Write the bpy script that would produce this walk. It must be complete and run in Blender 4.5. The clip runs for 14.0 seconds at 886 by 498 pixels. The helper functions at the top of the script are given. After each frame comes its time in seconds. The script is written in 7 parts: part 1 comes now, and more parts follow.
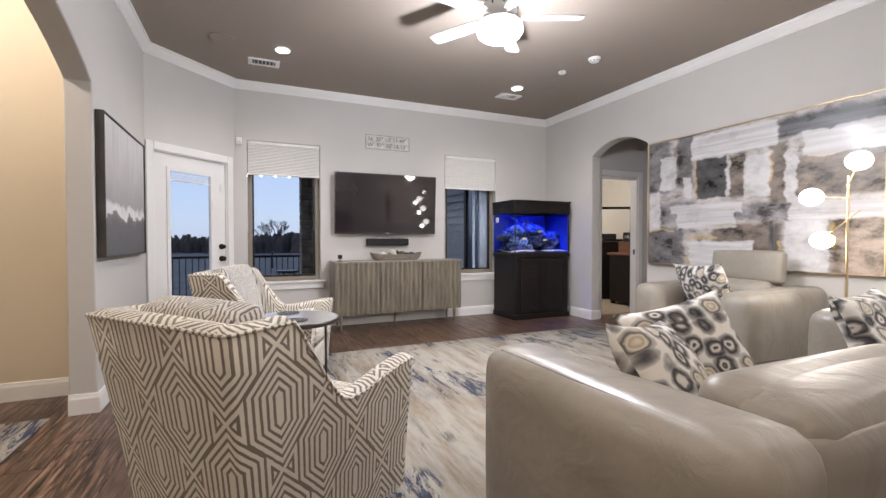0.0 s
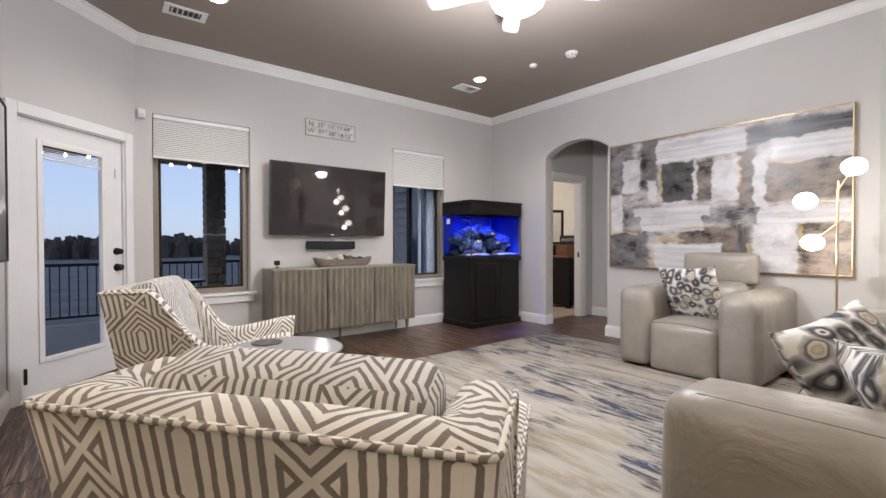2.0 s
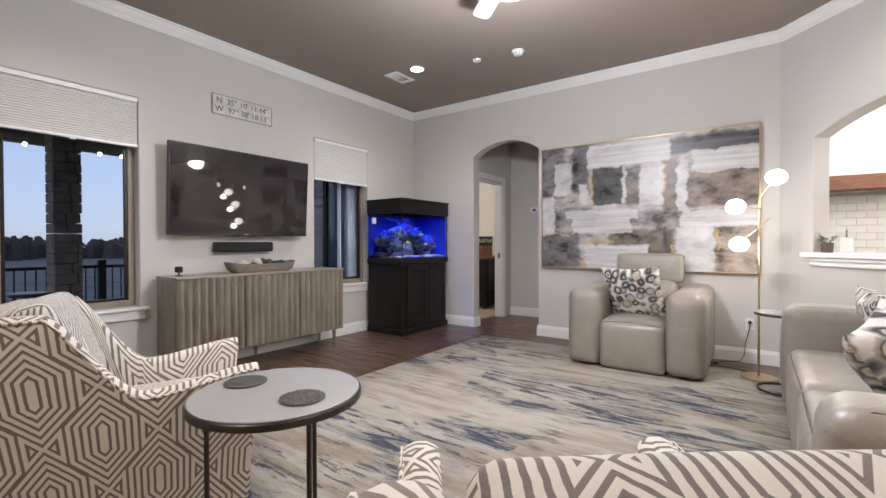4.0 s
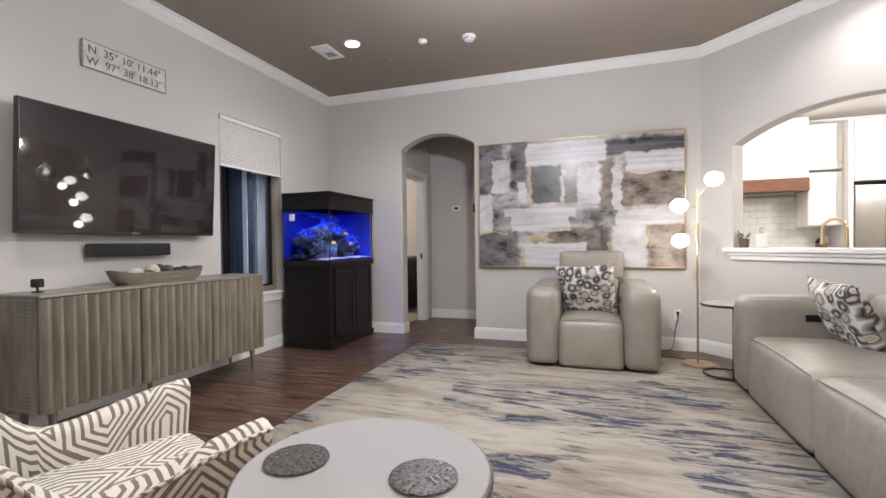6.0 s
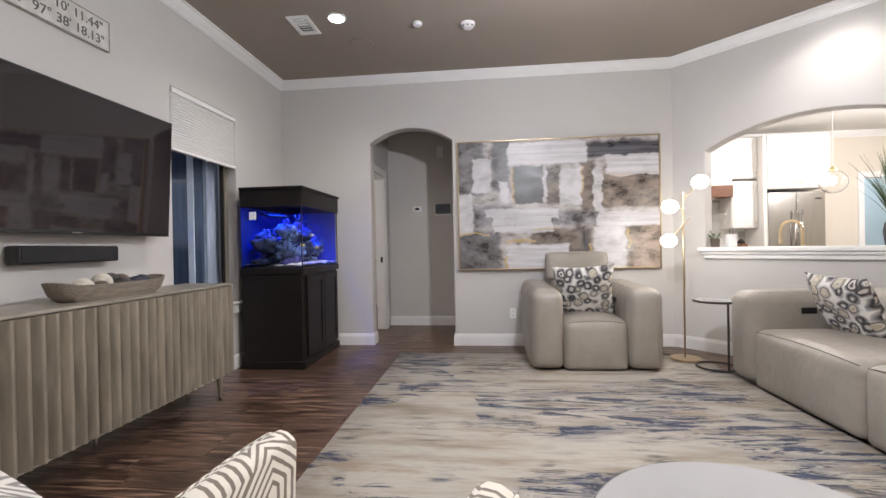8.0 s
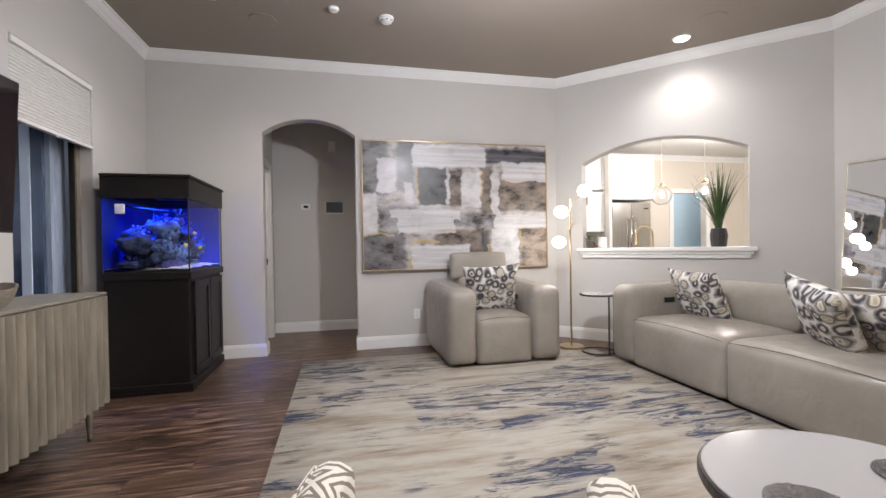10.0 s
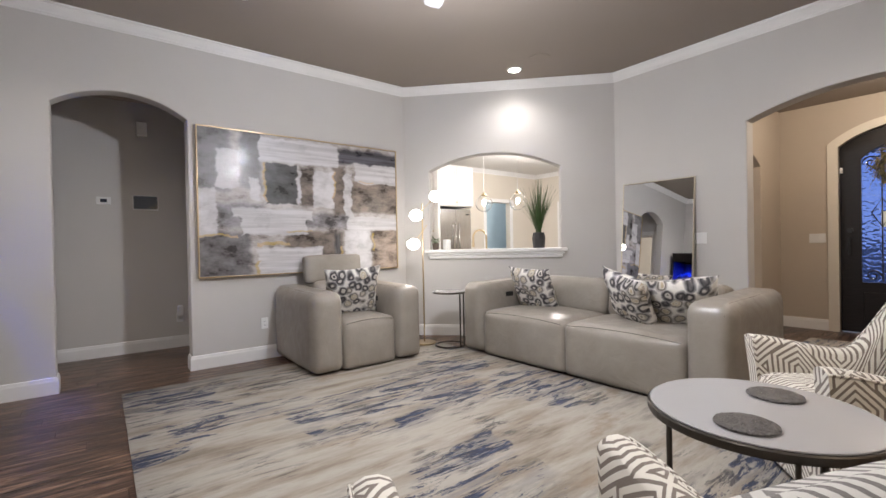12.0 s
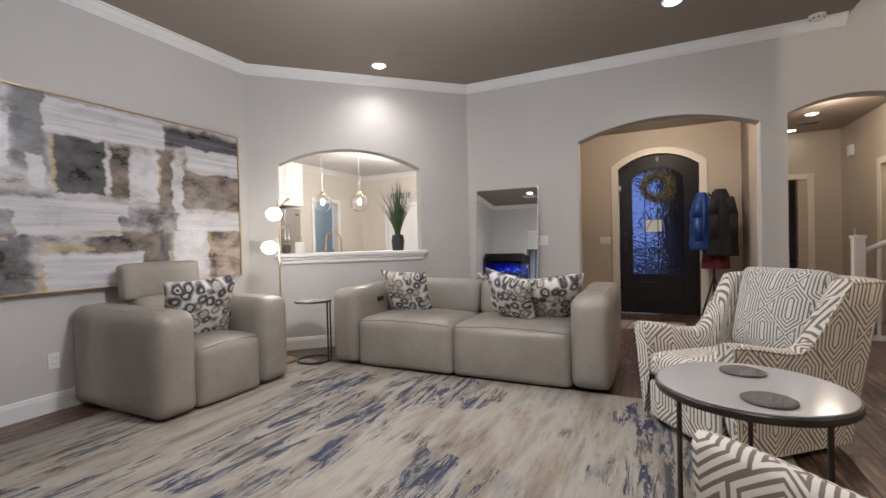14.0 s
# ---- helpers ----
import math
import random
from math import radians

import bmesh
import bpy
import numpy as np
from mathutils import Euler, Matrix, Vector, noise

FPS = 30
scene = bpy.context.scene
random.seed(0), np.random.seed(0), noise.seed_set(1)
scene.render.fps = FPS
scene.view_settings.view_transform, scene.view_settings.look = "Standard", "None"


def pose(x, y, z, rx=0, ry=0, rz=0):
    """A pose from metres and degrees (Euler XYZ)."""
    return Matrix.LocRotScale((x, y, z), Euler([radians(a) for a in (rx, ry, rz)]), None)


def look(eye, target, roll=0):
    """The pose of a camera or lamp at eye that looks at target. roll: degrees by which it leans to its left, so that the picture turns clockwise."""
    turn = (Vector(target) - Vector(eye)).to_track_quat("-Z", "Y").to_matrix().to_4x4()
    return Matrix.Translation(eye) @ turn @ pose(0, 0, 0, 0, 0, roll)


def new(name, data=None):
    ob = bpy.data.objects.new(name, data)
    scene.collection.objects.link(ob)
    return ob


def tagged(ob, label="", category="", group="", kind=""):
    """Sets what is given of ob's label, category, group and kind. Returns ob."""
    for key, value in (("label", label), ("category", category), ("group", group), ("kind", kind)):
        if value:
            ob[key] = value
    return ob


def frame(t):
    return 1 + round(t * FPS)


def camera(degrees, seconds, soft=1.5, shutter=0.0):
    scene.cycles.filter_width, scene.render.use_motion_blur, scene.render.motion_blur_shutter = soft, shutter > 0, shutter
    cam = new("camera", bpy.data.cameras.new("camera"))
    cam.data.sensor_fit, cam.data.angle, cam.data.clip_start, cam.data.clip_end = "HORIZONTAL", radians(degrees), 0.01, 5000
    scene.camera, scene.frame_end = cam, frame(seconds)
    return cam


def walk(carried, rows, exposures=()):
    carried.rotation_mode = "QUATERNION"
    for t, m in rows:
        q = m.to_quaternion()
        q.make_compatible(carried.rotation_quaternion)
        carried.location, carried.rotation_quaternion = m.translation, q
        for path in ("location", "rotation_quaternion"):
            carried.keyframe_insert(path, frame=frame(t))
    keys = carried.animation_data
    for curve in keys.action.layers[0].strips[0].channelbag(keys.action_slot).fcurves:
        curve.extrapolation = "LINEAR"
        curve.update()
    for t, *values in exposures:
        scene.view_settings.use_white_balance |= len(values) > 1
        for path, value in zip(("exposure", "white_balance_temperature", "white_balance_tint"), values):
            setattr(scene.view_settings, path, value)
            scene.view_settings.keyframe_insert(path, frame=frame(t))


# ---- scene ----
cam = camera(90.7, 14.0)
PATH = [
    (0, (0.165, -0.089, 1.186), (0.972, 1.741, 1.145), -0.1),
    (0.5, (0.07, 0.128, 1.171), (0.87, 1.96, 1.138), -0.1),
    (1, (-0.052, 0.379, 1.18), (0.891, 2.142, 1.146), -0.1),
    (1.5, (-0.171, 0.642, 1.168), (0.956, 2.294, 1.143), -0.1),
    (2, (-0.272, 0.874, 1.181), (0.96, 2.449, 1.154), -0.1),
    (2.5, (-0.339, 1.127, 1.188), (0.966, 2.642, 1.16), -0.1),
    (3, (-0.348, 1.314, 1.19), (1.062, 2.732, 1.164), -0.1),
    (3.5, (-0.422, 1.455, 1.193), (1.091, 2.762, 1.168), -0.1),
    (4, (-0.504, 1.657, 1.192), (1.117, 2.828, 1.166), -0.1),
    (6.5, (-0.443, 2.838, 1.171), (1.477, 3.398, 1.149), -0.8),
    (7, (-0.406, 3.111, 1.159), (1.535, 3.593, 1.143), -0.9),
    (9.5, (-0.261, 4.021, 1.175), (1.715, 3.71, 1.157), -1.0),
    (10, (-0.24, 4.138, 1.171), (1.708, 3.684, 1.152), -0.9),
    (10.5, (-0.217, 4.243, 1.165), (1.686, 3.627, 1.148), -1.0),
    (11, (-0.192, 4.38, 1.168), (1.665, 3.638, 1.151), -1.1),
    (11.5, (-0.112, 4.519, 1.166), (1.632, 3.54, 1.148), -1.1),
    (12, (-0.016, 4.643, 1.161), (1.558, 3.409, 1.144), -1.1),
    (12.5, (0.095, 4.696, 1.153), (1.264, 3.073, 1.137), -1.1),
    (13, (0.282, 4.82, 1.173), (1.265, 3.078, 1.153), -1.3),
    (13.5, (0.476, 4.915, 1.182), (1.351, 3.117, 1.157), -1.3),
    (14, (0.744, 4.964, 1.185), (1.607, 3.16, 1.157), -1.4),
]
walk(cam, [(t, look(eye, target, roll)) for t, eye, target, roll in PATH],
     [(0, 0.71), (3, 0.60), (7, 0.54), (9.5, 0.54), (12, 0.40), (13, 0.26), (14, 0.12)])

# ---- world and large lights ----
world = bpy.data.worlds.new("dusk_sky")
scene.world = world
world.use_nodes = True
wn, wl = world.node_tree.nodes, world.node_tree.links
sky = wn.new("ShaderNodeTexSky")
sky.sky_type, sky.sun_disc = "NISHITA", False
sky.sun_elevation, sky.sun_rotation = radians(24.0), radians(250)
sky.air_density, sky.dust_density, sky.ozone_density = 1.0, 0.6, 2.0
wn["Background"].inputs["Strength"].default_value = 0.118
veil = wn.new("ShaderNodeMix")
veil.data_type = "RGBA"
veil.inputs[0].default_value = 0.75
veil.inputs[7].default_value = (3.5, 3.8, 4.9, 1)  # thin high cloud
wl.new(sky.outputs[0], veil.inputs[6])
wl.new(veil.outputs[2], wn["Background"].inputs["Color"])
sun = new("sun", bpy.data.lights.new("sun", "SUN"))
sun.data.energy, sun.data.angle, sun.data.color = 0.3, radians(12), (1.0, 0.86, 0.74)
sun.matrix_world = look((-9.4, -3.4, 3.0), (0, 0, 0))
scene.view_settings.exposure = 0.0


def lamp(name, at, watts, color, radius=0.06, spot=None, aim=None):
    data = bpy.data.lights.new(name, "SPOT" if spot else "POINT")
    data.energy, data.color, data.shadow_soft_size = watts, color, radius
    ob = new(name, data)
    ob.location = at
    if spot:
        data.spot_size, data.spot_blend = radians(spot), 1.0
    return ob


WARM, NEUTRAL, COOL = (1.0, 0.85, 0.70), (1.0, 0.942, 0.91), (0.92, 0.93, 1.0)
CANS = [(0.50, 4.86), (3.42, 4.855), (3.484, 0.79), (0.558, 0.71)]
for cx, cy in CANS:
    lamp("can_bulb", (cx, cy, 3.15), 58 if cy > 1 else 33 if cx > 1 else 28, NEUTRAL, 0.07, 150)
lamp("fan_bulb", (1.99, 2.93, 2.48), 104, COOL, 0.06)
lamp("fan_bulb", (1.99, 2.93, 2.46), 44, COOL, 0.06, 172)


# ---- materials ----
def mat(name, color, rough=0.5, metal=0.0, var=0.12, scale=6.0, bump=0.0, bscale=60.0, color2=None, spec=0.5, coat=0.0, aniso=None):
    """A surface of one paint or fabric with blotches at two scales and a fine relief."""
    m = bpy.data.materials.new(name)
    m.use_nodes = True
    n, l = m.node_tree.nodes, m.node_tree.links
    b = n["Principled BSDF"]
    b.inputs["Metallic"].default_value = metal
    b.inputs["Specular IOR Level"].default_value = spec
    b.inputs["Coat Weight"].default_value = coat
    tc = n.new("ShaderNodeTexCoord")
    big = n.new("ShaderNodeTexNoise")
    big.inputs["Scale"].default_value, big.inputs["Detail"].default_value = scale, 6
    if aniso:
        mp = n.new("ShaderNodeMapping")
        mp.inputs["Scale"].default_value = aniso
        l.new(tc.outputs["Object"], mp.inputs["Vector"])
        l.new(mp.outputs["Vector"], big.inputs["Vector"])
    else:
        l.new(tc.outputs["Object"], big.inputs["Vector"])
    ramp = n.new("ShaderNodeValToRGB")
    c2 = color2 or tuple(c * (1 - var) for c in color)
    ramp.color_ramp.elements[0].position, ramp.color_ramp.elements[1].position = 0.32, 0.68
    ramp.color_ramp.elements[0].color, ramp.color_ramp.elements[1].color = (*c2, 1), (*color, 1)
    l.new(big.outputs["Fac"], ramp.inputs["Fac"])
    l.new(ramp.outputs["Color"], b.inputs["Base Color"])
    fine = n.new("ShaderNodeTexNoise")
    fine.inputs["Scale"].default_value, fine.inputs["Detail"].default_value = bscale, 3
    l.new(tc.outputs["Object"], fine.inputs["Vector"])
    rr = n.new("ShaderNodeMapRange")
    rr.inputs["To Min"].default_value, rr.inputs["To Max"].default_value = max(0.0, rough - 0.07), min(1.0, rough + 0.07)
    l.new(fine.outputs["Fac"], rr.inputs["Value"])
    l.new(rr.outputs["Result"], b.inputs["Roughness"])
    if bump:
        bp = n.new("ShaderNodeBump")
        bp.inputs["Strength"].default_value, bp.inputs["Distance"].default_value = bump, 0.004
        l.new(fine.outputs["Fac"], bp.inputs["Height"])
        l.new(bp.outputs["Normal"], b.inputs["Normal"])
    return m


def glow(name, color, strength):
    m = bpy.data.materials.new(name)
    m.use_nodes = True
    b = m.node_tree.nodes["Principled BSDF"]
    b.inputs["Base Color"].default_value = (0.9, 0.9, 0.88, 1)
    b.inputs["Emission Color"].default_value = (*color, 1)
    b.inputs["Emission Strength"].default_value = strength
    return m


def glass(name, color=(1, 1, 1), rough=0.0, ior=1.45, bump=0.0, bscale=40.0):
    m = bpy.data.materials.new(name)
    m.use_nodes = True
    n, l = m.node_tree.nodes, m.node_tree.links
    b = n["Principled BSDF"]
    b.inputs["Base Color"].default_value = (*color, 1)
    b.inputs["Transmission Weight"].default_value, b.inputs["Roughness"].default_value, b.inputs["IOR"].default_value = 1.0, rough, ior
    if bump:
        v = n.new("ShaderNodeTexVoronoi")
        v.inputs["Scale"].default_value = bscale
        tc = n.new("ShaderNodeTexCoord")
        l.new(tc.outputs["Object"], v.inputs["Vector"])
        bp = n.new("ShaderNodeBump")
        bp.inputs["Strength"].default_value, bp.inputs["Distance"].default_value = bump, 0.01
        l.new(v.outputs["Distance"], bp.inputs["Height"])
        l.new(bp.outputs["Normal"], b.inputs["Normal"])
    return m


M_WALL = mat("greige_wall_paint", (0.57, 0.55, 0.53), 0.62, var=0.04, scale=1.3, bump=0.25, bscale=140)
M_HALL = mat("cream_wall_paint", (0.66, 0.57, 0.44), 0.62, var=0.04, scale=1.3, bump=0.25, bscale=140)
M_BEIGE = mat("tan_wall_paint", (0.52, 0.45, 0.37), 0.62, var=0.05, scale=1.3, bump=0.25, bscale=140)
M_CEIL = mat("taupe_ceiling_paint", (0.30, 0.255, 0.22), 0.75, var=0.05, scale=1.1, bump=0.35, bscale=120)
M_TRIM = mat("white_trim_paint", (0.80, 0.79, 0.78), 0.35, var=0.05, scale=3, bump=0.05)
M_WHITE = mat("white_plastic", (0.80, 0.80, 0.79), 0.4, var=0.03, scale=9)
M_BLACK = mat("black_plastic", (0.012, 0.012, 0.013), 0.35, var=0.3, scale=12)
M_BRONZE = mat("dark_bronze", (0.035, 0.028, 0.022), 0.4, metal=0.7, var=0.3, scale=20)
M_BRASS = mat("brushed_brass", (0.60, 0.47, 0.29), 0.32, metal=1.0, var=0.05, scale=30)
M_STEEL = mat("brushed_steel", (0.62, 0.61, 0.60), 0.22, metal=1.0, var=0.12, scale=3, aniso=(14, 14, 0.6), bump=0.06, bscale=20)
M_FRAME = mat("tan_window_frame", (0.27, 0.23, 0.185), 0.5, var=0.15, scale=12)
M_GLASS = glass("window_glass", (0.80, 0.88, 1.0), 0.0, 1.12)
M_ESPRESSO = mat("espresso_wood", (0.014, 0.010, 0.009), 0.46, var=0.5, scale=4, aniso=(3, 3, 30), bump=0.08, bscale=80, spec=0.3)
M_SHADE = mat("cellular_shade_fabric", (0.66, 0.65, 0.63), 0.8, var=0.05, scale=20, bump=0.2, bscale=300)


# ---- mesh helpers ----
def box_uv(bm, s=1.0):
    uv = bm.loops.layers.uv.verify()
    for f in bm.faces:
        n = f.normal
        a = max(range(3), key=lambda i: abs(n[i]))
        u, v = ((1, 2), (0, 2), (0, 1))[a]
        for lp in f.loops:
            lp[uv].uv = (lp.vert.co[u] * s, lp.vert.co[v] * s)


def finish(name, bm, material, smooth=False, uv=True):
    bm.normal_update()
    if uv:
        box_uv(bm)
    me = bpy.data.meshes.new(name)
    bm.to_mesh(me)
    bm.free()
    if smooth:
        me.polygons.foreach_set("use_smooth", [True] * len(me.polygons))
    for m in material if isinstance(material, (list, tuple)) else [material]:
        me.materials.append(m)
    return me


def part(name, bm, material, parent=None, label="", smooth=False, uv=True):
    ob = new(name, finish(name, bm, material, smooth, uv))
    if parent:
        ob.parent = parent
    return tagged(ob, label)


def thing(name, at, rz, label, category, group="", kind=""):
    ob = new(name)
    ob.empty_display_size = 0.1
    ob.matrix_basis = pose(*at, 0, 0, rz)
    return tagged(ob, label, category, group, kind)


def add_box(bm, x0, x1, y0, y1, z0, z1, bevel=0.0, seg=2):
    m = Matrix.LocRotScale(((x0 + x1) / 2, (y0 + y1) / 2, (z0 + z1) / 2), None, (abs(x1 - x0), abs(y1 - y0), abs(z1 - z0)))
    r = bmesh.ops.create_cube(bm, size=1, matrix=m)
    if bevel:
        edges = list({e for v in r["verts"] for e in v.link_edges})
        bmesh.ops.bevel(bm, geom=edges, offset=bevel, segments=seg, profile=0.5, affect="EDGES")
    return bm


def box(x0, x1, y0, y1, z0, z1, bevel=0.0, seg=2):
    return add_box(bmesh.new(), x0, x1, y0, y1, z0, z1, bevel, seg)


def add_cyl(bm, p, q, r0, r1=None, n=14, caps=True):
    p, q = Vector(p), Vector(q)
    d = q - p
    m = Matrix.Translation((p + q) / 2) @ d.to_track_quat("Z", "Y").to_matrix().to_4x4()
    bmesh.ops.create_cone(bm, cap_ends=caps, segments=n, radius1=r0, radius2=r0 if r1 is None else r1, depth=d.length, matrix=m)
    return bm


def cyl(p, q, r0, r1=None, n=14):
    return add_cyl(bmesh.new(), p, q, r0, r1, n)


def add_ball(bm, at, r, sx=1, sy=1, sz=1, u=20, v=12):
    bmesh.ops.create_uvsphere(bm, u_segments=u, v_segments=v, radius=r, matrix=Matrix.Translation(at) @ Matrix.Diagonal((sx, sy, sz, 1)))
    return bm


def ball(at, r, sx=1, sy=1, sz=1, u=20, v=12):
    return add_ball(bmesh.new(), at, r, sx, sy, sz, u, v)


def lathe(profile, n=32, cx=0.0, cy=0.0):
    bm = bmesh.new()
    rings = [[bm.verts.new((cx + r * math.cos(2 * math.pi * i / n), cy + r * math.sin(2 * math.pi * i / n), z)) for i in range(n)] for r, z in profile]
    for a, b in zip(rings, rings[1:]):
        for i in range(n):
            bm.faces.new((a[i], a[(i + 1) % n], b[(i + 1) % n], b[i]))
    bm.faces.new(rings[0][::-1])
    bm.faces.new(rings[-1])
    return bm


def prism(outline, depth, holes=()):
    """A flat outline in (u, z) with holes, thickened from y = 0 to depth; u runs along x."""
    bm = bmesh.new()
    edges = []
    for loop in (outline, *holes):
        vs = [bm.verts.new((u, 0, z)) for u, z in loop]
        edges += [bm.edges.new((vs[i], vs[(i + 1) % len(vs)])) for i in range(len(vs))]
    bmesh.ops.triangle_fill(bm, use_beauty=True, use_dissolve=True, edges=edges)
    r = bmesh.ops.extrude_face_region(bm, geom=bm.faces[:])
    bmesh.ops.translate(bm, vec=(0, depth, 0), verts=[v for v in r["geom"] if isinstance(v, bmesh.types.BMVert)])
    bmesh.ops.recalc_face_normals(bm, faces=bm.faces[:])
    return bm


def arch_loop(u0, u1, z0, spring, apex, n=18):
    """An opening with a segmental head."""
    c, w, h = (u0 + u1) / 2, (u1 - u0) / 2, apex - spring
    rad = (w * w + h * h) / (2 * h)
    a = math.asin(min(1.0, w / rad))
    head = [(c + rad * math.sin(a - 2 * a * i / n), apex - rad + rad * math.cos(a - 2 * a * i / n)) for i in range(n + 1)]
    return [(u0, z0), (u1, z0)] + head


def sweep(path, profile, closed=False):
    """A profile of (out, up) carried along a path of (x, y), out to the left of the way; corners mitred."""
    bm = bmesh.new()
    n, rings = len(path), []
    for i, p in enumerate(path):
        p = Vector(p)
        before = Vector(path[i - 1]) if i or closed else None
        after = Vector(path[(i + 1) % n]) if i < n - 1 or closed else None
        d1 = (p - before).normalized() if before else (after - p).normalized()
        d2 = (after - p).normalized() if after else d1
        n1, n2 = Vector((-d1.y, d1.x)), Vector((-d2.y, d2.x))
        mid = (n1 + n2).normalized()
        mid = mid / max(0.3, mid.dot(n1))
        rings.append([bm.verts.new((p.x + mid.x * o, p.y + mid.y * o, z)) for o, z in profile])
    k = len(profile)
    for i in range(n if closed else n - 1):
        a, b = rings[i], rings[(i + 1) % n]
        for j in range(k):
            bm.faces.new((a[j], a[(j + 1) % k], b[(j + 1) % k], b[j]))
    if not closed:
        bm.faces.new(rings[0])
        bm.faces.new(rings[-1][::-1])
    bmesh.ops.recalc_face_normals(bm, faces=bm.faces[:])
    return bm


def soften(ob, width=0.006, seg=2, angle=35):
    md = ob.modifiers.new("bevel", "BEVEL")
    md.width, md.segments, md.limit_method, md.angle_limit = width, seg, "ANGLE", radians(angle)
    return ob


def shade(ob, angle=40):
    """Smooth shading, but for edges sharper than the angle."""
    me = ob.data
    bm = bmesh.new()
    bm.from_mesh(me)
    for e in bm.edges:
        e.smooth = len(e.link_faces) == 2 and e.calc_face_angle(0.0) < radians(angle)
    bm.to_mesh(me)
    bm.free()
    me.polygons.foreach_set("use_smooth", [True] * len(me.polygons))
    return ob

# ---- the large structure ----
CEIL = 3.20
TVY, PX, FY, LX, DX = 6.05, 4.79, -0.33, -0.81, 2.89


def wall(name, start, end, depth, height, holes=(), material=M_WALL, label="plain painted wall", z0=0.0):
    """A wall whose face runs from start to end, thickened to the left of that way."""
    a, b = Vector(start), Vector(end)
    ln = (b - a).length
    outline = [(0, z0), (ln, z0), (ln, height), (0, height)]
    floor_holes = [h for h in holes if h[0][1] <= z0 + 1e-6]
    inner = [h for h in holes if h[0][1] > z0 + 1e-6]
    if floor_holes:
        floor_holes.sort(key=lambda h: h[0][0])
        outline = [(0, z0)]
        for h in floor_holes:
            outline += [(h[0][0], z0)] + h[2:][::-1] + [(h[1][0], z0)]
        outline += [(ln, z0), (ln, height), (0, height)]
    body = prism(outline, depth, inner)
    lip = [e for e in body.edges if e.is_boundary is False and e.calc_face_angle(0) > 0.8 and abs(e.verts[0].co.y - e.verts[1].co.y) < 1e-6
           and not any(all(abs(v.co[i] - x) < 1e-5 for v in e.verts) for i, x in ((0, 0.0), (0, ln), (2, z0), (2, height)))]
    bmesh.ops.bevel(body, geom=lip, offset=0.012, segments=3, profile=0.5, affect="EDGES")
    ob = part(name, body, material)
    ob.matrix_basis = pose(a.x, a.y, 0, 0, 0, math.degrees(math.atan2((b - a).y, (b - a).x)))
    return tagged(ob, label, "wall", "", "structure")


def rect(u0, u1, z0, z1):
    return [(u0, z0), (u1, z0), (u1, z1), (u0, z1)]


# living room
WIN1, WIN2 = (0.14, 1.045, 0.645, 2.465), (2.905, 3.80, 0.66, 2.485)
wall("wall_north", (0.0, TVY), (PX + 0.16, TVY), 0.18, CEIL + 0.02, [rect(*WIN1), rect(*WIN2)], label="greige painted wall with two windows")
wall("wall_east", (PX, TVY), (PX, 1.50), 0.16, CEIL + 0.02, [arch_loop(TVY - 4.945, TVY - 3.965, 0, 2.41, 2.575)], label="greige painted wall with an arched passage")
wall("wall_diagonal", (PX, 1.50), (DX, FY), 0.17, CEIL + 0.02, [arch_loop(0.33, 1.985, 1.06, 2.12, 2.325)], label="greige painted wall with an arched serving opening")
wall("wall_south", (DX, FY), (-3.4, FY), 0.18, 3.6, [arch_loop(DX - 1.505, DX + 0.235, 0, 2.315, 2.485), arch_loop(DX + 0.46, DX + 1.45, 0, 2.36, 2.475)], label="greige painted wall with two arched openings")
wall("wall_west", (LX, 0.83), (LX, 5.24), 0.16, CEIL + 0.02, [arch_loop(0.25, 2.80, 0, 2.27, 2.62)], label="greige painted wall with a wide arch")
s2 = math.sqrt(0.5)
DW = (Vector((0.0, TVY)) - Vector((LX, 5.24))).length
DOOR = (0.085, DW - 0.135, 2.13)
wall("wall_door", (LX, 5.24), (0.0, TVY), 0.18, CEIL + 0.02, [rect(DOOR[0] - 0.02, DOOR[1] + 0.02, 0, DOOR[2] + 0.02)], label="short greige wall round the patio door")

# floor and ceilings
M_FLOORBED = mat("plank_joint_dark", (0.02, 0.012, 0.009), 0.7, var=0.2)
fl = tagged(part("floor", box(-4.2, 9.2, -7.6, 6.22, -0.12, -0.004), M_FLOORBED), "dark brown wooden plank floor", "floor", "", "structure")
tagged(part("ceiling", box(-0.92, PX + 0.2, FY - 0.02, TVY + 0.2, CEIL, CEIL + 0.1), M_CEIL), "taupe painted flat ceiling", "ceiling", "", "structure")
tagged(part("ceiling_hall", box(-4.2, -0.9, -0.33, 6.2, CEIL + 0.42, CEIL + 0.52), M_CEIL), "taupe painted hall ceiling", "ceiling", "", "structure")
tagged(part("ceiling_foyer", box(-4.2, 1.94, -7.6, FY - 0.16, 2.84, 2.94), M_CEIL), "tan painted foyer ceiling", "ceiling", "", "structure")
tagged(part("ceiling_passage", box(PX + 0.15, 9.2, 3.7, 9.0, 2.86, 2.96), M_CEIL), "taupe painted passage ceiling", "ceiling", "", "structure")
M_KCEIL = mat("white_ceiling_paint", (0.74, 0.72, 0.69), 0.7, var=0.03, scale=1.0)
kc = bmesh.new()
kv = [kc.verts.new((x, y, 2.92)) for x, y in ((PX + 0.2, 1.44), (3.0, FY - 0.1), (1.95, FY - 0.1), (1.95, -7.6), (9.2, -7.6), (9.2, 1.44))]
kf = kc.faces.new(kv)
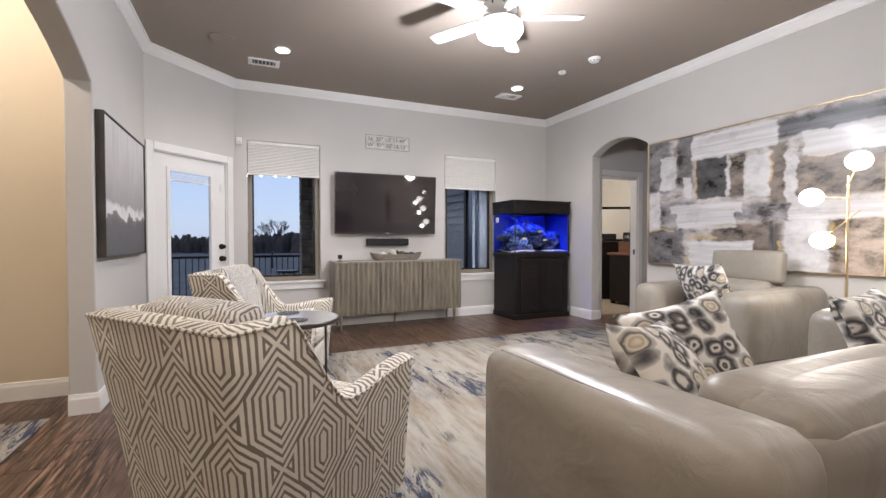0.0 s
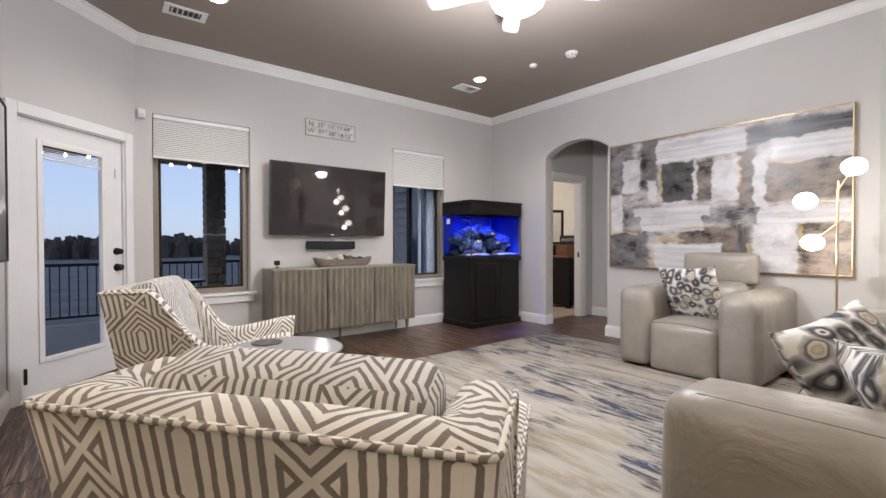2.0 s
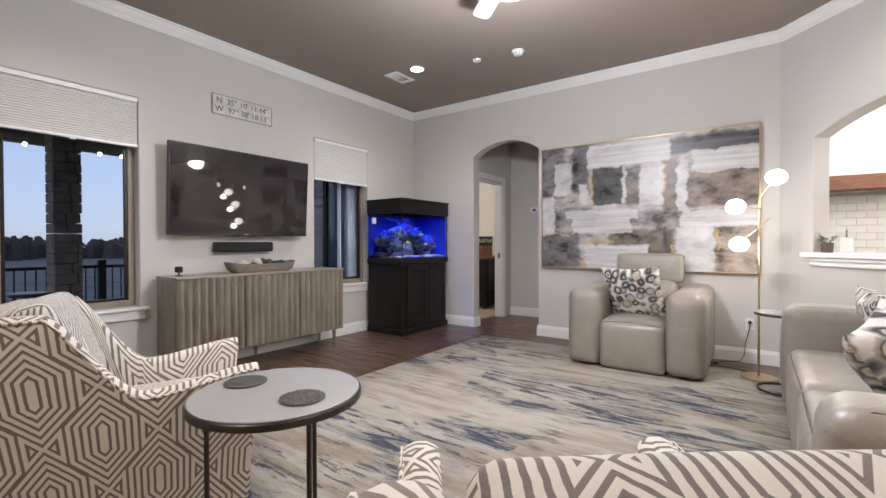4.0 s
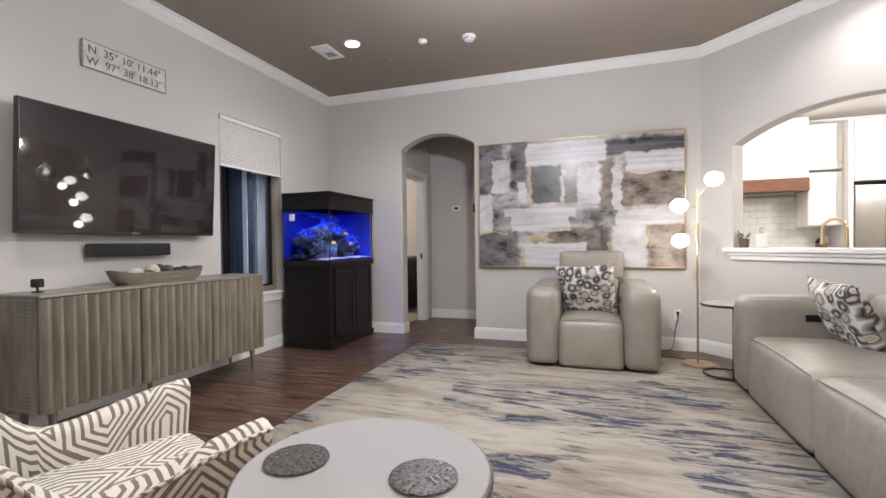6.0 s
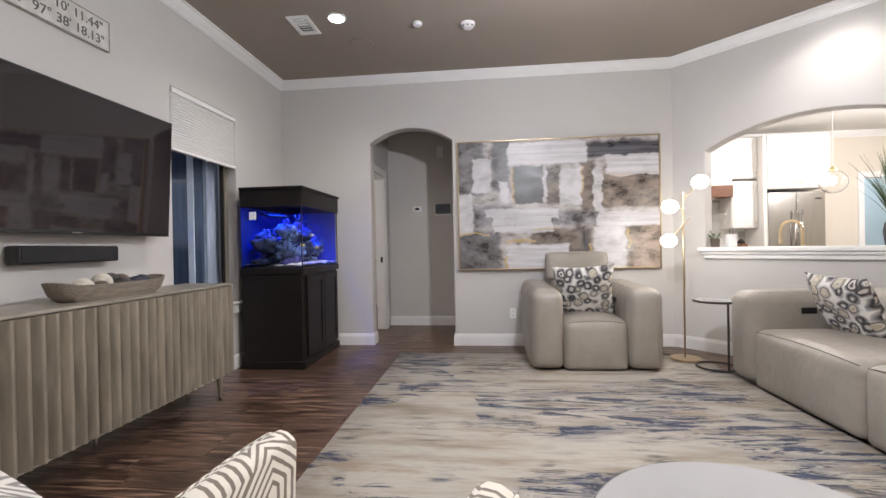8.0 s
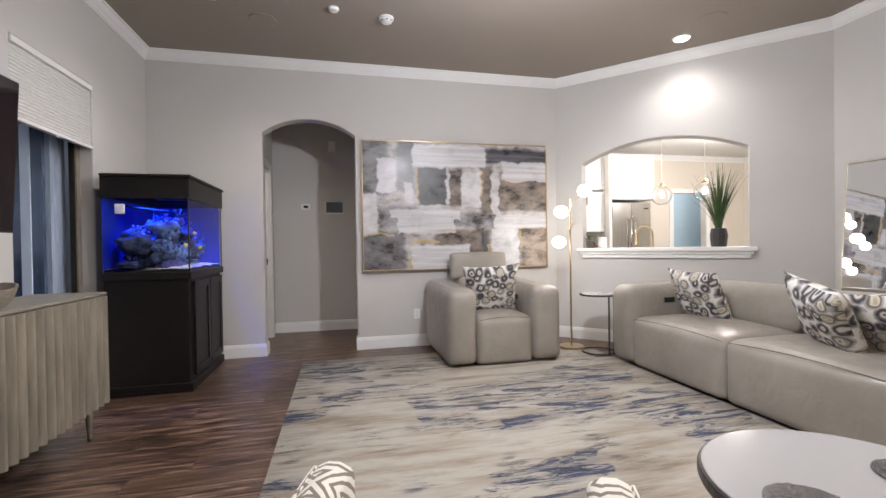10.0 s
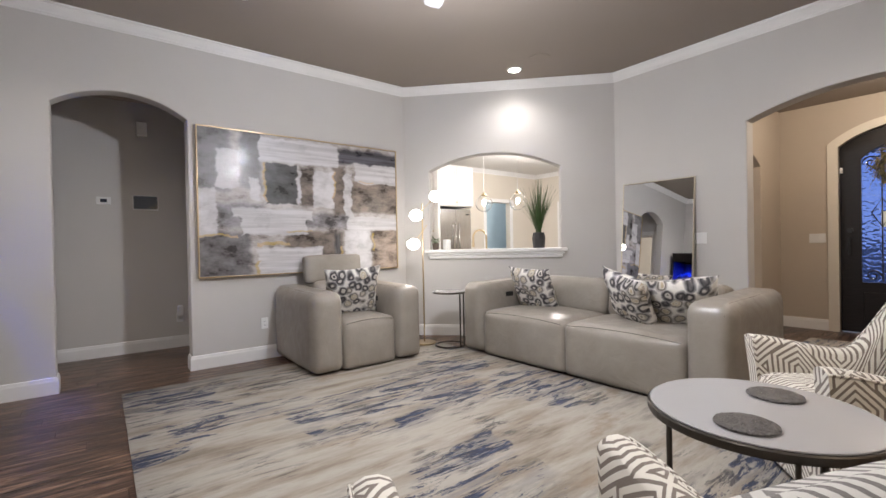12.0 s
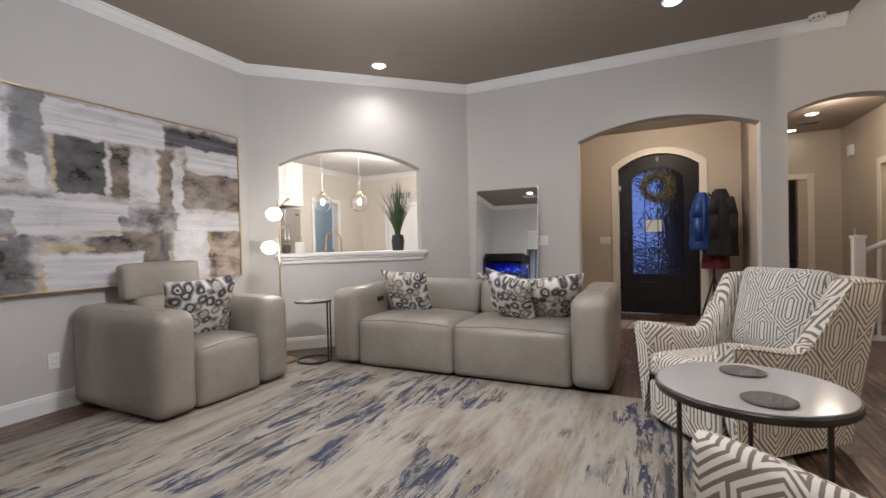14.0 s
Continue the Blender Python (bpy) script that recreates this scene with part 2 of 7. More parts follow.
kx = bmesh.ops.extrude_face_region(kc, geom=[kf])
bmesh.ops.translate(kc, vec=(0, 0, 0.1), verts=[v for v in kx["geom"] if isinstance(v, bmesh.types.BMVert)])
bmesh.ops.recalc_face_normals(kc, faces=kc.faces[:])
tagged(part("ceiling_kitchen", kc, M_KCEIL), "white painted kitchen ceiling", "ceiling", "", "structure")

# outer shells of the neighbouring rooms
wall("wall_west_hall", (-3.0, -0.5), (-3.0, 4.2), 0.12, 3.6, material=M_HALL, label="cream painted hall wall")
wall("wall_hall_end", (-3.0, 4.14), (-0.97, 4.14), 0.12, 3.6, material=M_HALL, label="cream painted hall wall")
wall("wall_foyer_front", (1.80, -2.52), (-0.42, -2.52), 0.2, 2.9, [arch_loop(0.58, 1.70, 0, 2.27, 2.47)], material=M_BEIGE, label="tan painted wall round the arched front door")
wall("wall_foyer_east", (1.80, FY - 0.18), (1.80, -2.52), 0.14, 2.9, [arch_loop(0.28, 1.25, 0, 2.05, 2.2)], material=M_BEIGE, label="tan painted foyer wall with an arched opening")
wall("wall_foyer_west", (-0.42, -2.72), (-0.42, -1.55), 0.12, 2.9, material=M_BEIGE, label="tan painted foyer wall")
wall("wall_hall_south", (-0.54, -4.05), (-2.1, -4.05), 0.14, 2.9, [rect(0.13, 0.88, 0, 2.08)], material=M_BEIGE, label="tan painted hall wall with a doorway")
wall("wall_hall_west", (-1.98, -4.05), (-1.98, FY - 0.18), 0.12, 2.9, [rect(1.35, 2.05, 0, 2.08)], material=M_BEIGE, label="tan painted hall wall with a doorway")
wall("wall_hall_east", (-0.54, -2.0), (-0.54, -4.05), 0.12, 2.9, material=M_BEIGE, label="tan painted hall wall")
wall("wall_passage_back", (6.10, 5.15), (6.10, 3.2), 0.12, 2.9, material=M_WALL, label="greige painted passage wall")
wall("wall_passage_south", (6.10, 3.72), (PX + 0.16, 3.72), 0.12, 2.9, material=M_WALL, label="greige painted passage wall")
wall("wall_passage_north", (PX + 0.16, 5.03), (6.10, 5.03), 0.12, 2.9, [rect(0.095, 0.845, 0, 2.16)], material=M_WALL, label="greige painted passage wall with a doorway")

# crown moulding and baseboards
CROWN = [(0.0, CEIL - 0.098), (0.010, CEIL - 0.098), (0.012, CEIL - 0.086), (0.020, CEIL - 0.082), (0.024, CEIL - 0.070), (0.040, CEIL - 0.052), (0.058, CEIL - 0.026), (0.060, CEIL - 0.018), (0.074, CEIL - 0.014), (0.076, CEIL), (0.0, CEIL)]
ring = [(-0.90, FY), (DX, FY), (PX, 1.50), (PX, TVY), (0.0, TVY), (LX, 5.24), (LX, 0.83)]
tagged(part("trim", sweep(ring, CROWN), M_TRIM), "white painted stepped crown moulding", "moulding", "", "structure")
BASE = [(0.0, 0.0), (0.016, 0.0), (0.016, 0.105), (0.012, 0.118), (0.009, 0.135), (0.0, 0.138)]


def baseboard(path):
    return tagged(part("baseboard", sweep(path, BASE), M_TRIM), "white painted baseboard", "baseboard", "", "structure")


baseboard([(1.505, FY - 0.18), (1.505, FY), (DX, FY), (PX, 1.50), (PX, 3.965), (PX + 0.16, 3.965)])
baseboard([(PX + 0.16, 4.945), (PX, 4.945), (PX, TVY), (0.01, TVY)])
baseboard([(LX + 0.05 * s2, 5.24 + 0.05 * s2), (LX, 5.24), (LX, 3.63), (LX - 0.16, 3.63)])
baseboard([(LX - 0.16, 1.08), (LX, 1.08), (LX, 0.83), (LX - 0.16, 0.83)])
baseboard([(-0.46, FY - 0.18), (-0.46, FY), (-0.235, FY), (-0.235, FY - 0.18)])
baseboard([(-0.97, 4.14), (-3.0, 4.14)])
baseboard([(6.10, 3.72), (6.10, 5.03)])
baseboard([(1.24, -2.52), (1.80, -2.52), (1.80, -2.0)])
baseboard([(-0.42, -1.55), (-0.42, -2.52), (0.0, -2.52)])
baseboard([(-1.98, -2.7), (-1.98, -4.05), (-1.52, -4.05)])
hall_crown = [(o, z - CEIL + 3.59) for o, z in CROWN]
tagged(part("trim", sweep([(-0.97, 4.14), (-3.0, 4.14)], hall_crown), M_TRIM), "cream hall crown moulding", "moulding", "", "structure")
# Unseen fill lamps, added without fixtures, for hall, foyer, bedroom and kitchen.
lamp("hall_bulb", (-2.0, 2.9, 3.3), 66, (1.0, 0.91, 0.80), 0.08)
lamp("foyer_bulb", (0.6, -1.3, 2.70), 32, WARM, 0.08)
lamp("rear_hall_bulb", (-1.2, -1.9, 2.6), 30, WARM, 0.06)
lamp("bedroom_bulb", (6.0, 7.2, 2.6), 70, NEUTRAL, 0.1)
lamp("kitchen_bulb", (5.0, -1.9, 2.45), 140, NEUTRAL, 0.15)
lamp("kitchen_bulb", (6.1, 0.5, 2.45), 26, NEUTRAL, 0.15)

# ---- windows, shades, patio door ----
def bars(x0, x1, z0, z1, t, y0, y1, bevel=0.004):
    """The four bars of a rectangular frame, butted end to end."""
    return [box(x0, x0 + t, y0, y1, z0, z1, bevel), box(x1 - t, x1, y0, y1, z0, z1, bevel),
            box(x0 + t, x1 - t, y0, y1, z0, z0 + t, bevel), box(x0 + t, x1 - t, y0, y1, z1 - t, z1, bevel)]


def window(name, x0, x1, z0, z1, shade_z):
    w = thing(name, (0, 0, 0), 0, "tan framed window with a white sill", "window", "", "structure")
    for b in bars(x0 + 0.004, x1 - 0.004, z0 + 0.004, z1 - 0.004, 0.05, TVY + 0.09, TVY + 0.15):
        part("window_frame", b, M_FRAME, w)
    for b in bars(x0 + 0.056, x1 - 0.056, z0 + 0.056, z1 - 0.056, 0.022, TVY + 0.1, TVY + 0.135):
        part("sash", b, M_BRONZE, w)
    pane = part("pane", box(x0 + 0.07, x1 - 0.07, TVY + 0.115, TVY + 0.121, z0 + 0.07, z1 - 0.07), M_GLASS, w)
    pane.visible_shadow = False
    part("window_sill", box(x0 - 0.06, x1 + 0.06, TVY - 0.05, TVY + 0.085, z0 - 0.028, z0 - 0.002, 0.006), M_TRIM, w)
    part("apron", box(x0 - 0.035, x1 + 0.035, TVY - 0.026, TVY - 0.003, z0 - 0.11, z0 - 0.03, 0.008), M_TRIM, w)
    # pleated shade, half raised
    s = thing("window_shade", (0, 0, 0), 0, "white pleated cellular shade drawn down over the top of a window", "window shade", "window shades")
    part("head_rail", box(x0 + 0.006, x1 - 0.006, TVY - 0.008, TVY + 0.04, z1 - 0.045, z1 - 0.006, 0.004), M_TRIM, s)
    bm = bmesh.new()
    n = 19
    for side in (-1, 1):
        rows = []
        for i in range(2 * n + 1):
            z = z1 - 0.046 - (z1 - 0.046 - shade_z - 0.025) * i / (2 * n)
            o = 0.011 if i % 2 else 0.003
            rows.append([bm.verts.new((x, TVY + 0.016 + side * o, z)) for x in (x0 + 0.008, x1 - 0.008)])
        for a, b in zip(rows, rows[1:]):
            bm.faces.new((a[0], a[1], b[1], b[0]))
    bmesh.ops.recalc_face_normals(bm, faces=bm.faces[:])
    part("pleats", bm, M_SHADE, s)
    part("bottom_rail", box(x0 + 0.006, x1 - 0.006, TVY - 0.004, TVY + 0.036, shade_z, shade_z + 0.024, 0.004), M_TRIM, s)
    part("pull_tab", box((x0 + x1) / 2 - 0.02, (x0 + x1) / 2 + 0.02, TVY + 0.0, TVY + 0.008, shade_z - 0.012, shade_z, 0.002), M_TRIM, s)


window("window_1", *WIN1, 2.03)
window("window_2", *WIN2, 1.975)


def patio_door():
    d = thing("door_1", (LX, 5.24, 0), 45, "white glazed patio door with dark bronze knobs, closed", "door", "", "structure")
    u0, u1, top = DOOR
    for x0, x1, z0, z1 in ((u0 - 0.085, u0 - 0.004, 0, top + 0.09), (u1 + 0.004, u1 + 0.085, 0, top + 0.09), (u0 - 0.004, u1 + 0.004, top + 0.004, top + 0.09)):
        part("casing", box(x0, x1, -0.024, 0.0, z0, z1, 0.006), M_TRIM, d)
    for x0, x1, z0, z1 in ((u0 - 0.018, u0 + 0.004, 0, top + 0.015), (u1 - 0.004, u1 + 0.018, 0, top + 0.015), (u0 + 0.004, u1 - 0.004, top - 0.004, top + 0.015)):
        part("jamb", box(x0, x1, 0.001, 0.16, z0, z1, 0.002), M_TRIM, d)
    part("threshold", box(u0, u1, 0.0, 0.17, 0.0, 0.02, 0.004), M_BRONZE, d)
    a, b, y0, y1 = u0 + 0.008, u1 - 0.008, 0.02, 0.064
    gx0, gx1, gz0, gz1 = u0 + 0.185, u1 - 0.205, 0.29, 1.955
    leaf = prism(rect(a, b, 0.022, top - 0.008), y1 - y0, [rect(gx0, gx1, gz0, gz1)])
    bmesh.ops.translate(leaf, vec=(0, y0, 0), verts=leaf.verts)
    leaf = soften(part("leaf", leaf, M_TRIM, d), 0.003)
    for x0, x1, z0, z1 in ((gx0 - 0.03, gx0 + 0.012, gz0 - 0.03, gz1 + 0.03), (gx1 - 0.012, gx1 + 0.03, gz0 - 0.03, gz1 + 0.03), (gx0 + 0.012, gx1 - 0.012, gz0 - 0.03, gz0 + 0.012), (gx0 + 0.012, gx1 - 0.012, gz1 - 0.012, gz1 + 0.03)):
        part("glazing_bead", box(x0, x1, y0 - 0.012, y0 - 0.001, z0, z1, 0.004), M_TRIM, d)
    pane = part("pane", box(gx0 + 0.001, gx1 - 0.001, 0.04, 0.046, gz0 + 0.001, gz1 - 0.001), M_GLASS, d)
    pane.visible_shadow = False
    for i in range(5):
        part("blind_slat", box(gx0 + 0.015, gx1 - 0.015, 0.026, 0.038, gz1 - 0.03 - i * 0.014, gz1 - 0.026 - i * 0.014), M_WHITE, d)
    part("blind_rail", box(gx0 + 0.014, gx1 - 0.014, 0.024, 0.039, gz1 - 0.115, gz1 - 0.098, 0.003), M_WHITE, d)
    part("blind_slider", box(gx1 + 0.004, gx1 + 0.018, y0 - 0.022, y0 - 0.012, 1.55, 1.66, 0.003), M_WHITE, d)
    for z in (0.25, 1.11, 1.93):
        part("hinge", box(a - 0.012, a + 0.012, y0 - 0.008, y0 + 0.004, z, z + 0.11, 0.003), M_BRONZE, d)
    kx = b - 0.06
    for z, r in ((0.963, 0.03), (1.11, 0.026)):
        k = part("knob_rose", cyl((kx, y0 - 0.012, z), (kx, y0, z), 0.034, n=24), M_BRONZE, d)
        part("knob", ball((kx, y0 - 0.045, z), r, 1, 0.8, 1), M_BRONZE, k, smooth=True)
        part("spindle", cyl((kx, y0 - 0.03, z), (kx, y0 - 0.012, z), 0.012), M_BRONZE, k)
    part("contact_sensor", box(b - 0.075, b - 0.045, y0 - 0.014, y0 - 0.001, 1.78, 1.87, 0.004), M_WHITE, d)
    part("contact_magnet", box(b - 0.04, b - 0.025, y0 - 0.011, y0 - 0.001, 1.8, 1.85, 0.003), M_WHITE, d)
    part("foot_bolt", box(a + 0.035, a + 0.05, y0 - 0.02, y0 - 0.001, 0.13, 0.25, 0.004), M_BRONZE, d)


patio_door()
km = thing("motion_detector", (0.05, TVY, 2.44), 0, "small white motion detector high on the wall", "motion detector")
part("housing", box(-0.032, 0.032, -0.045, -0.001, -0.045, 0.045, 0.012, 3), M_WHITE, km)
part("lens", box(-0.022, 0.022, -0.05, -0.0455, -0.035, 0.0, 0.002), M_SHADE, km)

# ---- outside: deck, railing, ground, trees ----
M_DECK = mat("weathered_deck_board", (0.20, 0.19, 0.185), 0.6, var=0.35, scale=3, aniso=(1.5, 20, 1), bump=0.3, bscale=40)
M_GRASS = mat("dry_lawn", (0.095, 0.10, 0.105), 0.9, var=0.5, scale=0.4, bump=0.6, bscale=8)
M_TREE = mat("bare_tree_wood", (0.05, 0.042, 0.04), 0.9, var=0.4, scale=0.3)
M_SHAKE = mat("grey_cedar_shake", (0.46, 0.47, 0.49), 0.8, var=0.35, scale=3, aniso=(30, 30, 2), bump=0.5, bscale=40)
M_STONE = mat("stacked_stone", (0.24, 0.21, 0.18), 0.85, var=0.4, scale=5, bump=0.6, bscale=30)
gr = tagged(part("ground", box(-400, 400, -400, 900, -3.2, -3.0), M_GRASS), "dusky lawn that falls away from the house", "ground", "", "structure")
deck = thing("deck", (0, 0, 0), 0, "weathered grey board deck behind the house", "deck", "", "structure")
for i in range(26):
    y = TVY + 0.24 + i * 0.145
    part("board", box(-4.5, 3.4, y, y + 0.138, -0.13, -0.1), M_DECK, deck)
RY = TVY + 3.9
rail = thing("deck_railing", (0, RY, -0.1), 0, "black metal deck railing with thin balusters", "railing")
part("top_rail", box(-4.5, 3.3, -0.03, 0.03, 0.92, 0.97, 0.006), M_BLACK, rail)
part("bottom_rail", box(-4.5, 3.3, -0.02, 0.02, 0.1, 0.14), M_BLACK, rail)
bal = box(-0.008, 0.008, -0.008, 0.008, 0.14, 0.92)
bal_me = finish("baluster", bal, M_BLACK)
for i in range(68):
    o = new("baluster", bal_me)
    o.parent, o.location = rail, (-4.4 + i * 0.113, 0, 0)
for x in (-4.4, -2.3, -0.2, 1.9, 3.25):
    part("rail_post", box(x - 0.05, x + 0.05, -0.05, 0.05, 0.0, 1.05, 0.008), M_BLACK, rail)
# stone porch column and the shingled wing of the house
col = thing("porch_column", (0, 0, 0), 0, "stacked stone porch column", "column")
random.seed(4)
for k in range(22):
    z, x = -0.1 + k * 0.13, 1.08
    while x < 1.36:
        w = min(random.uniform(0.12, 0.26), 1.38 - x)
        part("stone", box(x, x + w - 0.012, TVY + 2.75 + random.uniform(-0.012, 0.012), TVY + 3.1, z, z + 0.122, 0.01, 1), M_STONE, col)
        x += w
wing = thing("house_wing", (0, 0, 0), 0, "grey shake-clad wing of the house with a dark framed window", "house wing", "", "structure")
part("wing_wall", box(3.62, 3.8, TVY + 0.2, TVY + 4.6, -0.1, 3.2), M_SHAKE, wing)
random.seed(9)
for k in range(22):
    y = TVY + 0.66
    while y < TVY + 4.5:
        w, z = random.uniform(0.14, 0.34), k * 0.135
        sh = box(3.57, 3.617, y, y + w - 0.007, z - random.uniform(0, 0.022), z + 0.128)
        for v in sh.verts:
            if v.co.z > z + 0.1 and v.co.x < 3.6:
                v.co.x = 3.606
        part("shingle", sh, M_SHAKE, wing)
        y += w
for b in (box(3.55, 3.615, TVY + 0.575, TVY + 0.645, 0.3, 2.3), box(3.55, 3.615, TVY + 0.23, TVY + 0.575, 0.3, 0.37), box(3.55, 3.615, TVY + 0.23, TVY + 0.575, 2.23, 2.3)):
    part("wing_window_frame", b, M_BRONZE, wing)
M_DARKGLASS = mat("dark_window_glass", (0.02, 0.03, 0.05), 0.05, var=0.1, spec=0.8)
part("wing_pane", box(3.58, 3.612, TVY + 0.23, TVY + 0.575, 0.37, 2.23), mat("curtained_window_glass", (0.08, 0.105, 0.15), 0.08, var=0.35, scale=3, aniso=(1, 9, 0.4), spec=0.8), wing)
part("wing_blind_edge", box(3.566, 3.5795, TVY + 0.30, TVY + 0.36, 0.37, 2.1), M_WHITE, wing, "pale blind edge behind the wing's glass")
# porch roof with its string of bulbs
M_SOFFIT = mat("porch_soffit", (0.13, 0.12, 0.11), 0.7, var=0.2)
tagged(part("porch_roof", box(-4.5, 2.7, TVY + 0.22, TVY + 4.2, 2.75, 2.9), M_SOFFIT), "dark porch roof over the deck", "porch roof", "", "structure")
tagged(part("porch_beam", box(-4.5, 2.7, TVY + 3.2, TVY + 3.4, 2.5, 2.745), M_SOFFIT), "dark porch beam", "beam", "", "structure")
M_BULB = glow("bulb_glow", (1.0, 0.86, 0.66), 12)
M_BULB_S = glow("string_bulb_glow", (1.0, 0.9, 0.75), 5)
sl = thing("string_lights", (0, TVY + 3.15, 2.5), 0, "string of small warm bulbs along the porch beam", "string lights")
part("cord", box(-3.0, 3.2, -0.006, 0.006, -0.006, 0.006), M_BLACK, sl)
for i in range(24):
    part("bulb", ball((-3.0 + i * 0.26, 0, -0.04), 0.026, u=10, v=6), M_BULB_S, sl, smooth=True)
# bistro stool on the deck
st = thing("bar_stool", (0.78, TVY + 2.3, -0.1), 20, "dark slatted bar stool on the deck", "stool")
part("seat", lathe([(0.19, 0.7), (0.2, 0.71), (0.2, 0.73), (0.19, 0.74)], 20), M_BLACK, st)
for a in range(4):
    c, s = math.cos(a * 1.571 + 0.785), math.sin(a * 1.571 + 0.785)
    part("leg", cyl((0.24 * c, 0.24 * s, 0), (0.14 * c, 0.14 * s, 0.7), 0.014), M_BLACK, st)
# far treeline and bare trees
random.seed(21)
tl = bmesh.new()
for i in range(1000):
    x, y = random.uniform(-240, 280), random.uniform(150, 215)
    h = 5.7 + 1.3 * noise.noise(Vector((x * 0.03, 0, 0))) + 1.2 * noise.noise(Vector((x * 0.2, y * 0.2, 0))) + random.expovariate(1.6) * 0.4
    w = random.uniform(0.7, 2.0)
    base, fork = Vector((x, y, -3.0)), Vector((x + random.uniform(-0.4, 0.4), y, -3.0 + h * random.uniform(0.5, 0.75)))
    add_cyl(tl, base, fork, w * 1.4, w, 5)
    add_cyl(tl, fork, Vector((x + random.uniform(-0.8, 0.8), y, -3.0 + h)), w, random.uniform(0.3, 0.8), 5)
tagged(part("far_woods", tl, M_TREE), "dark line of far bare woods", "woods", "", "stuff")


def bare_tree(at, height, seed):
    random.seed(seed)
    t = thing("tree", at, 0, "bare winter tree beyond the deck", "tree", "bare trees")
    trunk, crown = bmesh.new(), bmesh.new()

    def grow(p, d, ln, r, depth):
        q = p + d * ln
        add_cyl(trunk if depth < 2 else crown, p, q, r, r * 0.65, 6, False)
        if depth >= 5:
            return
        for _ in range(3 if depth else 4):
            nd = (d + Vector((random.uniform(-1, 1), random.uniform(-1, 1), random.uniform(-0.2, 0.8))) * 0.75).normalized()
            grow(q, nd, ln * random.uniform(0.6, 0.8), r * 0.6, depth + 1)

    grow(Vector((0, 0, 0)), Vector((0, 0, 1)), height * 0.3, height * 0.022, 0)
    part("trunk", trunk, M_TREE, t)
    part("crown", crown, M_TREE, t)


bare_tree((-9.5, 42, -3.0), 9.0, 3)
bare_tree((3.2, 70, -3.0), 8.5, 7)
bare_tree((-22, 60, -3.0), 9.0, 11)

# ---- patterned materials ----
class Nodes:
    """Short hand for building a shader."""

    def __init__(self, name):
        self.m = bpy.data.materials.new(name)
        self.m.use_nodes = True
        self.n, self.l = self.m.node_tree.nodes, self.m.node_tree.links
        self.b = self.n["Principled BSDF"]

    def put(self, socket, v):
        if hasattr(v, "node"):
            self.l.new(v, socket)
        else:
            socket.default_value = v

    def math(self, op, a, b=0.0, c=0.0):
        k = self.n.new("ShaderNodeMath")
        k.operation = op
        for s, v in zip(k.inputs, (a, b, c)):
            self.put(s, v)
        return k.outputs[0]

    def coord(self, kind, scale=(1, 1, 1), rot=0.0):
        tc, mp = self.n.new("ShaderNodeTexCoord"), self.n.new("ShaderNodeMapping")
        mp.inputs["Scale"].default_value = scale
        mp.inputs["Rotation"].default_value = (0, 0, rot)
        self.l.new(tc.outputs[kind], mp.inputs["Vector"])
        return mp.outputs["Vector"]

    def noise(self, vec, scale, detail=4, rough=0.55, distort=0.0):
        k = self.n.new("ShaderNodeTexNoise")
        k.inputs["Scale"].default_value, k.inputs["Detail"].default_value, k.inputs["Roughness"].default_value, k.inputs["Distortion"].default_value = scale, detail, rough, distort
        self.l.new(vec, k.inputs["Vector"])
        return k.outputs["Fac"]

    def split(self, vec):
        k = self.n.new("ShaderNodeSeparateXYZ")
        self.l.new(vec, k.inputs[0])
        return k.outputs

    def ramp(self, fac, stops):
        k = self.n.new("ShaderNodeValToRGB")
        e = k.color_ramp.elements
        while len(e) < len(stops):
            e.new(0.5)
        for s, (p, c) in zip(e, stops):
            s.position, s.color = p, (*c, 1) if len(c) == 3 else c
        self.l.new(fac, k.inputs["Fac"])
        return k.outputs["Color"]

    def step(self, v, lo, hi, a=0.0, b=1.0):
        k = self.n.new("ShaderNodeMapRange")
        k.interpolation_type = "SMOOTHSTEP"
        for i, x in enumerate((v, lo, hi, a, b)):
            self.put(k.inputs[i], x)
        return k.outputs[0]

    def mix(self, fac, a, b):
        k = self.n.new("ShaderNodeMix")
        k.data_type = "RGBA"
        for s, v in zip((k.inputs[0], k.inputs[6], k.inputs[7]), (fac, a, b)):
            self.put(s, (*v, 1) if isinstance(v, tuple) and len(v) == 3 else v)
        return k.outputs[2]

    def bump(self, height, strength=0.3, dist=0.004):
        k = self.n.new("ShaderNodeBump")
        k.inputs["Strength"].default_value, k.inputs["Distance"].default_value = strength, dist
        self.l.new(height, k.inputs["Height"])
        self.l.new(k.outputs["Normal"], self.b.inputs["Normal"])

    def done(self, color, rough=0.5, **more):
        self.put(self.b.inputs["Base Color"], (*color, 1) if isinstance(color, tuple) else color)
        self.put(self.b.inputs["Roughness"], rough)
        for k, v in more.items():
            self.put(self.b.inputs[k.replace("_", " ")], v)
        return self.m


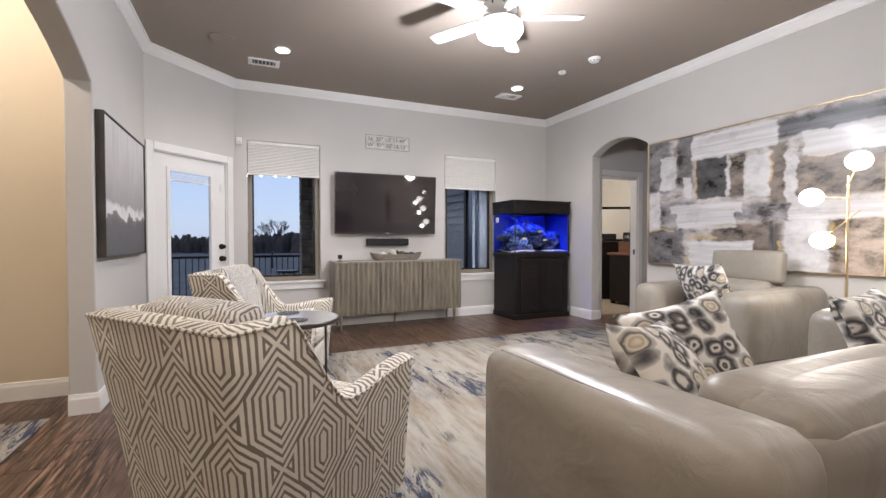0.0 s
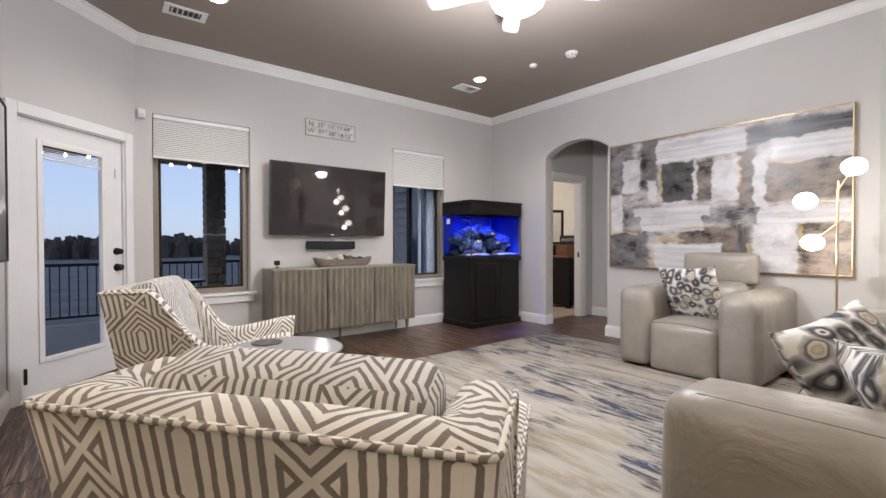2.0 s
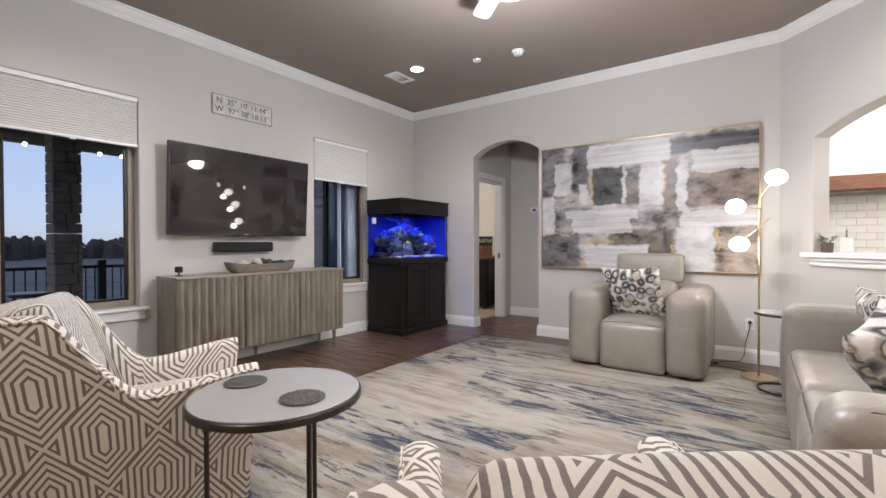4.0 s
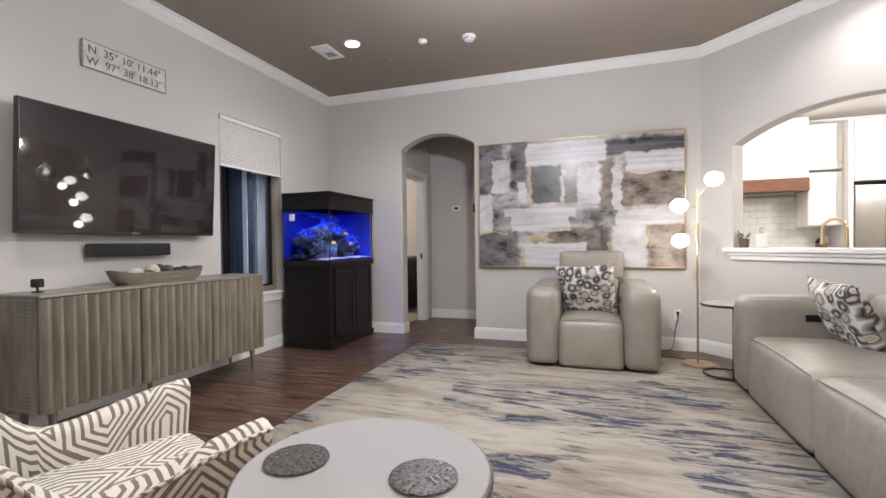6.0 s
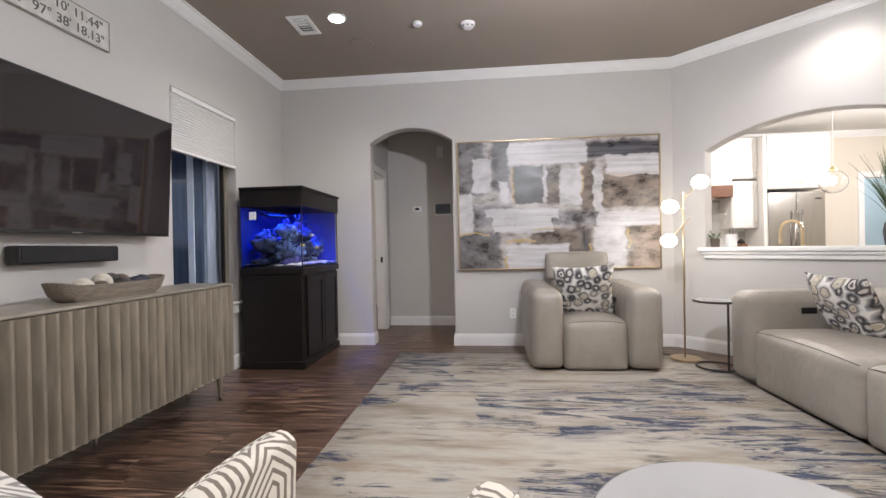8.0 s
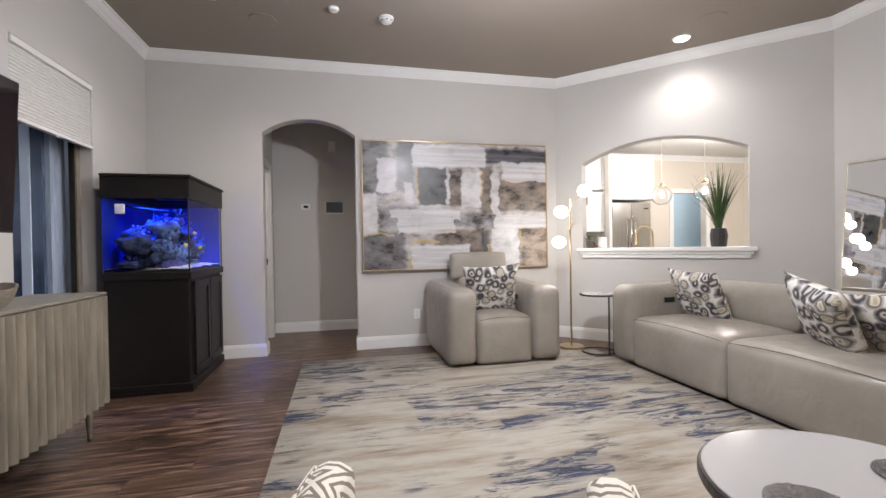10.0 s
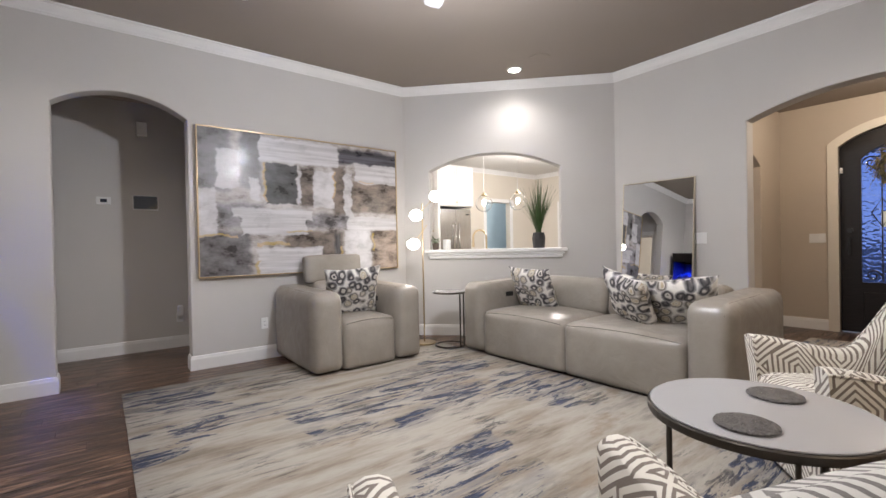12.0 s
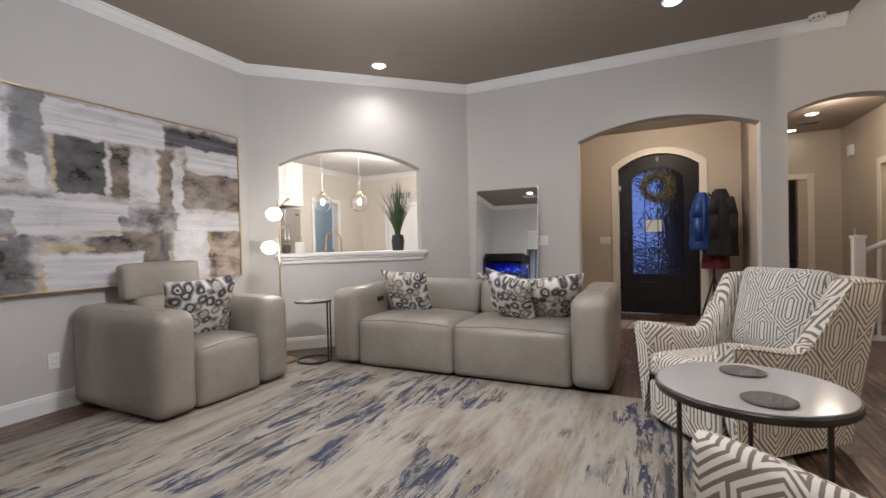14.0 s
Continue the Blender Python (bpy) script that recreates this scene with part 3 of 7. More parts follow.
def maze_fabric(name, light, dark, cw=0.195, ch=0.215, pitch=0.026):
    """Woven nested hexagons, in columns set half a step apart."""
    k = Nodes(name)
    uv = k.coord("UV")
    x, y, _ = k.split(uv)
    wob = k.math("MULTIPLY", k.math("SUBTRACT", k.noise(uv, 40, 2), 0.5), 0.004)
    x, y = k.math("ADD", x, wob), k.math("ADD", y, wob)

    def cell(ox, oy):
        a = k.math("ABSOLUTE", k.math("SUBTRACT", k.math("PINGPONG", k.math("ADD", x, ox + 50 * cw), cw), 0.0))
        b = k.math("PINGPONG", k.math("ADD", y, oy + 50 * ch), ch)
        slant = k.math("MULTIPLY", k.math("SUBTRACT", k.math("ADD", a, b), 0.045), 0.80)
        return k.math("MAXIMUM", a, slant)

    d = k.math("MINIMUM", cell(0.0, 0.0), cell(cw, ch))
    saw = k.math("PINGPONG", k.math("ADD", d, pitch * 0.22), pitch / 2)
    f = k.step(saw, pitch * 0.18, pitch * 0.24)
    tone = k.noise(uv, 9, 5)
    weave = k.noise(k.coord("UV", (1, 1, 1)), 520, 2)
    lt = k.mix(tone, tuple(c * 0.86 for c in light), light)
    dk = k.mix(weave, tuple(c * 0.6 for c in dark), tuple(c * 1.35 for c in dark))
    k.bump(k.math("ADD", k.math("MULTIPLY", f, 0.5), k.math("MULTIPLY", weave, 0.6)), 0.45, 0.003)
    return k.done(k.mix(f, dk, lt), 0.85, Sheen_Weight=0.15)


M_MAZE = maze_fabric("maze_woven_fabric", (0.76, 0.72, 0.645), (0.20, 0.165, 0.138))


M_MAZE_FINE = maze_fabric("fine_maze_cushion_fabric", (0.68, 0.655, 0.61), (0.17, 0.152, 0.14), 0.135, 0.150, 0.0185)


def leather():
    k = Nodes("taupe_leather")
    o = k.coord("Object")
    big, grain = k.noise(o, 2.6, 6, 0.6), k.noise(o, 210, 2)
    soft = k.noise(o, 6, 3, 0.5, 1.2)
    fold = k.math("ABSOLUTE", k.math("SUBTRACT", k.noise(k.coord("Object", (1.0, 1.0, 1.35)), 3.6, 3, 0.5, 0.9), 0.5))
    wrinkle = k.step(fold, 0.0, 0.10)
    c = k.ramp(big, [(0.28, (0.235, 0.208, 0.178)), (0.5, (0.28, 0.251, 0.217)), (0.72, (0.325, 0.293, 0.255))])
    k.bump(k.math("ADD", k.math("ADD", k.math("MULTIPLY", soft, 2.2), k.math("MULTIPLY", wrinkle, 0.05)), k.math("MULTIPLY", grain, 0.12)), 0.42, 0.008)
    return k.done(c, k.step(soft, 0.25, 0.75, 0.32, 0.46), Specular_IOR_Level=0.55)


M_LEATHER = leather()
M_SEAM = mat("leather_seam", (0.12, 0.10, 0.085), 0.6, var=0.2)


def agate():
    k = Nodes("agate_print_linen")
    uv = k.coord("UV")
    warp = k.noise(uv, 9, 3)
    k2 = k.n.new("ShaderNodeTexVoronoi")
    k2.inputs["Scale"].default_value, k2.inputs["Randomness"].default_value = 12.0, 0.75
    off = k.n.new("ShaderNodeVectorMath")
    off.operation = "ADD"
    sc = k.n.new("ShaderNodeVectorMath")
    sc.operation = "SCALE"
    nz = k.n.new("ShaderNodeTexNoise")
    nz.inputs["Scale"].default_value = 14
    k.l.new(uv, nz.inputs["Vector"])
    k.l.new(nz.outputs["Color"], sc.inputs[0])
    sc.inputs["Scale"].default_value = 0.045
    k.l.new(uv, off.inputs[0])
    k.l.new(sc.outputs[0], off.inputs[1])
    k.l.new(off.outputs[0], k2.inputs["Vector"])
    dist = k2.outputs["Distance"]
    rnd, rnd2, _ = k.split(k2.outputs["Color"])
    white = (0.70, 0.68, 0.64)
    dark = k.ramp(dist, [(0.0, (0.16, 0.155, 0.16)), (0.12, (0.05, 0.05, 0.055)), (0.17, (0.58, 0.55, 0.50)), (0.25, (0.50, 0.47, 0.43)), (0.30, (0.12, 0.11, 0.11)), (0.40, (0.018, 0.018, 0.023)), (0.50, (0.22, 0.21, 0.21)), (0.58, (0.42, 0.41, 0.40)), (0.64, white)])
    ochre = k.ramp(dist, [(0.0, (0.2, 0.16, 0.11)), (0.12, (0.62, 0.58, 0.5)), (0.26, (0.40, 0.33, 0.22)), (0.34, (0.60, 0.56, 0.49)), (0.42, (0.09, 0.08, 0.07)), (0.50, (0.33, 0.31, 0.29)), (0.60, (0.47, 0.45, 0.43)), (0.66, white)])
    c = k.mix(k.step(rnd, 0.58, 0.6), dark, ochre)
    c = k.mix(k.step(k.noise(uv, 26, 4, 0.6), 0.54, 0.70, 0.0, 0.32), c, (0.26, 0.245, 0.235))
    k.bump(k.noise(uv, 600, 2), 0.3, 0.002)
    return k.done(c, 0.85)


M_AGATE = agate()


def rug_material():
    k = Nodes("abstract_wool_rug")
    o = k.coord("Object")
    st = k.coord("Object", (7.0, 1.0, 1.0))
    fine = k.coord("Object", (30.0, 4.0, 1.0))
    base = k.ramp(k.noise(st, 0.9, 8, 0.66), [(0.30, (0.15, 0.12, 0.09)), (0.43, (0.285, 0.245, 0.20)), (0.55, (0.375, 0.342, 0.297)), (0.67, (0.225, 0.205, 0.182))])
    tan = k.step(k.noise(k.coord("Object", (3.4, 1.1, 1.0), 0.1), 0.95, 8, 0.7), 0.55, 0.64)
    c = k.mix(k.math("MULTIPLY", tan, 0.75), base, (0.26, 0.20, 0.145))
    zone = k.step(k.noise(k.coord("Object", (1.1, 0.8, 1.0), 0.5), 0.9, 3, 0.5, 0.5), 0.485, 0.545)
    haze = k.step(k.noise(k.coord("Object", (5.5, 1.0, 1.0)), 1.5, 8, 0.7, 0.3), 0.49, 0.57)
    c = k.mix(k.math("MULTIPLY", k.math("MULTIPLY", zone, haze), 0.62), c, (0.19, 0.182, 0.182))
    streak = k.step(k.noise(k.coord("Object", (7.5, 1.15, 1.0)), 1.6, 12, 0.80, 0.6), 0.527, 0.533)
    navy = k.math("MULTIPLY", k.step(zone, 0.2, 0.5), streak)
    ink = k.ramp(k.noise(fine, 2.0, 3), [(0.3, (0.008, 0.011, 0.024)), (0.5, (0.014, 0.024, 0.062)), (0.7, (0.045, 0.068, 0.14))])
    c = k.mix(k.math("MULTIPLY", navy, 0.93), c, ink)
    zone2 = k.step(k.noise(k.coord("Object", (1, 1, 1), 0.7), 1.1, 3), 0.50, 0.6)
    char = k.math("MULTIPLY", zone2, k.step(k.noise(k.coord("Object", (9.0, 1.3, 1.0)), 1.9, 12, 0.80, 0.5), 0.53, 0.537))
    c = k.mix(k.math("MULTIPLY", char, 0.9), c, (0.062, 0.058, 0.062))
    wear = k.noise(fine, 5.0, 5, 0.7)
    c = k.mix(k.step(wear, 0.58, 0.74, 0.0, 0.3), c, (0.48, 0.445, 0.39))
    k.bump(k.math("ADD", k.noise(o, 420, 2), wear), 0.6, 0.004)
    return k.done(c, 0.95)


M_RUG = rug_material()


# ---- soft shapes ----
def rbox(w, d, h, r, bulge=(0, 0, 0), cuts=9, taper=0.0, low=None):
    """A rounded, stuffed block round the origin; bulge: how far each pair of sides swells."""
    bm = bmesh.new()
    bmesh.ops.create_cube(bm, size=2)
    bmesh.ops.subdivide_edges(bm, edges=bm.edges[:], cuts=cuts, use_grid_fill=True)
    half = (w / 2, d / 2, h / 2)
    rr = [min(r, x * 0.98) for x in half]
    for v in bm.verts:
        u = [math.copysign(abs(c) ** 0.8, c) for c in v.co]
        p = [u[i] * half[i] for i in range(3)]
        q = [max(-half[i] + rr[i], min(half[i] - rr[i], p[i])) for i in range(3)]
        if low and p[2] < 0:
            q[2] = max(-half[2] + low, p[2])
        e = Vector([(p[i] - q[i]) / (low if low and i == 2 and p[2] < 0 else rr[i]) for i in range(3)])
        if e.length > 1e-6:
            e = e.normalized()
        co = [q[i] + e[i] * (low if low and i == 2 and p[2] < 0 else rr[i]) for i in range(3)]
        for i in range(3):
            j, k = (i + 1) % 3, (i + 2) % 3
            f = (1 - min(1, abs(p[j] / half[j])) ** 2) * (1 - min(1, abs(p[k] / half[k])) ** 2)
            co[i] += bulge[i] * f * (co[i] / half[i])
        if taper:
            s = 1 + taper * (co[2] / half[2])
            co[0] *= s
        v.co = co
    return bm


def moved(bm, m):
    bmesh.ops.transform(bm, matrix=m, verts=bm.verts)
    return bm


def pillow_mesh(w, h, t, seed=0):
    """A square cushion with pinched corners, lying in x and z."""
    bm = bmesh.new()
    n = 14
    rnd = random.Random(seed)
    ph = rnd.uniform(0, 6)
    grid = {}
    for s in (1, -1):
        for i in range(n + 1):
            for j in range(n + 1):
                u, v = 2 * i / n - 1, 2 * j / n - 1
                if s < 0 and (abs(u) == 1 or abs(v) == 1):
                    grid[s, i, j] = grid[1, i, j]
                    continue
                fat = max(0.0, (1 - u ** 4) * (1 - v ** 4)) ** 0.55
                fat *= 1 + 0.10 * math.sin(3 * u + 2 * v + ph) + 0.06 * math.sin(7 * v - 4 * u + ph)
                sx = 1 - 0.09 * (1 - v * v) * abs(u)
                sz = 1 - 0.09 * (1 - u * u) * abs(v)
                grid[s, i, j] = bm.verts.new((u * w / 2 * (1 - 0.10 * (1 - v * v) * u * u), s * fat * t / 2, v * h / 2 * (1 - 0.10 * (1 - u * u) * v * v)))
    for s in (1, -1):
        for i in range(n):
            for j in range(n):
                q = [grid[s, i, j], grid[s, i + 1, j], grid[s, i + 1, j + 1], grid[s, i, j + 1]]
                bm.faces.new(q if s < 0 else q[::-1])
    bm.normal_update()
    uv = bm.loops.layers.uv.verify()
    for f in bm.faces:
        for lp in f.loops:
            lp[uv].uv = (lp.vert.co.x + seed * 0.37, lp.vert.co.z + (0.6 if f.normal.y > 0 else 0))
    return bm


def tube(points, r, n=8, closed=False):
    bm = bmesh.new()
    pts = [Vector(p) for p in points]
    rings = []
    for i, p in enumerate(pts):
        a = pts[i - 1] if i or closed else p
        b = pts[(i + 1) % len(pts)] if i < len(pts) - 1 or closed else p
        d = (b - a).normalized()
        up = Vector((0, 0, 1)) if abs(d.z) < 0.95 else Vector((1, 0, 0))
        s = d.cross(up).normalized()
        t = s.cross(d)
        rings.append([bm.verts.new(p + r * (math.cos(2 * math.pi * k / n) * s + math.sin(2 * math.pi * k / n) * t)) for k in range(n)])
    for i in range(len(pts) if closed else len(pts) - 1):
        a, b = rings[i], rings[(i + 1) % len(pts)]
        for k in range(n):
            bm.faces.new((a[k], a[(k + 1) % n], b[(k + 1) % n], b[k]))
    bmesh.ops.recalc_face_normals(bm, faces=bm.faces[:])
    return bm


# ---- rug ----
rug = tagged(part("area_rug", moved(rbox(4.27, 3.06, 0.012, 0.006, cuts=6), Matrix.Translation((2.23, 3.00, 0.0062))), M_RUG, smooth=True), "cream abstract area rug with navy and charcoal streaks", "rug")


# ---- patterned swivel chairs ----
def shell(th=0.105):
    """The wrap-round body: arms that rise to their tips in front and sweep up into a flared, square-cornered back."""
    top_w, top_f, top_b = 0.390, 0.505, -0.50
    bot_w, bot_f, bot_b = (0.355, 0.315), 0.43, -0.36
    rc = 0.018

    def height(y):
        if y < -0.25:
            return 0.915
        if y < 0.04:
            s = (y + 0.25) / 0.29
            return 0.565 + 0.35 * (1 - s) ** 1.9 * (1 + 0.6 * s)
        s = (y - 0.04) / (top_f - 0.04)
        return 0.565 + 0.06 * s * s * (3 - 2 * s)

    ys = [top_f, top_f - 0.02] + [top_f - 0.05 - (top_f - 0.05 + 0.355) * i / 24 for i in range(25)]
    side = [(-top_w, y, -top_w + th, y) for y in ys]
    side += [(-top_w, top_b + rc, -top_w + th, top_b + th + 0.012), (-top_w + 0.3 * rc, top_b + 0.3 * rc, -top_w + th + 0.003, top_b + th + 0.003), (-top_w + rc, top_b, -top_w + th + 0.012, top_b + th)]
    xs = [-top_w + th + 0.04 + (top_w - th - 0.04) * i / 5 for i in range(6)]
    side += [(x, top_b - 0.012 * (1 - (x / top_w) ** 2), x, top_b + th) for x in xs]
    plan = side + [(-a, b, -c, d) for a, b, c, d in side[-2::-1]]

    def down(x, y, z):
        u = (top_f - y) / (top_f - top_b)
        k = min(1.0, z / 0.915) ** 1.15
        w = bot_w[0] + (bot_w[1] - bot_w[0]) * u
        return Vector((x / top_w * (w + (top_w - w) * k), (bot_f - u * (bot_f - bot_b)) * (1 - k) + y * k, z))

    bm, cols = bmesh.new(), []
    for ox, oy, ix, iy in plan:
        top = height(oy) + 0.006 * math.cos(ox * 4)
        inset = down(ix, iy, top) - down(ox, oy, top)
        col = [down(ox, oy, 0.035 + (top - 0.012 - 0.035) * t / 7) for t in range(8)]
        edge = down(ox, oy, top)
        for s, dz in ((0.10, 0.0), (0.35, 0.012), (0.65, 0.012), (0.90, 0.0), (1.0, -0.014)):
            q = edge + inset * s
            q.z = top + dz
            col.append(q)
        for t in (0.4, 0.75, 1.0):
            z = (top - 0.014) + (0.32 - top + 0.014) * t
            q = down(ox, oy, z) + inset
            q.z = z
            col.append(q)
        cols.append([bm.verts.new(p) for p in col])
    uvl = bm.loops.layers.uv.verify()
    run = [0.0]
    for a, c in zip(plan, plan[1:]):
        run.append(run[-1] + math.hypot(c[0] - a[0], c[1] - a[1]) * 0.95)
    mid = run[-1] / 2
    ups = []
    for c in cols:
        u = [c[0].co.z]
        for a, b in zip(c, c[1:]):
            u.append(u[-1] + (b.co - a.co).length)
        ups.append(u)
    for i in range(len(cols) - 1):
        for j in range(len(cols[0]) - 1):
            f = bm.faces.new((cols[i][j], cols[i + 1][j], cols[i + 1][j + 1], cols[i][j + 1]))
            for lp, (a, c) in zip(f.loops, ((i, j), (i + 1, j), (i + 1, j + 1), (i, j + 1))):
                lp[uvl].uv = (run[a] - mid + 0.06, ups[a][c])
    for col, fl in ((cols[0], 1), (cols[-1], -1)):
        f = bm.faces.new(col[::-1] if fl > 0 else col)
        for lp in f.loops:
            lp[uvl].uv = (lp.vert.co.x, lp.vert.co.z)
    bmesh.ops.recalc_face_normals(bm, faces=bm.faces[:])
    edge = [tuple(c[7].co + Vector((0, 0, 0.006))) for c in cols]
    return bm, edge


def maze_chair(at, rz, label):
    c = thing("swivel_chair", at, rz, label, "armchair", "patterned swivel chairs")
    bm, edge = shell()
    shade(part("shell", bm, M_MAZE, c, smooth=True, uv=False), 50)
    part("piping", tube(edge, 0.0065, 6), M_MAZE, c, smooth=True)
    part("seat_deck", box(-0.255, 0.255, -0.24, 0.40, 0.05, 0.31, 0.02, 3), M_MAZE, c)
    part("front_rail", moved(rbox(0.54, 0.05, 0.235, 0.02), Matrix.Translation((0, 0.43, 0.165))), M_MAZE, c, smooth=True)
    part("seat_cushion", moved(rbox(0.53, 0.70, 0.15, 0.045, (0, 0.012, 0.025)), Matrix.Translation((0, 0.12, 0.385))), M_MAZE, c, smooth=True)
    lean = Matrix.Translation((0, -0.262, 0.712)) @ Matrix.Rotation(radians(17), 4, "X")
    part("back_cushion", moved(rbox(0.52, 0.15, 0.50, 0.042, (0.0, 0.045, 0.012), 13, 0.06), lean), M_MAZE_FINE, c, "plump back cushion in a finer grey maze weave", smooth=True)
    part("swivel_base", lathe([(0.24, 0.0), (0.25, 0.01), (0.25, 0.03), (0.2, 0.045)], 28), M_BLACK, c)
    return c


maze_chair((0.253, 1.855, 0.012), -52, "cream and taupe maze-pattern swivel chair on the rug")
maze_chair((0.313, 4.034, 0.0), -111.5, "cream and taupe maze-pattern swivel chair beside the console")


# ---- leather recliners ----
def leather_seat(name, at, rz, width, seats, label, category, headrest):
    s = thing(name, at, rz, label, category, "taupe leather seating")
    aw, dep, ah = 0.30, 1.09, 0.74
    inner = width - 2 * aw
    for side in (-1, 1):
        x = side * (width - aw) / 2
        arm = rbox(aw, dep, ah - 0.02, 0.085, (0.018, 0.02, 0.012), 13, 0.0, 0.03)
        for v in arm.verts:
            v.co.z += 0.02 * max(0, -v.co.y / (dep / 2)) * (1 if v.co.z > 0 else 0)
        arm = part("arm", moved(arm, Matrix.Translation((x, 0, (ah + 0.02) / 2))), M_LEATHER, s, smooth=True)
        xo = x + side * (aw / 2 - 0.052)
        seam = [(xo, dep / 2 - 0.006, 0.10 + 0.56 * i / 8) for i in range(9)] + [(xo, dep / 2 - 0.022, ah - 0.058), (xo, dep / 2 - 0.05, ah - 0.025)] + [(xo, dep / 2 - 0.1 - 0.12 * i, ah - 0.007 + 0.02 * max(0.0, (0.12 * i - dep / 2 + 0.1) / (dep / 2)) + 0.004 * math.sin(math.pi * i / 7)) for i in range(8)]
        part("seam", tube(seam, 0.003, 5), M_SEAM, arm)
        xi = x - side * (aw / 2 - 0.052)
        part("seam", tube([(xi, p[1], p[2]) for p in seam], 0.003, 5), M_SEAM, arm)
        xs = x - side * (aw / 2 + 0.011)
        part("control_panel", box(xs - 0.006, xs + 0.006, 0.06, 0.17, 0.575, 0.625, 0.004), M_BLACK, arm, "black recliner switch panel")
    n = seats
    w = inner / n
    for i in range(n):
        cx = -inner / 2 + w * (i + 0.5)
        seat = part("seat", moved(rbox(w + 0.006, 0.86, 0.455, 0.07, (0.0, 0.022, 0.035), 13, 0.0, 0.025), Matrix.Translation((cx, 0.10, 0.232))), M_LEATHER, s, smooth=True)
        line = [(cx - w / 2 + 0.03 + (w - 0.06) * t / 10, 0.512 + 0.012 * (1 - (t / 5 - 1) ** 2), 0.4315 + 0.024 * (1 - (t / 5 - 1) ** 2)) for t in range(11)]
        part("seam", tube(line, 0.0032, 5), M_SEAM, seat)
        back = Matrix.Translation((cx, -0.27, 0.60)) @ Matrix.Rotation(radians(9), 4, "X")
        part("backrest", moved(rbox(w - 0.008, 0.24, 0.38, 0.085, (0, 0.03, 0.0), 11), back), M_LEATHER, s, smooth=True)
        top = Matrix.Translation((cx, -0.37, 0.655)) @ Matrix.Rotation(radians(4), 4, "X")
        part("back_roll", moved(rbox(w - 0.006, 0.26, 0.24, 0.08, (0, 0.0, 0.012), 10), top), M_LEATHER, s, smooth=True)
        if headrest:
            hm = Matrix.Translation((cx, -0.335, 0.915)) @ Matrix.Rotation(radians(6), 4, "X")
            part("headrest", moved(rbox(0.66, 0.11, 0.30, 0.035, (0, 0.016, 0.006), 10), hm), M_LEATHER, s, "raised leather headrest", smooth=True)
    part("back_panel", moved(rbox(inner + 0.04, 0.10, 0.66, 0.045), Matrix.Translation((0, -0.47, 0.39))), M_LEATHER, s, smooth=True)
    for x in (-width / 2 + 0.14, width / 2 - 0.14):
        for y in (-0.4, 0.4):
            part("foot", cyl((x, y, 0.0), (x, y, 0.03), 0.03), M_BLACK, s)
    return s


leather_seat("sofa", (2.345, 0.965, 0.012), 0, 2.63, 2, "taupe leather two-seat reclining sofa with rounded arms", "sofa", False)
leather_seat("recliner", (4.245, 2.605, 0.012), 90, 1.17, 1, "taupe leather recliner with its headrest raised", "recliner", True)


def pillow(at, rx, rz, size, seed, label, ry=0.0):
    p = part("throw_pillow", pillow_mesh(size, size, 0.17, seed), M_AGATE, None, smooth=True, uv=False)
    p.matrix_basis = Matrix.Translation(at) @ Matrix.Rotation(radians(rz), 4, "Z") @ Matrix.Rotation(radians(rx), 4, "X") @ Matrix.Rotation(radians(ry), 4, "Y")
    return tagged(p, label, "pillow", "agate throw pillows")


pillow((4.05, 2.64, 0.705), -24, 80, 0.57, 1, "white throw pillow with black and ochre agate rings on a recliner", 3)
pillow((3.05, 1.02, 0.68), -26, 3, 0.52, 2, "white throw pillow with agate rings on the sofa", -2)
pillow((1.89, 1.19, 0.69), -28, -28, 0.50, 3, "white throw pillow tipped against its neighbour on the sofa", -15)
pillow((1.55, 0.99, 0.66), -36, 26, 0.53, 4, "white throw pillow with agate rings in the sofa corner", 8)

# ---- media wall ----
def words(name, text, size, material, parent, at, rx=90, rz=0, depth=0.002, align="LEFT"):
    cu = bpy.data.curves.new(name, "FONT")
    cu.body, cu.size, cu.extrude, cu.align_x = text, size, depth, align
    cu.resolution_u = 3
    ob = new(name, cu)
    me = bpy.data.meshes.new_from_object(ob.evaluated_get(bpy.context.evaluated_depsgraph_get()))
    bpy.data.objects.remove(ob)
    whole = bmesh.new()
    whole.from_mesh(me)
    bmesh.ops.remove_doubles(whole, verts=whole.verts, dist=1e-5)
    left = set(whole.faces)
    while left:
        todo, piece = [left.pop()], []
        while todo:
            f = todo.pop()
            piece.append(f)
            for e in f.edges:
                for g in e.link_faces:
                    if g in left:
                        left.remove(g)
                        todo.append(g)
        index, verts, faces = {}, [], []
        for f in piece:
            for v in f.verts:
                if v not in index:
                    index[v] = len(verts)
                    verts.append(v.co.copy())
            faces.append([index[v] for v in f.verts])
        letter = bpy.data.meshes.new(name)
        letter.from_pydata(verts, [], faces)
        letter.materials.append(material)
        o = new(name, letter)
        o.parent = parent
        o.matrix_basis = pose(*at, rx, 0, rz)


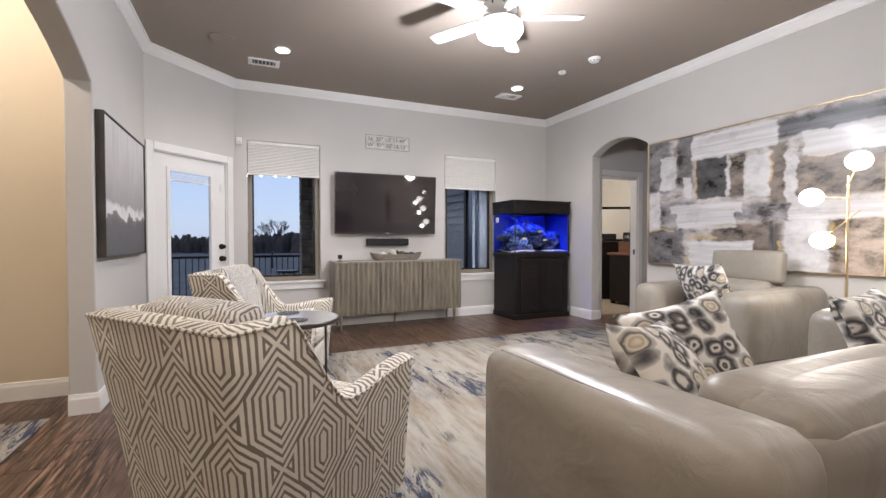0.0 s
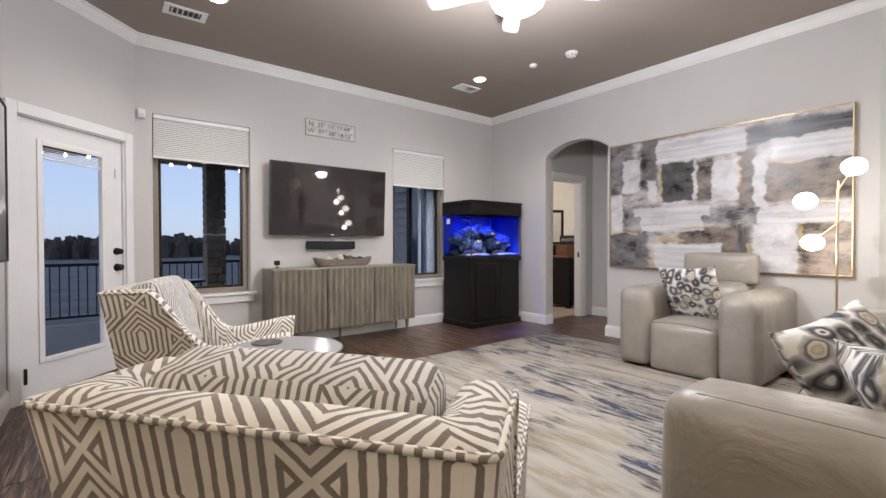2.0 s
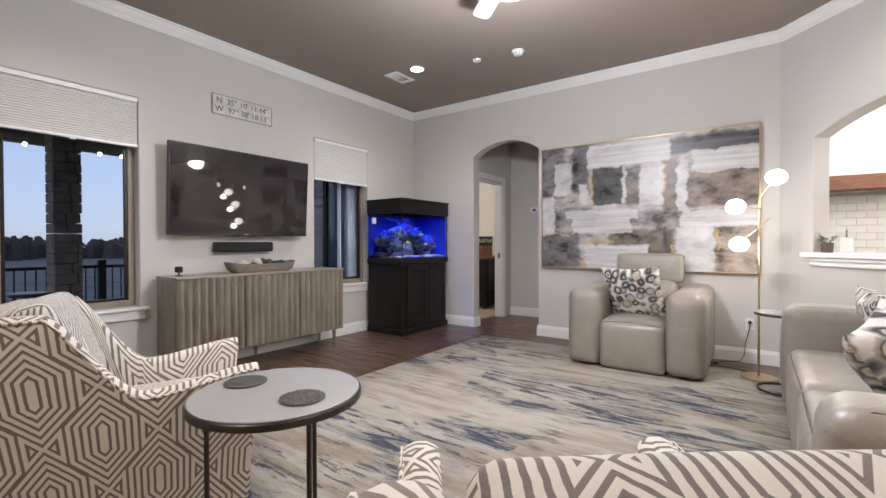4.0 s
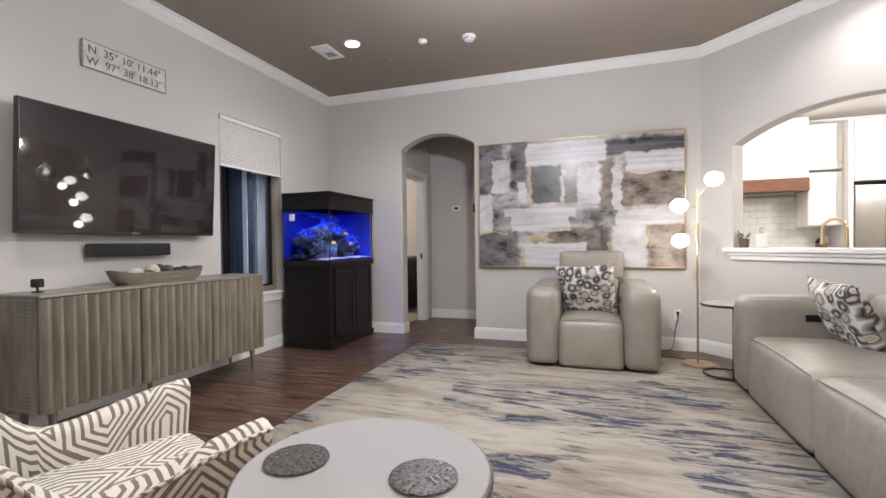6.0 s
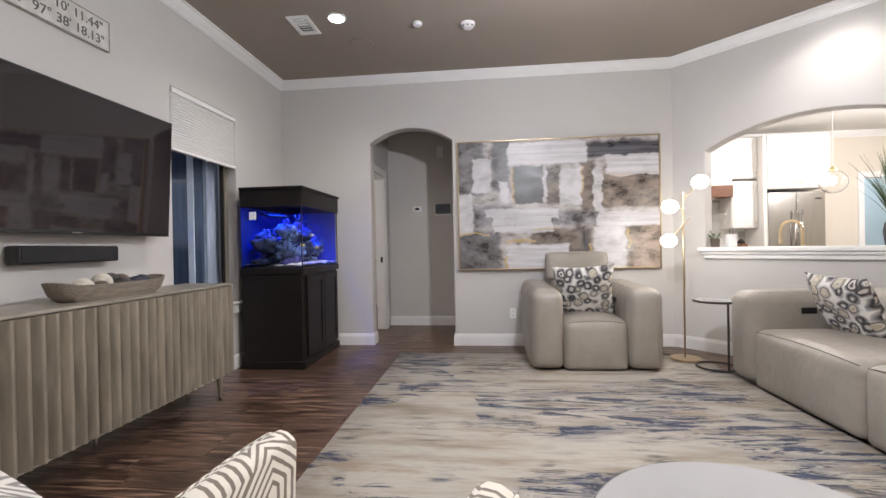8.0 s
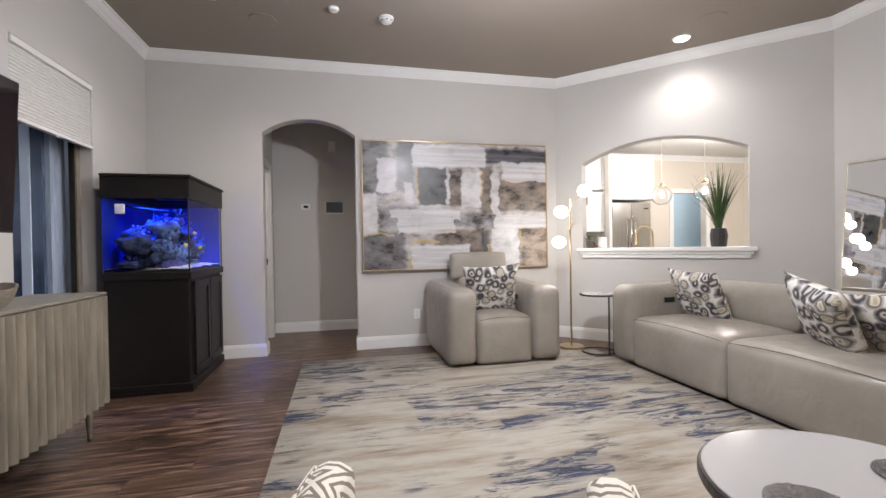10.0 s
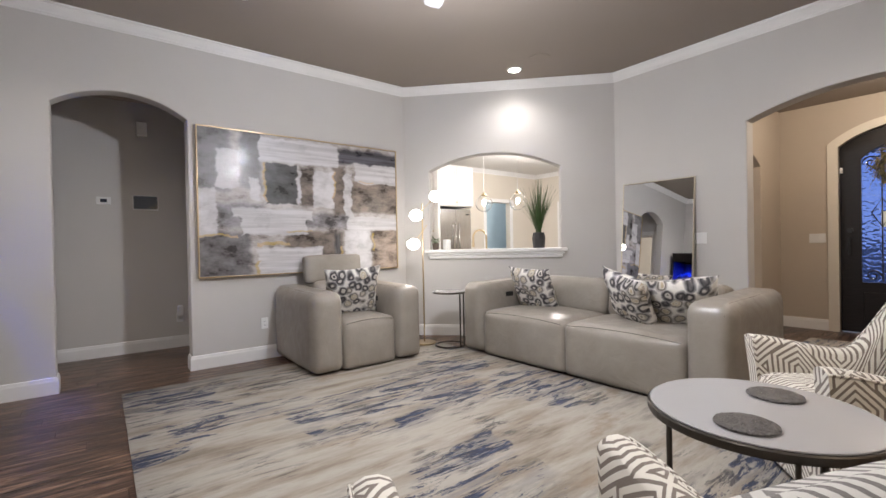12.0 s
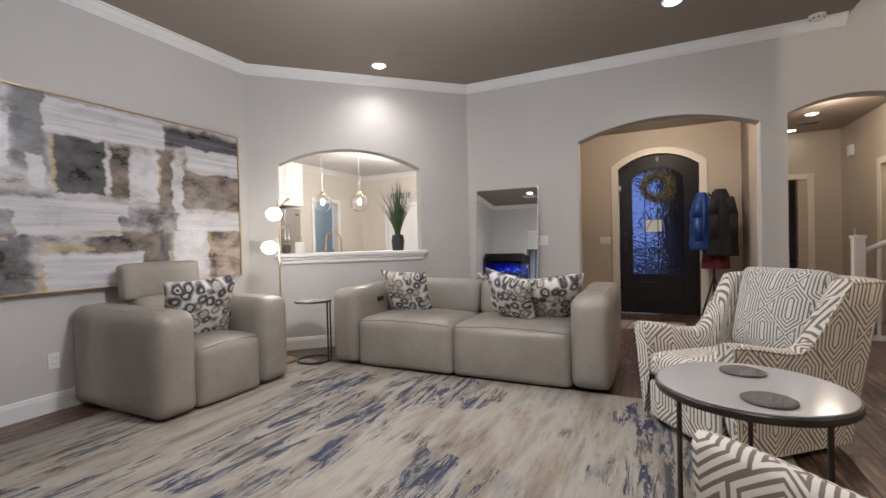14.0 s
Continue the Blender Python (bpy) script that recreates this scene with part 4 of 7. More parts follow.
def fluted(w, h, n, depth):
    """A door front with rounded upright flutes, in x and z, facing -y."""
    bm = bmesh.new()
    k = n * 6
    pts = []
    for i in range(k + 1):
        t = i / 6
        pts.append((w * i / k, -depth * (0.5 - 0.5 * math.cos(2 * math.pi * t)) ** 0.7))
    lo, hi = [bm.verts.new((x, y, 0)) for x, y in pts], [bm.verts.new((x, y, h)) for x, y in pts]
    bl, bh = [bm.verts.new((x, 0.016, z)) for x, z in ((0, 0), (w, 0))], [bm.verts.new((x, 0.016, h)) for x in (0, w)]
    for i in range(k):
        bm.faces.new((lo[i], lo[i + 1], hi[i + 1], hi[i]))
    bm.faces.new([*hi, bh[1], bh[0]])
    bm.faces.new([*lo[::-1], bl[0], bl[1]])
    bm.faces.new((lo[0], hi[0], bh[0], bl[0]))
    bm.faces.new((lo[-1], bl[1], bh[1], hi[-1]))
    bm.faces.new((bl[0], bh[0], bh[1], bl[1]))
    bmesh.ops.recalc_face_normals(bm, faces=bm.faces[:])
    return bm


M_CHAMP = mat("champagne_metal_cladding", (0.38, 0.34, 0.275), 0.36, metal=0.5, var=0.35, scale=5, aniso=(4, 4, 0.7), bump=0.12, bscale=60)
M_CHAMP_T = mat("champagne_console_top", (0.36, 0.33, 0.28), 0.4, metal=0.4, var=0.2, scale=8)


def console():
    c = thing("console", (1.155, 5.60, 0), 0, "champagne metal console with three fluted doors on tapered legs", "console")
    w, d, z0, z1 = 1.815, 0.40, 0.20, 0.905
    part("body", box(0.0, w, 0.03, d, z0 + 0.004, z1 - 0.02, 0.004), M_CHAMP, c)
    part("top", box(-0.004, w + 0.004, 0.0, d, z1 - 0.018, z1, 0.004), M_CHAMP_T, c)
    dw = w / 3
    for i in range(3):
        door = part("door", fluted(dw - 0.008, z1 - z0 - 0.03, 9, 0.032), M_CHAMP, c)
        door.location = (i * dw + 0.004, 0.012, z0 + 0.008)
        shade(door, 60)
    for i in range(30):
        z = z0 + 0.02 + i * 0.0222
        part("side_rib", box(-0.006, -0.0005, 0.03, d - 0.01, z, z + 0.014, 0.002, 1), M_CHAMP, c)
    for x, y in ((0.09, 0.07), (w - 0.09, 0.07), (0.09, d - 0.06), (w - 0.09, d - 0.06), (w * 0.5, d - 0.06)):
        part("leg", lathe([(0.011, 0.0), (0.012, 0.02), (0.022, 0.15), (0.026, 0.175), (0.022, 0.18), (0.022, 0.203)], 14, x, y), M_CHAMP, c, smooth=True)
    part("cable_loop", tube([(0.95 + 0.16 * math.cos(a), 0.33, 0.2 - 0.05 * math.sin(a)) for a in [math.pi * i / 10 for i in range(11)]], 0.005, 6), M_BLACK, c)


console()


def tv():
    t = thing("television", (1.951, TVY, 1.6925), 0, "large black flat television mounted on the wall", "television")
    w, h, y = 1.47, 0.838, -0.155
    k = Nodes("tv_screen_glass")
    o = k.coord("Object")
    scr = k.done(k.mix(k.noise(o, 1.2, 2), (0.016, 0.012, 0.013), (0.026, 0.019, 0.021)), k.step(k.noise(o, 3, 2), 0.3, 0.7, 0.025, 0.04), Specular_IOR_Level=0.6)
    part("panel", box(-w / 2, w / 2, y, y + 0.045, -h / 2, h / 2, 0.004), M_BLACK, t)
    part("screen", box(-w / 2 + 0.011, w / 2 - 0.011, y - 0.0035, y - 0.001, -h / 2 + 0.02, h / 2 - 0.011), scr, t)
    part("housing", box(-w / 2 + 0.15, w / 2 - 0.15, y + 0.046, y + 0.085, -h / 2 + 0.05, h / 2 - 0.2, 0.01), M_BLACK, t)
    part("wall_bracket", box(-0.25, 0.25, y + 0.086, -0.002, -0.15, 0.15, 0.004), M_BLACK, t)
    part("badge", box(-0.03, 0.03, y - 0.005, y - 0.0036, -h / 2 + 0.006, -h / 2 + 0.014), M_STEEL, t)
    lean = Matrix.Translation((0, y, 0)) @ Matrix.Rotation(radians(3.2), 4, "X") @ Matrix.Translation((0, -y, 0))
    for ob in t.children:
        if ob.name.split(".")[0] != "wall_bracket":
            ob.matrix_basis = lean @ ob.matrix_basis


tv()
sb = thing("soundbar", (1.98, TVY, 1.16), 0, "short black soundbar fixed under the television", "soundbar")
part("cabinet", box(-0.31, 0.31, -0.09, -0.003, -0.05, 0.05, 0.014, 3), M_BLACK, sb)
part("grille", box(-0.295, 0.295, -0.094, -0.0905, -0.04, 0.04, 0.002), mat("black_speaker_cloth", (0.02, 0.02, 0.022), 0.9, var=0.3, bump=0.5, bscale=400), sb)

sg = thing("wall_sign", (1.675, TVY, 2.49), 0, "weathered white sign with map coordinates in grey letters", "sign")
M_SIGN = mat("distressed_white_board", (0.66, 0.64, 0.60), 0.75, var=0.25, scale=14, bump=0.3, bscale=50)
M_EDGE = mat("worn_board_edge", (0.40, 0.37, 0.33), 0.8, var=0.6, scale=40, bump=0.4, bscale=90)
M_INK = mat("grey_letter_paint", (0.12, 0.115, 0.11), 0.7, var=0.4, scale=30)
part("board", box(0, 0.645, -0.024, -0.002, -0.005, 0.19, 0.004), M_SIGN, sg)
for b in bars(-0.003, 0.648, -0.008, 0.193, 0.007, -0.027, -0.0245, 0.002):
    part("border", b, M_EDGE, sg)
words("letter", "N  35\u00b0 10' 11.44\"", 0.080, M_INK, sg, (0.035, -0.0245, 0.110))
words("letter", "W  97\u00b0 38' 18.13\"", 0.080, M_INK, sg, (0.025, -0.0245, 0.024))

cm = thing("indoor_camera", (1.265, 5.82, 0.907), 15, "small black camera cube standing on the console", "camera")
part("base", lathe([(0.028, 0), (0.03, 0.003), (0.026, 0.008)], 20), M_BLACK, cm)
part("stem", cyl((0, 0, 0.008), (0, 0, 0.03), 0.006), M_BLACK, cm)
part("body", box(-0.026, 0.026, -0.024, 0.024, 0.03, 0.084, 0.009, 3), M_BLACK, cm)
part("lens", cyl((0, -0.027, 0.058), (0, -0.0245, 0.058), 0.013), M_DARKGLASS, cm)

M_BOWL = mat("grey_washed_wood", (0.26, 0.22, 0.175), 0.7, var=0.4, scale=5, aniso=(2, 20, 20), bump=0.3)


def dough_bowl():
    b = thing("dough_bowl", (2.04, 5.79, 0.905), 0, "long grey washed wooden bowl on the console", "bowl")
    bm = bmesh.new()
    rings = []
    n = 36
    for s, z in ((0.78, 0.002), (0.80, 0.0), (0.92, 0.035), (1.0, 0.085), (0.955, 0.087), (0.88, 0.04), (0.75, 0.016)):
        rings.append([bm.verts.new((math.copysign(abs(math.cos(a)) ** 0.7, math.cos(a)) * 0.375 * s, math.copysign(abs(math.sin(a)) ** 0.7, math.sin(a)) * 0.125 * s,
                                    z + (0.025 * math.cos(a) ** 4 if z > 0.05 else 0))) for a in [2 * math.pi * i / n for i in range(n)]])
    for a, c in zip(rings, rings[1:]):
        for i in range(n):
            bm.faces.new((a[i], a[(i + 1) % n], c[(i + 1) % n], c[i]))
    bm.faces.new(rings[0][::-1])
    bm.faces.new(rings[-1])
    bmesh.ops.recalc_face_normals(bm, faces=bm.faces[:])
    shade(part("bowl", bm, M_BOWL, b), 60)


dough_bowl()
M_BALLS = [mat("cream_ball", (0.62, 0.58, 0.5), 0.8, var=0.3, scale=40, bump=0.8, bscale=90), mat("navy_ball", (0.03, 0.035, 0.06), 0.6, var=0.5, scale=40, bump=0.8, bscale=90),
           mat("brown_ball", (0.14, 0.11, 0.085), 0.8, var=0.5, scale=40, bump=0.9, bscale=80), mat("charcoal_ball", (0.05, 0.045, 0.045), 0.6, var=0.5, scale=40, bump=0.8, bscale=90)]
for x, y, r, m, z in ((-0.2, -0.02, 0.055, 0, 0.012), (-0.1, -0.03, 0.045, 2, 0.012), (-0.03, 0.03, 0.055, 0, 0.03), (0.04, -0.04, 0.05, 3, 0.012), (0.1, 0.03, 0.055, 2, 0.02),
                      (0.14, -0.035, 0.05, 1, 0.012), (0.22, -0.01, 0.052, 1, 0.014), (-0.27, 0.0, 0.04, 2, 0.02), (0.02, 0.02, 0.04, 3, 0.06)):
    ob = part("decor_ball", ball((0, 0, 0), r, 1, 1, 1, 24, 14), M_BALLS[m], None, smooth=True)
    ob.location = (2.04 + x, 5.79 + y, 0.905 + z + r)
    tagged(ob, ("cream", "navy", "brown", "charcoal")[m] + " textured decorative ball resting in the wooden bowl", "decor ball", "decor balls in the bowl")


# ---- aquarium ----
def aquarium():
    X0, X1, Y0, Y1 = 3.715, 4.70, 5.345, 5.97
    s = thing("aquarium_stand", (0, 0, 0), 0, "espresso wood aquarium stand with two panel doors", "aquarium stand")
    part("cabinet", box(X0 + 0.012, X1 - 0.012, Y0 + 0.014, Y1 - 0.004, 0.07, 0.93, 0.004), M_ESPRESSO, s)
    part("plinth", box(X0 - 0.008, X1 + 0.008, Y0 - 0.008, Y1, 0.0, 0.075, 0.008), M_ESPRESSO, s)
    part("top_rail", box(X0 - 0.012, X1 + 0.012, Y0 - 0.012, Y1, 0.925, 0.985, 0.006), M_ESPRESSO, s)
    for i, (a, b) in enumerate(((X0 + 0.09, (X0 + X1) / 2 + 0.03), ((X0 + X1) / 2 + 0.04, X1 - 0.05))):
        y = Y0 + 0.012
        d = part("door", box(a, b, y - 0.014, y - 0.001, 0.11, 0.90, 0.003), M_ESPRESSO, s)
        for bb in bars(a, b, 0.11, 0.90, 0.065, y - 0.024, y - 0.0145, 0.003):
            part("door_rail", bb, M_ESPRESSO, d)
    q = thing("aquarium", (0, 0, 0.985), 0, "lit reef aquarium with blue light and an espresso hood", "aquarium")
    g = glass("aquarium_glass", (0.93, 0.96, 1.0), 0.0, 1.06)
    Z0, Z1 = 0.004, 0.60
    backing = mat("deep_blue_backing", (0.003, 0.022, 0.33), 0.6, var=0.5, scale=4)
    for bb in (box(X0, X1, Y0, Y0 + 0.008, Z0, Z1), box(X0, X0 + 0.008, Y0 + 0.009, Y1 - 0.01, Z0, Z1), box(X1 - 0.008, X1, Y0 + 0.009, Y1 - 0.01, Z0, Z1)):
        part("glass_pane", bb, g, q).visible_shadow = False
    part("back_pane", box(X0 + 0.009, X1 - 0.009, Y1 - 0.008, Y1, Z0, Z1), backing, q)
    # Added opaque sheet: blocks reef light and hides the lit wall behind.
    part("side_backing", box(X1 - 0.0095, X1 - 0.0085, Y0 + 0.02, Y1 - 0.012, Z0 + 0.01, Z1), backing, q, "opaque blue sheet added to hide the wall beyond the glass")
    part("tank_bottom", box(X0 + 0.009, X1 - 0.009, Y0 + 0.009, Y1 - 0.009, 0.0, 0.012), M_BLACK, q)
    for x, y in ((X0, Y0), (X1 - 0.008, Y0)):
        part("corner_seam", box(x - 0.002, x + 0.008, y - 0.002, y + 0.006, Z0, Z1), M_BLACK, q)
    hood = []
    for bb in (box(X0 - 0.012, X1 + 0.012, Y0 - 0.012, Y0 + 0.008, 0.595, 0.765, 0.003), box(X0 - 0.012, X0 + 0.008, Y0 + 0.0085, Y1, 0.595, 0.765, 0.003),
               box(X1 - 0.008, X1 + 0.012, Y0 + 0.0085, Y1, 0.595, 0.765, 0.003), box(X0 + 0.0085, X1 - 0.0085, Y1 - 0.02, Y1, 0.602, 0.765, 0.003)):
        part("hood_side", bb, M_ESPRESSO, q)
    part("hood_lid", box(X0 - 0.025, X1 + 0.025, Y0 - 0.025, Y1, 0.766, 0.79, 0.006), M_ESPRESSO, q)
    # sand and live rock
    sand = bmesh.new()
    bmesh.ops.create_grid(sand, x_segments=30, y_segments=18, size=0.5)
    for v in sand.verts:
        v.co.x, v.co.y = (X0 + X1) / 2 + v.co.x * (X1 - X0 - 0.03), (Y0 + Y1) / 2 + v.co.y * (Y1 - Y0 - 0.03)
        v.co.z = 0.035 + 0.03 * noise.noise(Vector((v.co.x * 5, v.co.y * 5, 0)))
    part("sand", sand, mat("white_sand", (0.6, 0.58, 0.54), 0.9, var=0.3, scale=60, bump=0.5, bscale=300), q, smooth=True)
    mr = mat("live_rock", (0.045, 0.07, 0.16), 0.9, var=0.9, scale=22, bump=1.0, bscale=70)
    mp = mat("purple_coral", (0.06, 0.06, 0.26), 0.8, var=0.6, scale=30, bump=1.0, bscale=80)
    mw = mat("pale_coral", (0.15, 0.24, 0.5), 0.8, var=0.85, scale=30, bump=1.0, bscale=80)
    random.seed(5)
    rows = []
    for i in range(60):
        t = i / 59
        x = X0 + 0.11 + (X1 - X0 - 0.22) * t + random.uniform(-0.03, 0.03)
        top = 0.22 + 0.25 * math.exp(-((t - 0.35) / 0.30) ** 2) + 0.14 * math.exp(-((t - 0.85) / 0.14) ** 2)
        rows.append((x, random.uniform(Y0 + 0.16, Y1 - 0.12), random.uniform(0.05, top), random.uniform(0.05, 0.095)))
    for n, (x, y, z, r) in enumerate(rows):
        bm = bmesh.new()
        bmesh.ops.create_icosphere(bm, subdivisions=3, radius=r)
        sx, sy, sz = random.uniform(0.8, 1.5), random.uniform(0.8, 1.3), random.uniform(0.55, 1.0)
        for v in bm.verts:
            k = 1 + 0.5 * noise.noise(v.co * 16 + Vector((n * 3, 0, 0))) + 0.28 * noise.noise(v.co * 45 + Vector((n, 5, 0)))
            v.co = Vector((v.co.x * k * sx + x, v.co.y * k * sy + y, max(0.02, v.co.z * k * sz + z)))
        part("rock", bm, (mr, mr, mp, mw)[n % 4], q, smooth=True)
    for n in range(60):
        x, y, z, r = rows[n]
        bm = bmesh.new()
        for _ in range(7):
            d = Vector((random.uniform(-1, 1), random.uniform(-1, 0.3), random.uniform(0.2, 1))).normalized()
            p = Vector((x, y, z + r * 0.4))
            add_cyl(bm, p, p + d * random.uniform(0.05, 0.095), 0.009, 0.005, 6)
            add_ball(bm, p + d * 0.085, random.uniform(0.006, 0.014), u=7, v=5)
        part("coral", bm, (mw, mp, mr)[n % 3], q, smooth=True)
    fish = mat("yellow_fish", (0.75, 0.55, 0.03), 0.4, var=0.2)
    for n, (x, y, z) in enumerate(((X0 + 0.22, Y0 + 0.1, 0.22), (X0 + 0.52, Y0 + 0.12, 0.33), (X0 + 0.6, Y0 + 0.1, 0.2))):
        bm = ball((x, y, z), 0.02, 1.5, 0.5, 0.9, 12, 8)
        add_cyl(bm, (x + 0.026, y, z), (x + 0.045, y, z), 0.003, 0.014, 6)
        part("fish", bm, fish, q, "small yellow fish", smooth=True)
    part("return_pipe", tube([(X0 + 0.28, Y1 - 0.06, 0.56), (X0 + 0.28, Y1 - 0.12, 0.54), (X0 + 0.16, Y0 + 0.2, 0.50)], 0.011, 8), M_BLACK, q, smooth=True)
    part("probe_clip", box(X0 - 0.016, X0 - 0.001, Y1 - 0.17, Y1 - 0.10, 0.47, 0.55, 0.006), M_WHITE, q)
    for x in (X0 + 0.24, X0 + 0.50, X0 + 0.76):
        part("light_bar", box(x - 0.05, x + 0.05, Y0 + 0.12, Y1 - 0.12, 0.66, 0.68, 0.004), M_BLACK, q)
        l = bpy.data.lights.new("reef_light", "AREA")
        l.shape, l.size, l.size_y, l.energy, l.color = "RECTANGLE", 0.12, 0.34, 9, (0.008, 0.06, 1.0)
        l.spread = radians(62)
        lo = new("reef_light", l)
        lo.location = (x, (Y0 + Y1) / 2, 1.64)


aquarium()


# ---- large abstract painting ----
def abstract_canvas():
    k = Nodes("abstract_canvas_paint")
    uv = k.coord("UV")
    u0, v0, _ = k.split(uv)
    wide = k.coord("UV", (0.5, 1.4, 1))
    du = k.math("MULTIPLY", k.math("SUBTRACT", k.noise(wide, 9, 5, 0.55), 0.5), 0.065)
    dv = k.math("MULTIPLY", k.math("SUBTRACT", k.noise(k.coord("UV", (1.4, 0.6, 1)), 10, 5, 0.55), 0.5), 0.075)
    u, v = k.math("ADD", u0, du), k.math("ADD", v0, dv)
    hs = k.noise(k.coord("UV", (2.2, 26.0, 1)), 1.0, 5, 0.6)
    vs = k.noise(k.coord("UV", (60.0, 3.0, 1)), 1.0, 4, 0.6)
    cloud = k.noise(uv, 9, 6, 0.65)
    c = k.ramp(cloud, [(0.32, (0.12, 0.10, 0.092)), (0.45, (0.36, 0.325, 0.312)), (0.60, (0.54, 0.515, 0.515))])

    def patch(c, a, b, lo, hi, col, grain, soft=0.012, most=0.95):
        d = k.math("MAXIMUM", k.math("MULTIPLY", k.math("SUBTRACT", k.math("ABSOLUTE", k.math("SUBTRACT", u, (a + b) / 2)), (b - a) / 2), 1.5),
                   k.math("SUBTRACT", k.math("ABSOLUTE", k.math("SUBTRACT", v, (lo + hi) / 2)), (hi - lo) / 2))
        m = k.math("MULTIPLY", k.step(d, -soft, soft, 1.0, 0.0), most)
        shade_ = k.mix(k.step(grain, 0.36, 0.64), tuple(x * (0.4 if x < 0.3 else 0.84) for x in col), tuple(min(0.72, x * (2.0 if x < 0.3 else 1.14)) for x in col))
        return k.mix(m, c, shade_)

    soft_darks = [(-0.05, 0.13, 0.58, 1.05, 0.20), (0.17, 0.265, 0.60, 1.05, 0.13), (-0.05, 0.21, -0.05, 0.30, 0.19), (0.07, 0.27, 0.33, 0.50, 0.31), (0.46, 0.72, 0.33, 0.44, 0.38)]
    browns = [(0.445, 0.52, 0.50, 0.79, 0.20), (0.62, 0.685, 0.43, 0.83, 0.19), (0.71, 1.05, 0.46, 0.71, 0.24), (0.37, 0.67, 0.11, 0.31, 0.19), (0.84, 1.05, -0.05, 0.33, 0.40)]
    whites = [(0.255, 0.65, 0.81, 0.985), (0.075, 0.165, 0.60, 0.87), (0.14, 0.51, 0.40, 0.47), (0.17, 0.475, 0.28, 0.405), (-0.05, 0.07, 0.27, 0.59), (0.21, 0.255, 0.53, 0.69),
              (0.515, 0.625, 0.49, 0.77), (0.68, 0.725, 0.42, 0.77), (0.745, 1.05, 0.705, 0.86), (0.68, 0.835, -0.05, 0.32), (0.70, 1.05, 0.32, 0.42), (0.435, 0.45, 0.52, 0.76)]
    for a, b, lo, hi, g in soft_darks:
        c = patch(c, a, b, lo, hi, (g * 0.40, g * 0.385, g * 0.42), cloud, 0.024, 0.85)
    for a, b, lo, hi, g in browns:
        c = patch(c, a, b, lo, hi, (g * 0.53, g * 0.41, g * 0.33), cloud, 0.018, 0.9)
    c = patch(c, 0.65, 1.05, 0.85, 0.97, (0.05, 0.049, 0.062), hs, 0.02)
    for a, b, lo, hi in whites:
        c = patch(c, a, b, lo, hi, (0.56, 0.55, 0.57), hs if b - a > hi - lo else cloud, 0.008, 0.9)
    c = patch(c, 0.275, 0.43, 0.505, 0.80, (0.030, 0.031, 0.032), cloud, 0.008)
    c = patch(c, 0.62, 0.655, 0.12, 0.30, (0.07, 0.07, 0.075), vs, 0.02)
    c = patch(c, 0.235, 0.555, -0.05, 0.185, (0.62, 0.61, 0.63), hs, 0.008, 0.95)
    golds = [(0.272, 0.282, 0.52, 0.80), (-0.02, 0.15, 0.268, 0.282), (0.24, 0.39, 0.20, 0.225), (0.232, 0.247, 0.0, 0.10), (0.622, 0.632, 0.58, 0.77), (0.77, 0.86, 0.712, 0.722), (0.655, 0.667, 0.12, 0.19), (0.38, 0.50, 0.30, 0.31), (0.845, 0.855, 0.15, 0.30)]
    for a, b, lo, hi in golds:
        c = patch(c, a, b, lo, hi, (0.50, 0.36, 0.13), cloud, 0.005, 0.75)
    tex = k.math("ADD", k.math("MULTIPLY", hs, 0.5), cloud)
    k.bump(tex, 0.5, 0.006)
    return k.done(c, k.step(cloud, 0.3, 0.7, 0.22, 0.5))


def painting():
    p = thing("abstract_painting", (PX - 0.002, 2.775, 0.885), -90, "huge grey white and brown abstract canvas in a thin brass frame", "painting")
    w, h = 2.25, 1.485
    bm = bmesh.new()
    vs = [bm.verts.new(q) for q in ((-w / 2 + 0.012, -0.045, 0.012), (w / 2 - 0.012, -0.045, 0.012), (w / 2 - 0.012, -0.045, h - 0.012), (-w / 2 + 0.012, -0.045, h - 0.012))]
    vb = [bm.verts.new((v.co.x, -0.008, v.co.z)) for v in vs]
    f = bm.faces.new(vs)
    fs = [f, bm.faces.new(vb[::-1])] + [bm.faces.new((vs[i], vb[i], vb[(i + 1) % 4], vs[(i + 1) % 4])) for i in range(4)]
    uvl = bm.loops.layers.uv.verify()
    for f in fs:
        for lp in f.loops:
            lp[uvl].uv = (lp.vert.co.x / (w - 0.024) + 0.5, (lp.vert.co.z - 0.012) / (h - 0.024))
    bmesh.ops.recalc_face_normals(bm, faces=bm.faces[:])
    part("canvas", bm, abstract_canvas(), p, uv=False)
    for b in bars(-w / 2, w / 2, 0.0, h, 0.011, -0.058, -0.004, 0.002):
        part("frame", b, M_BRASS, p)


painting()


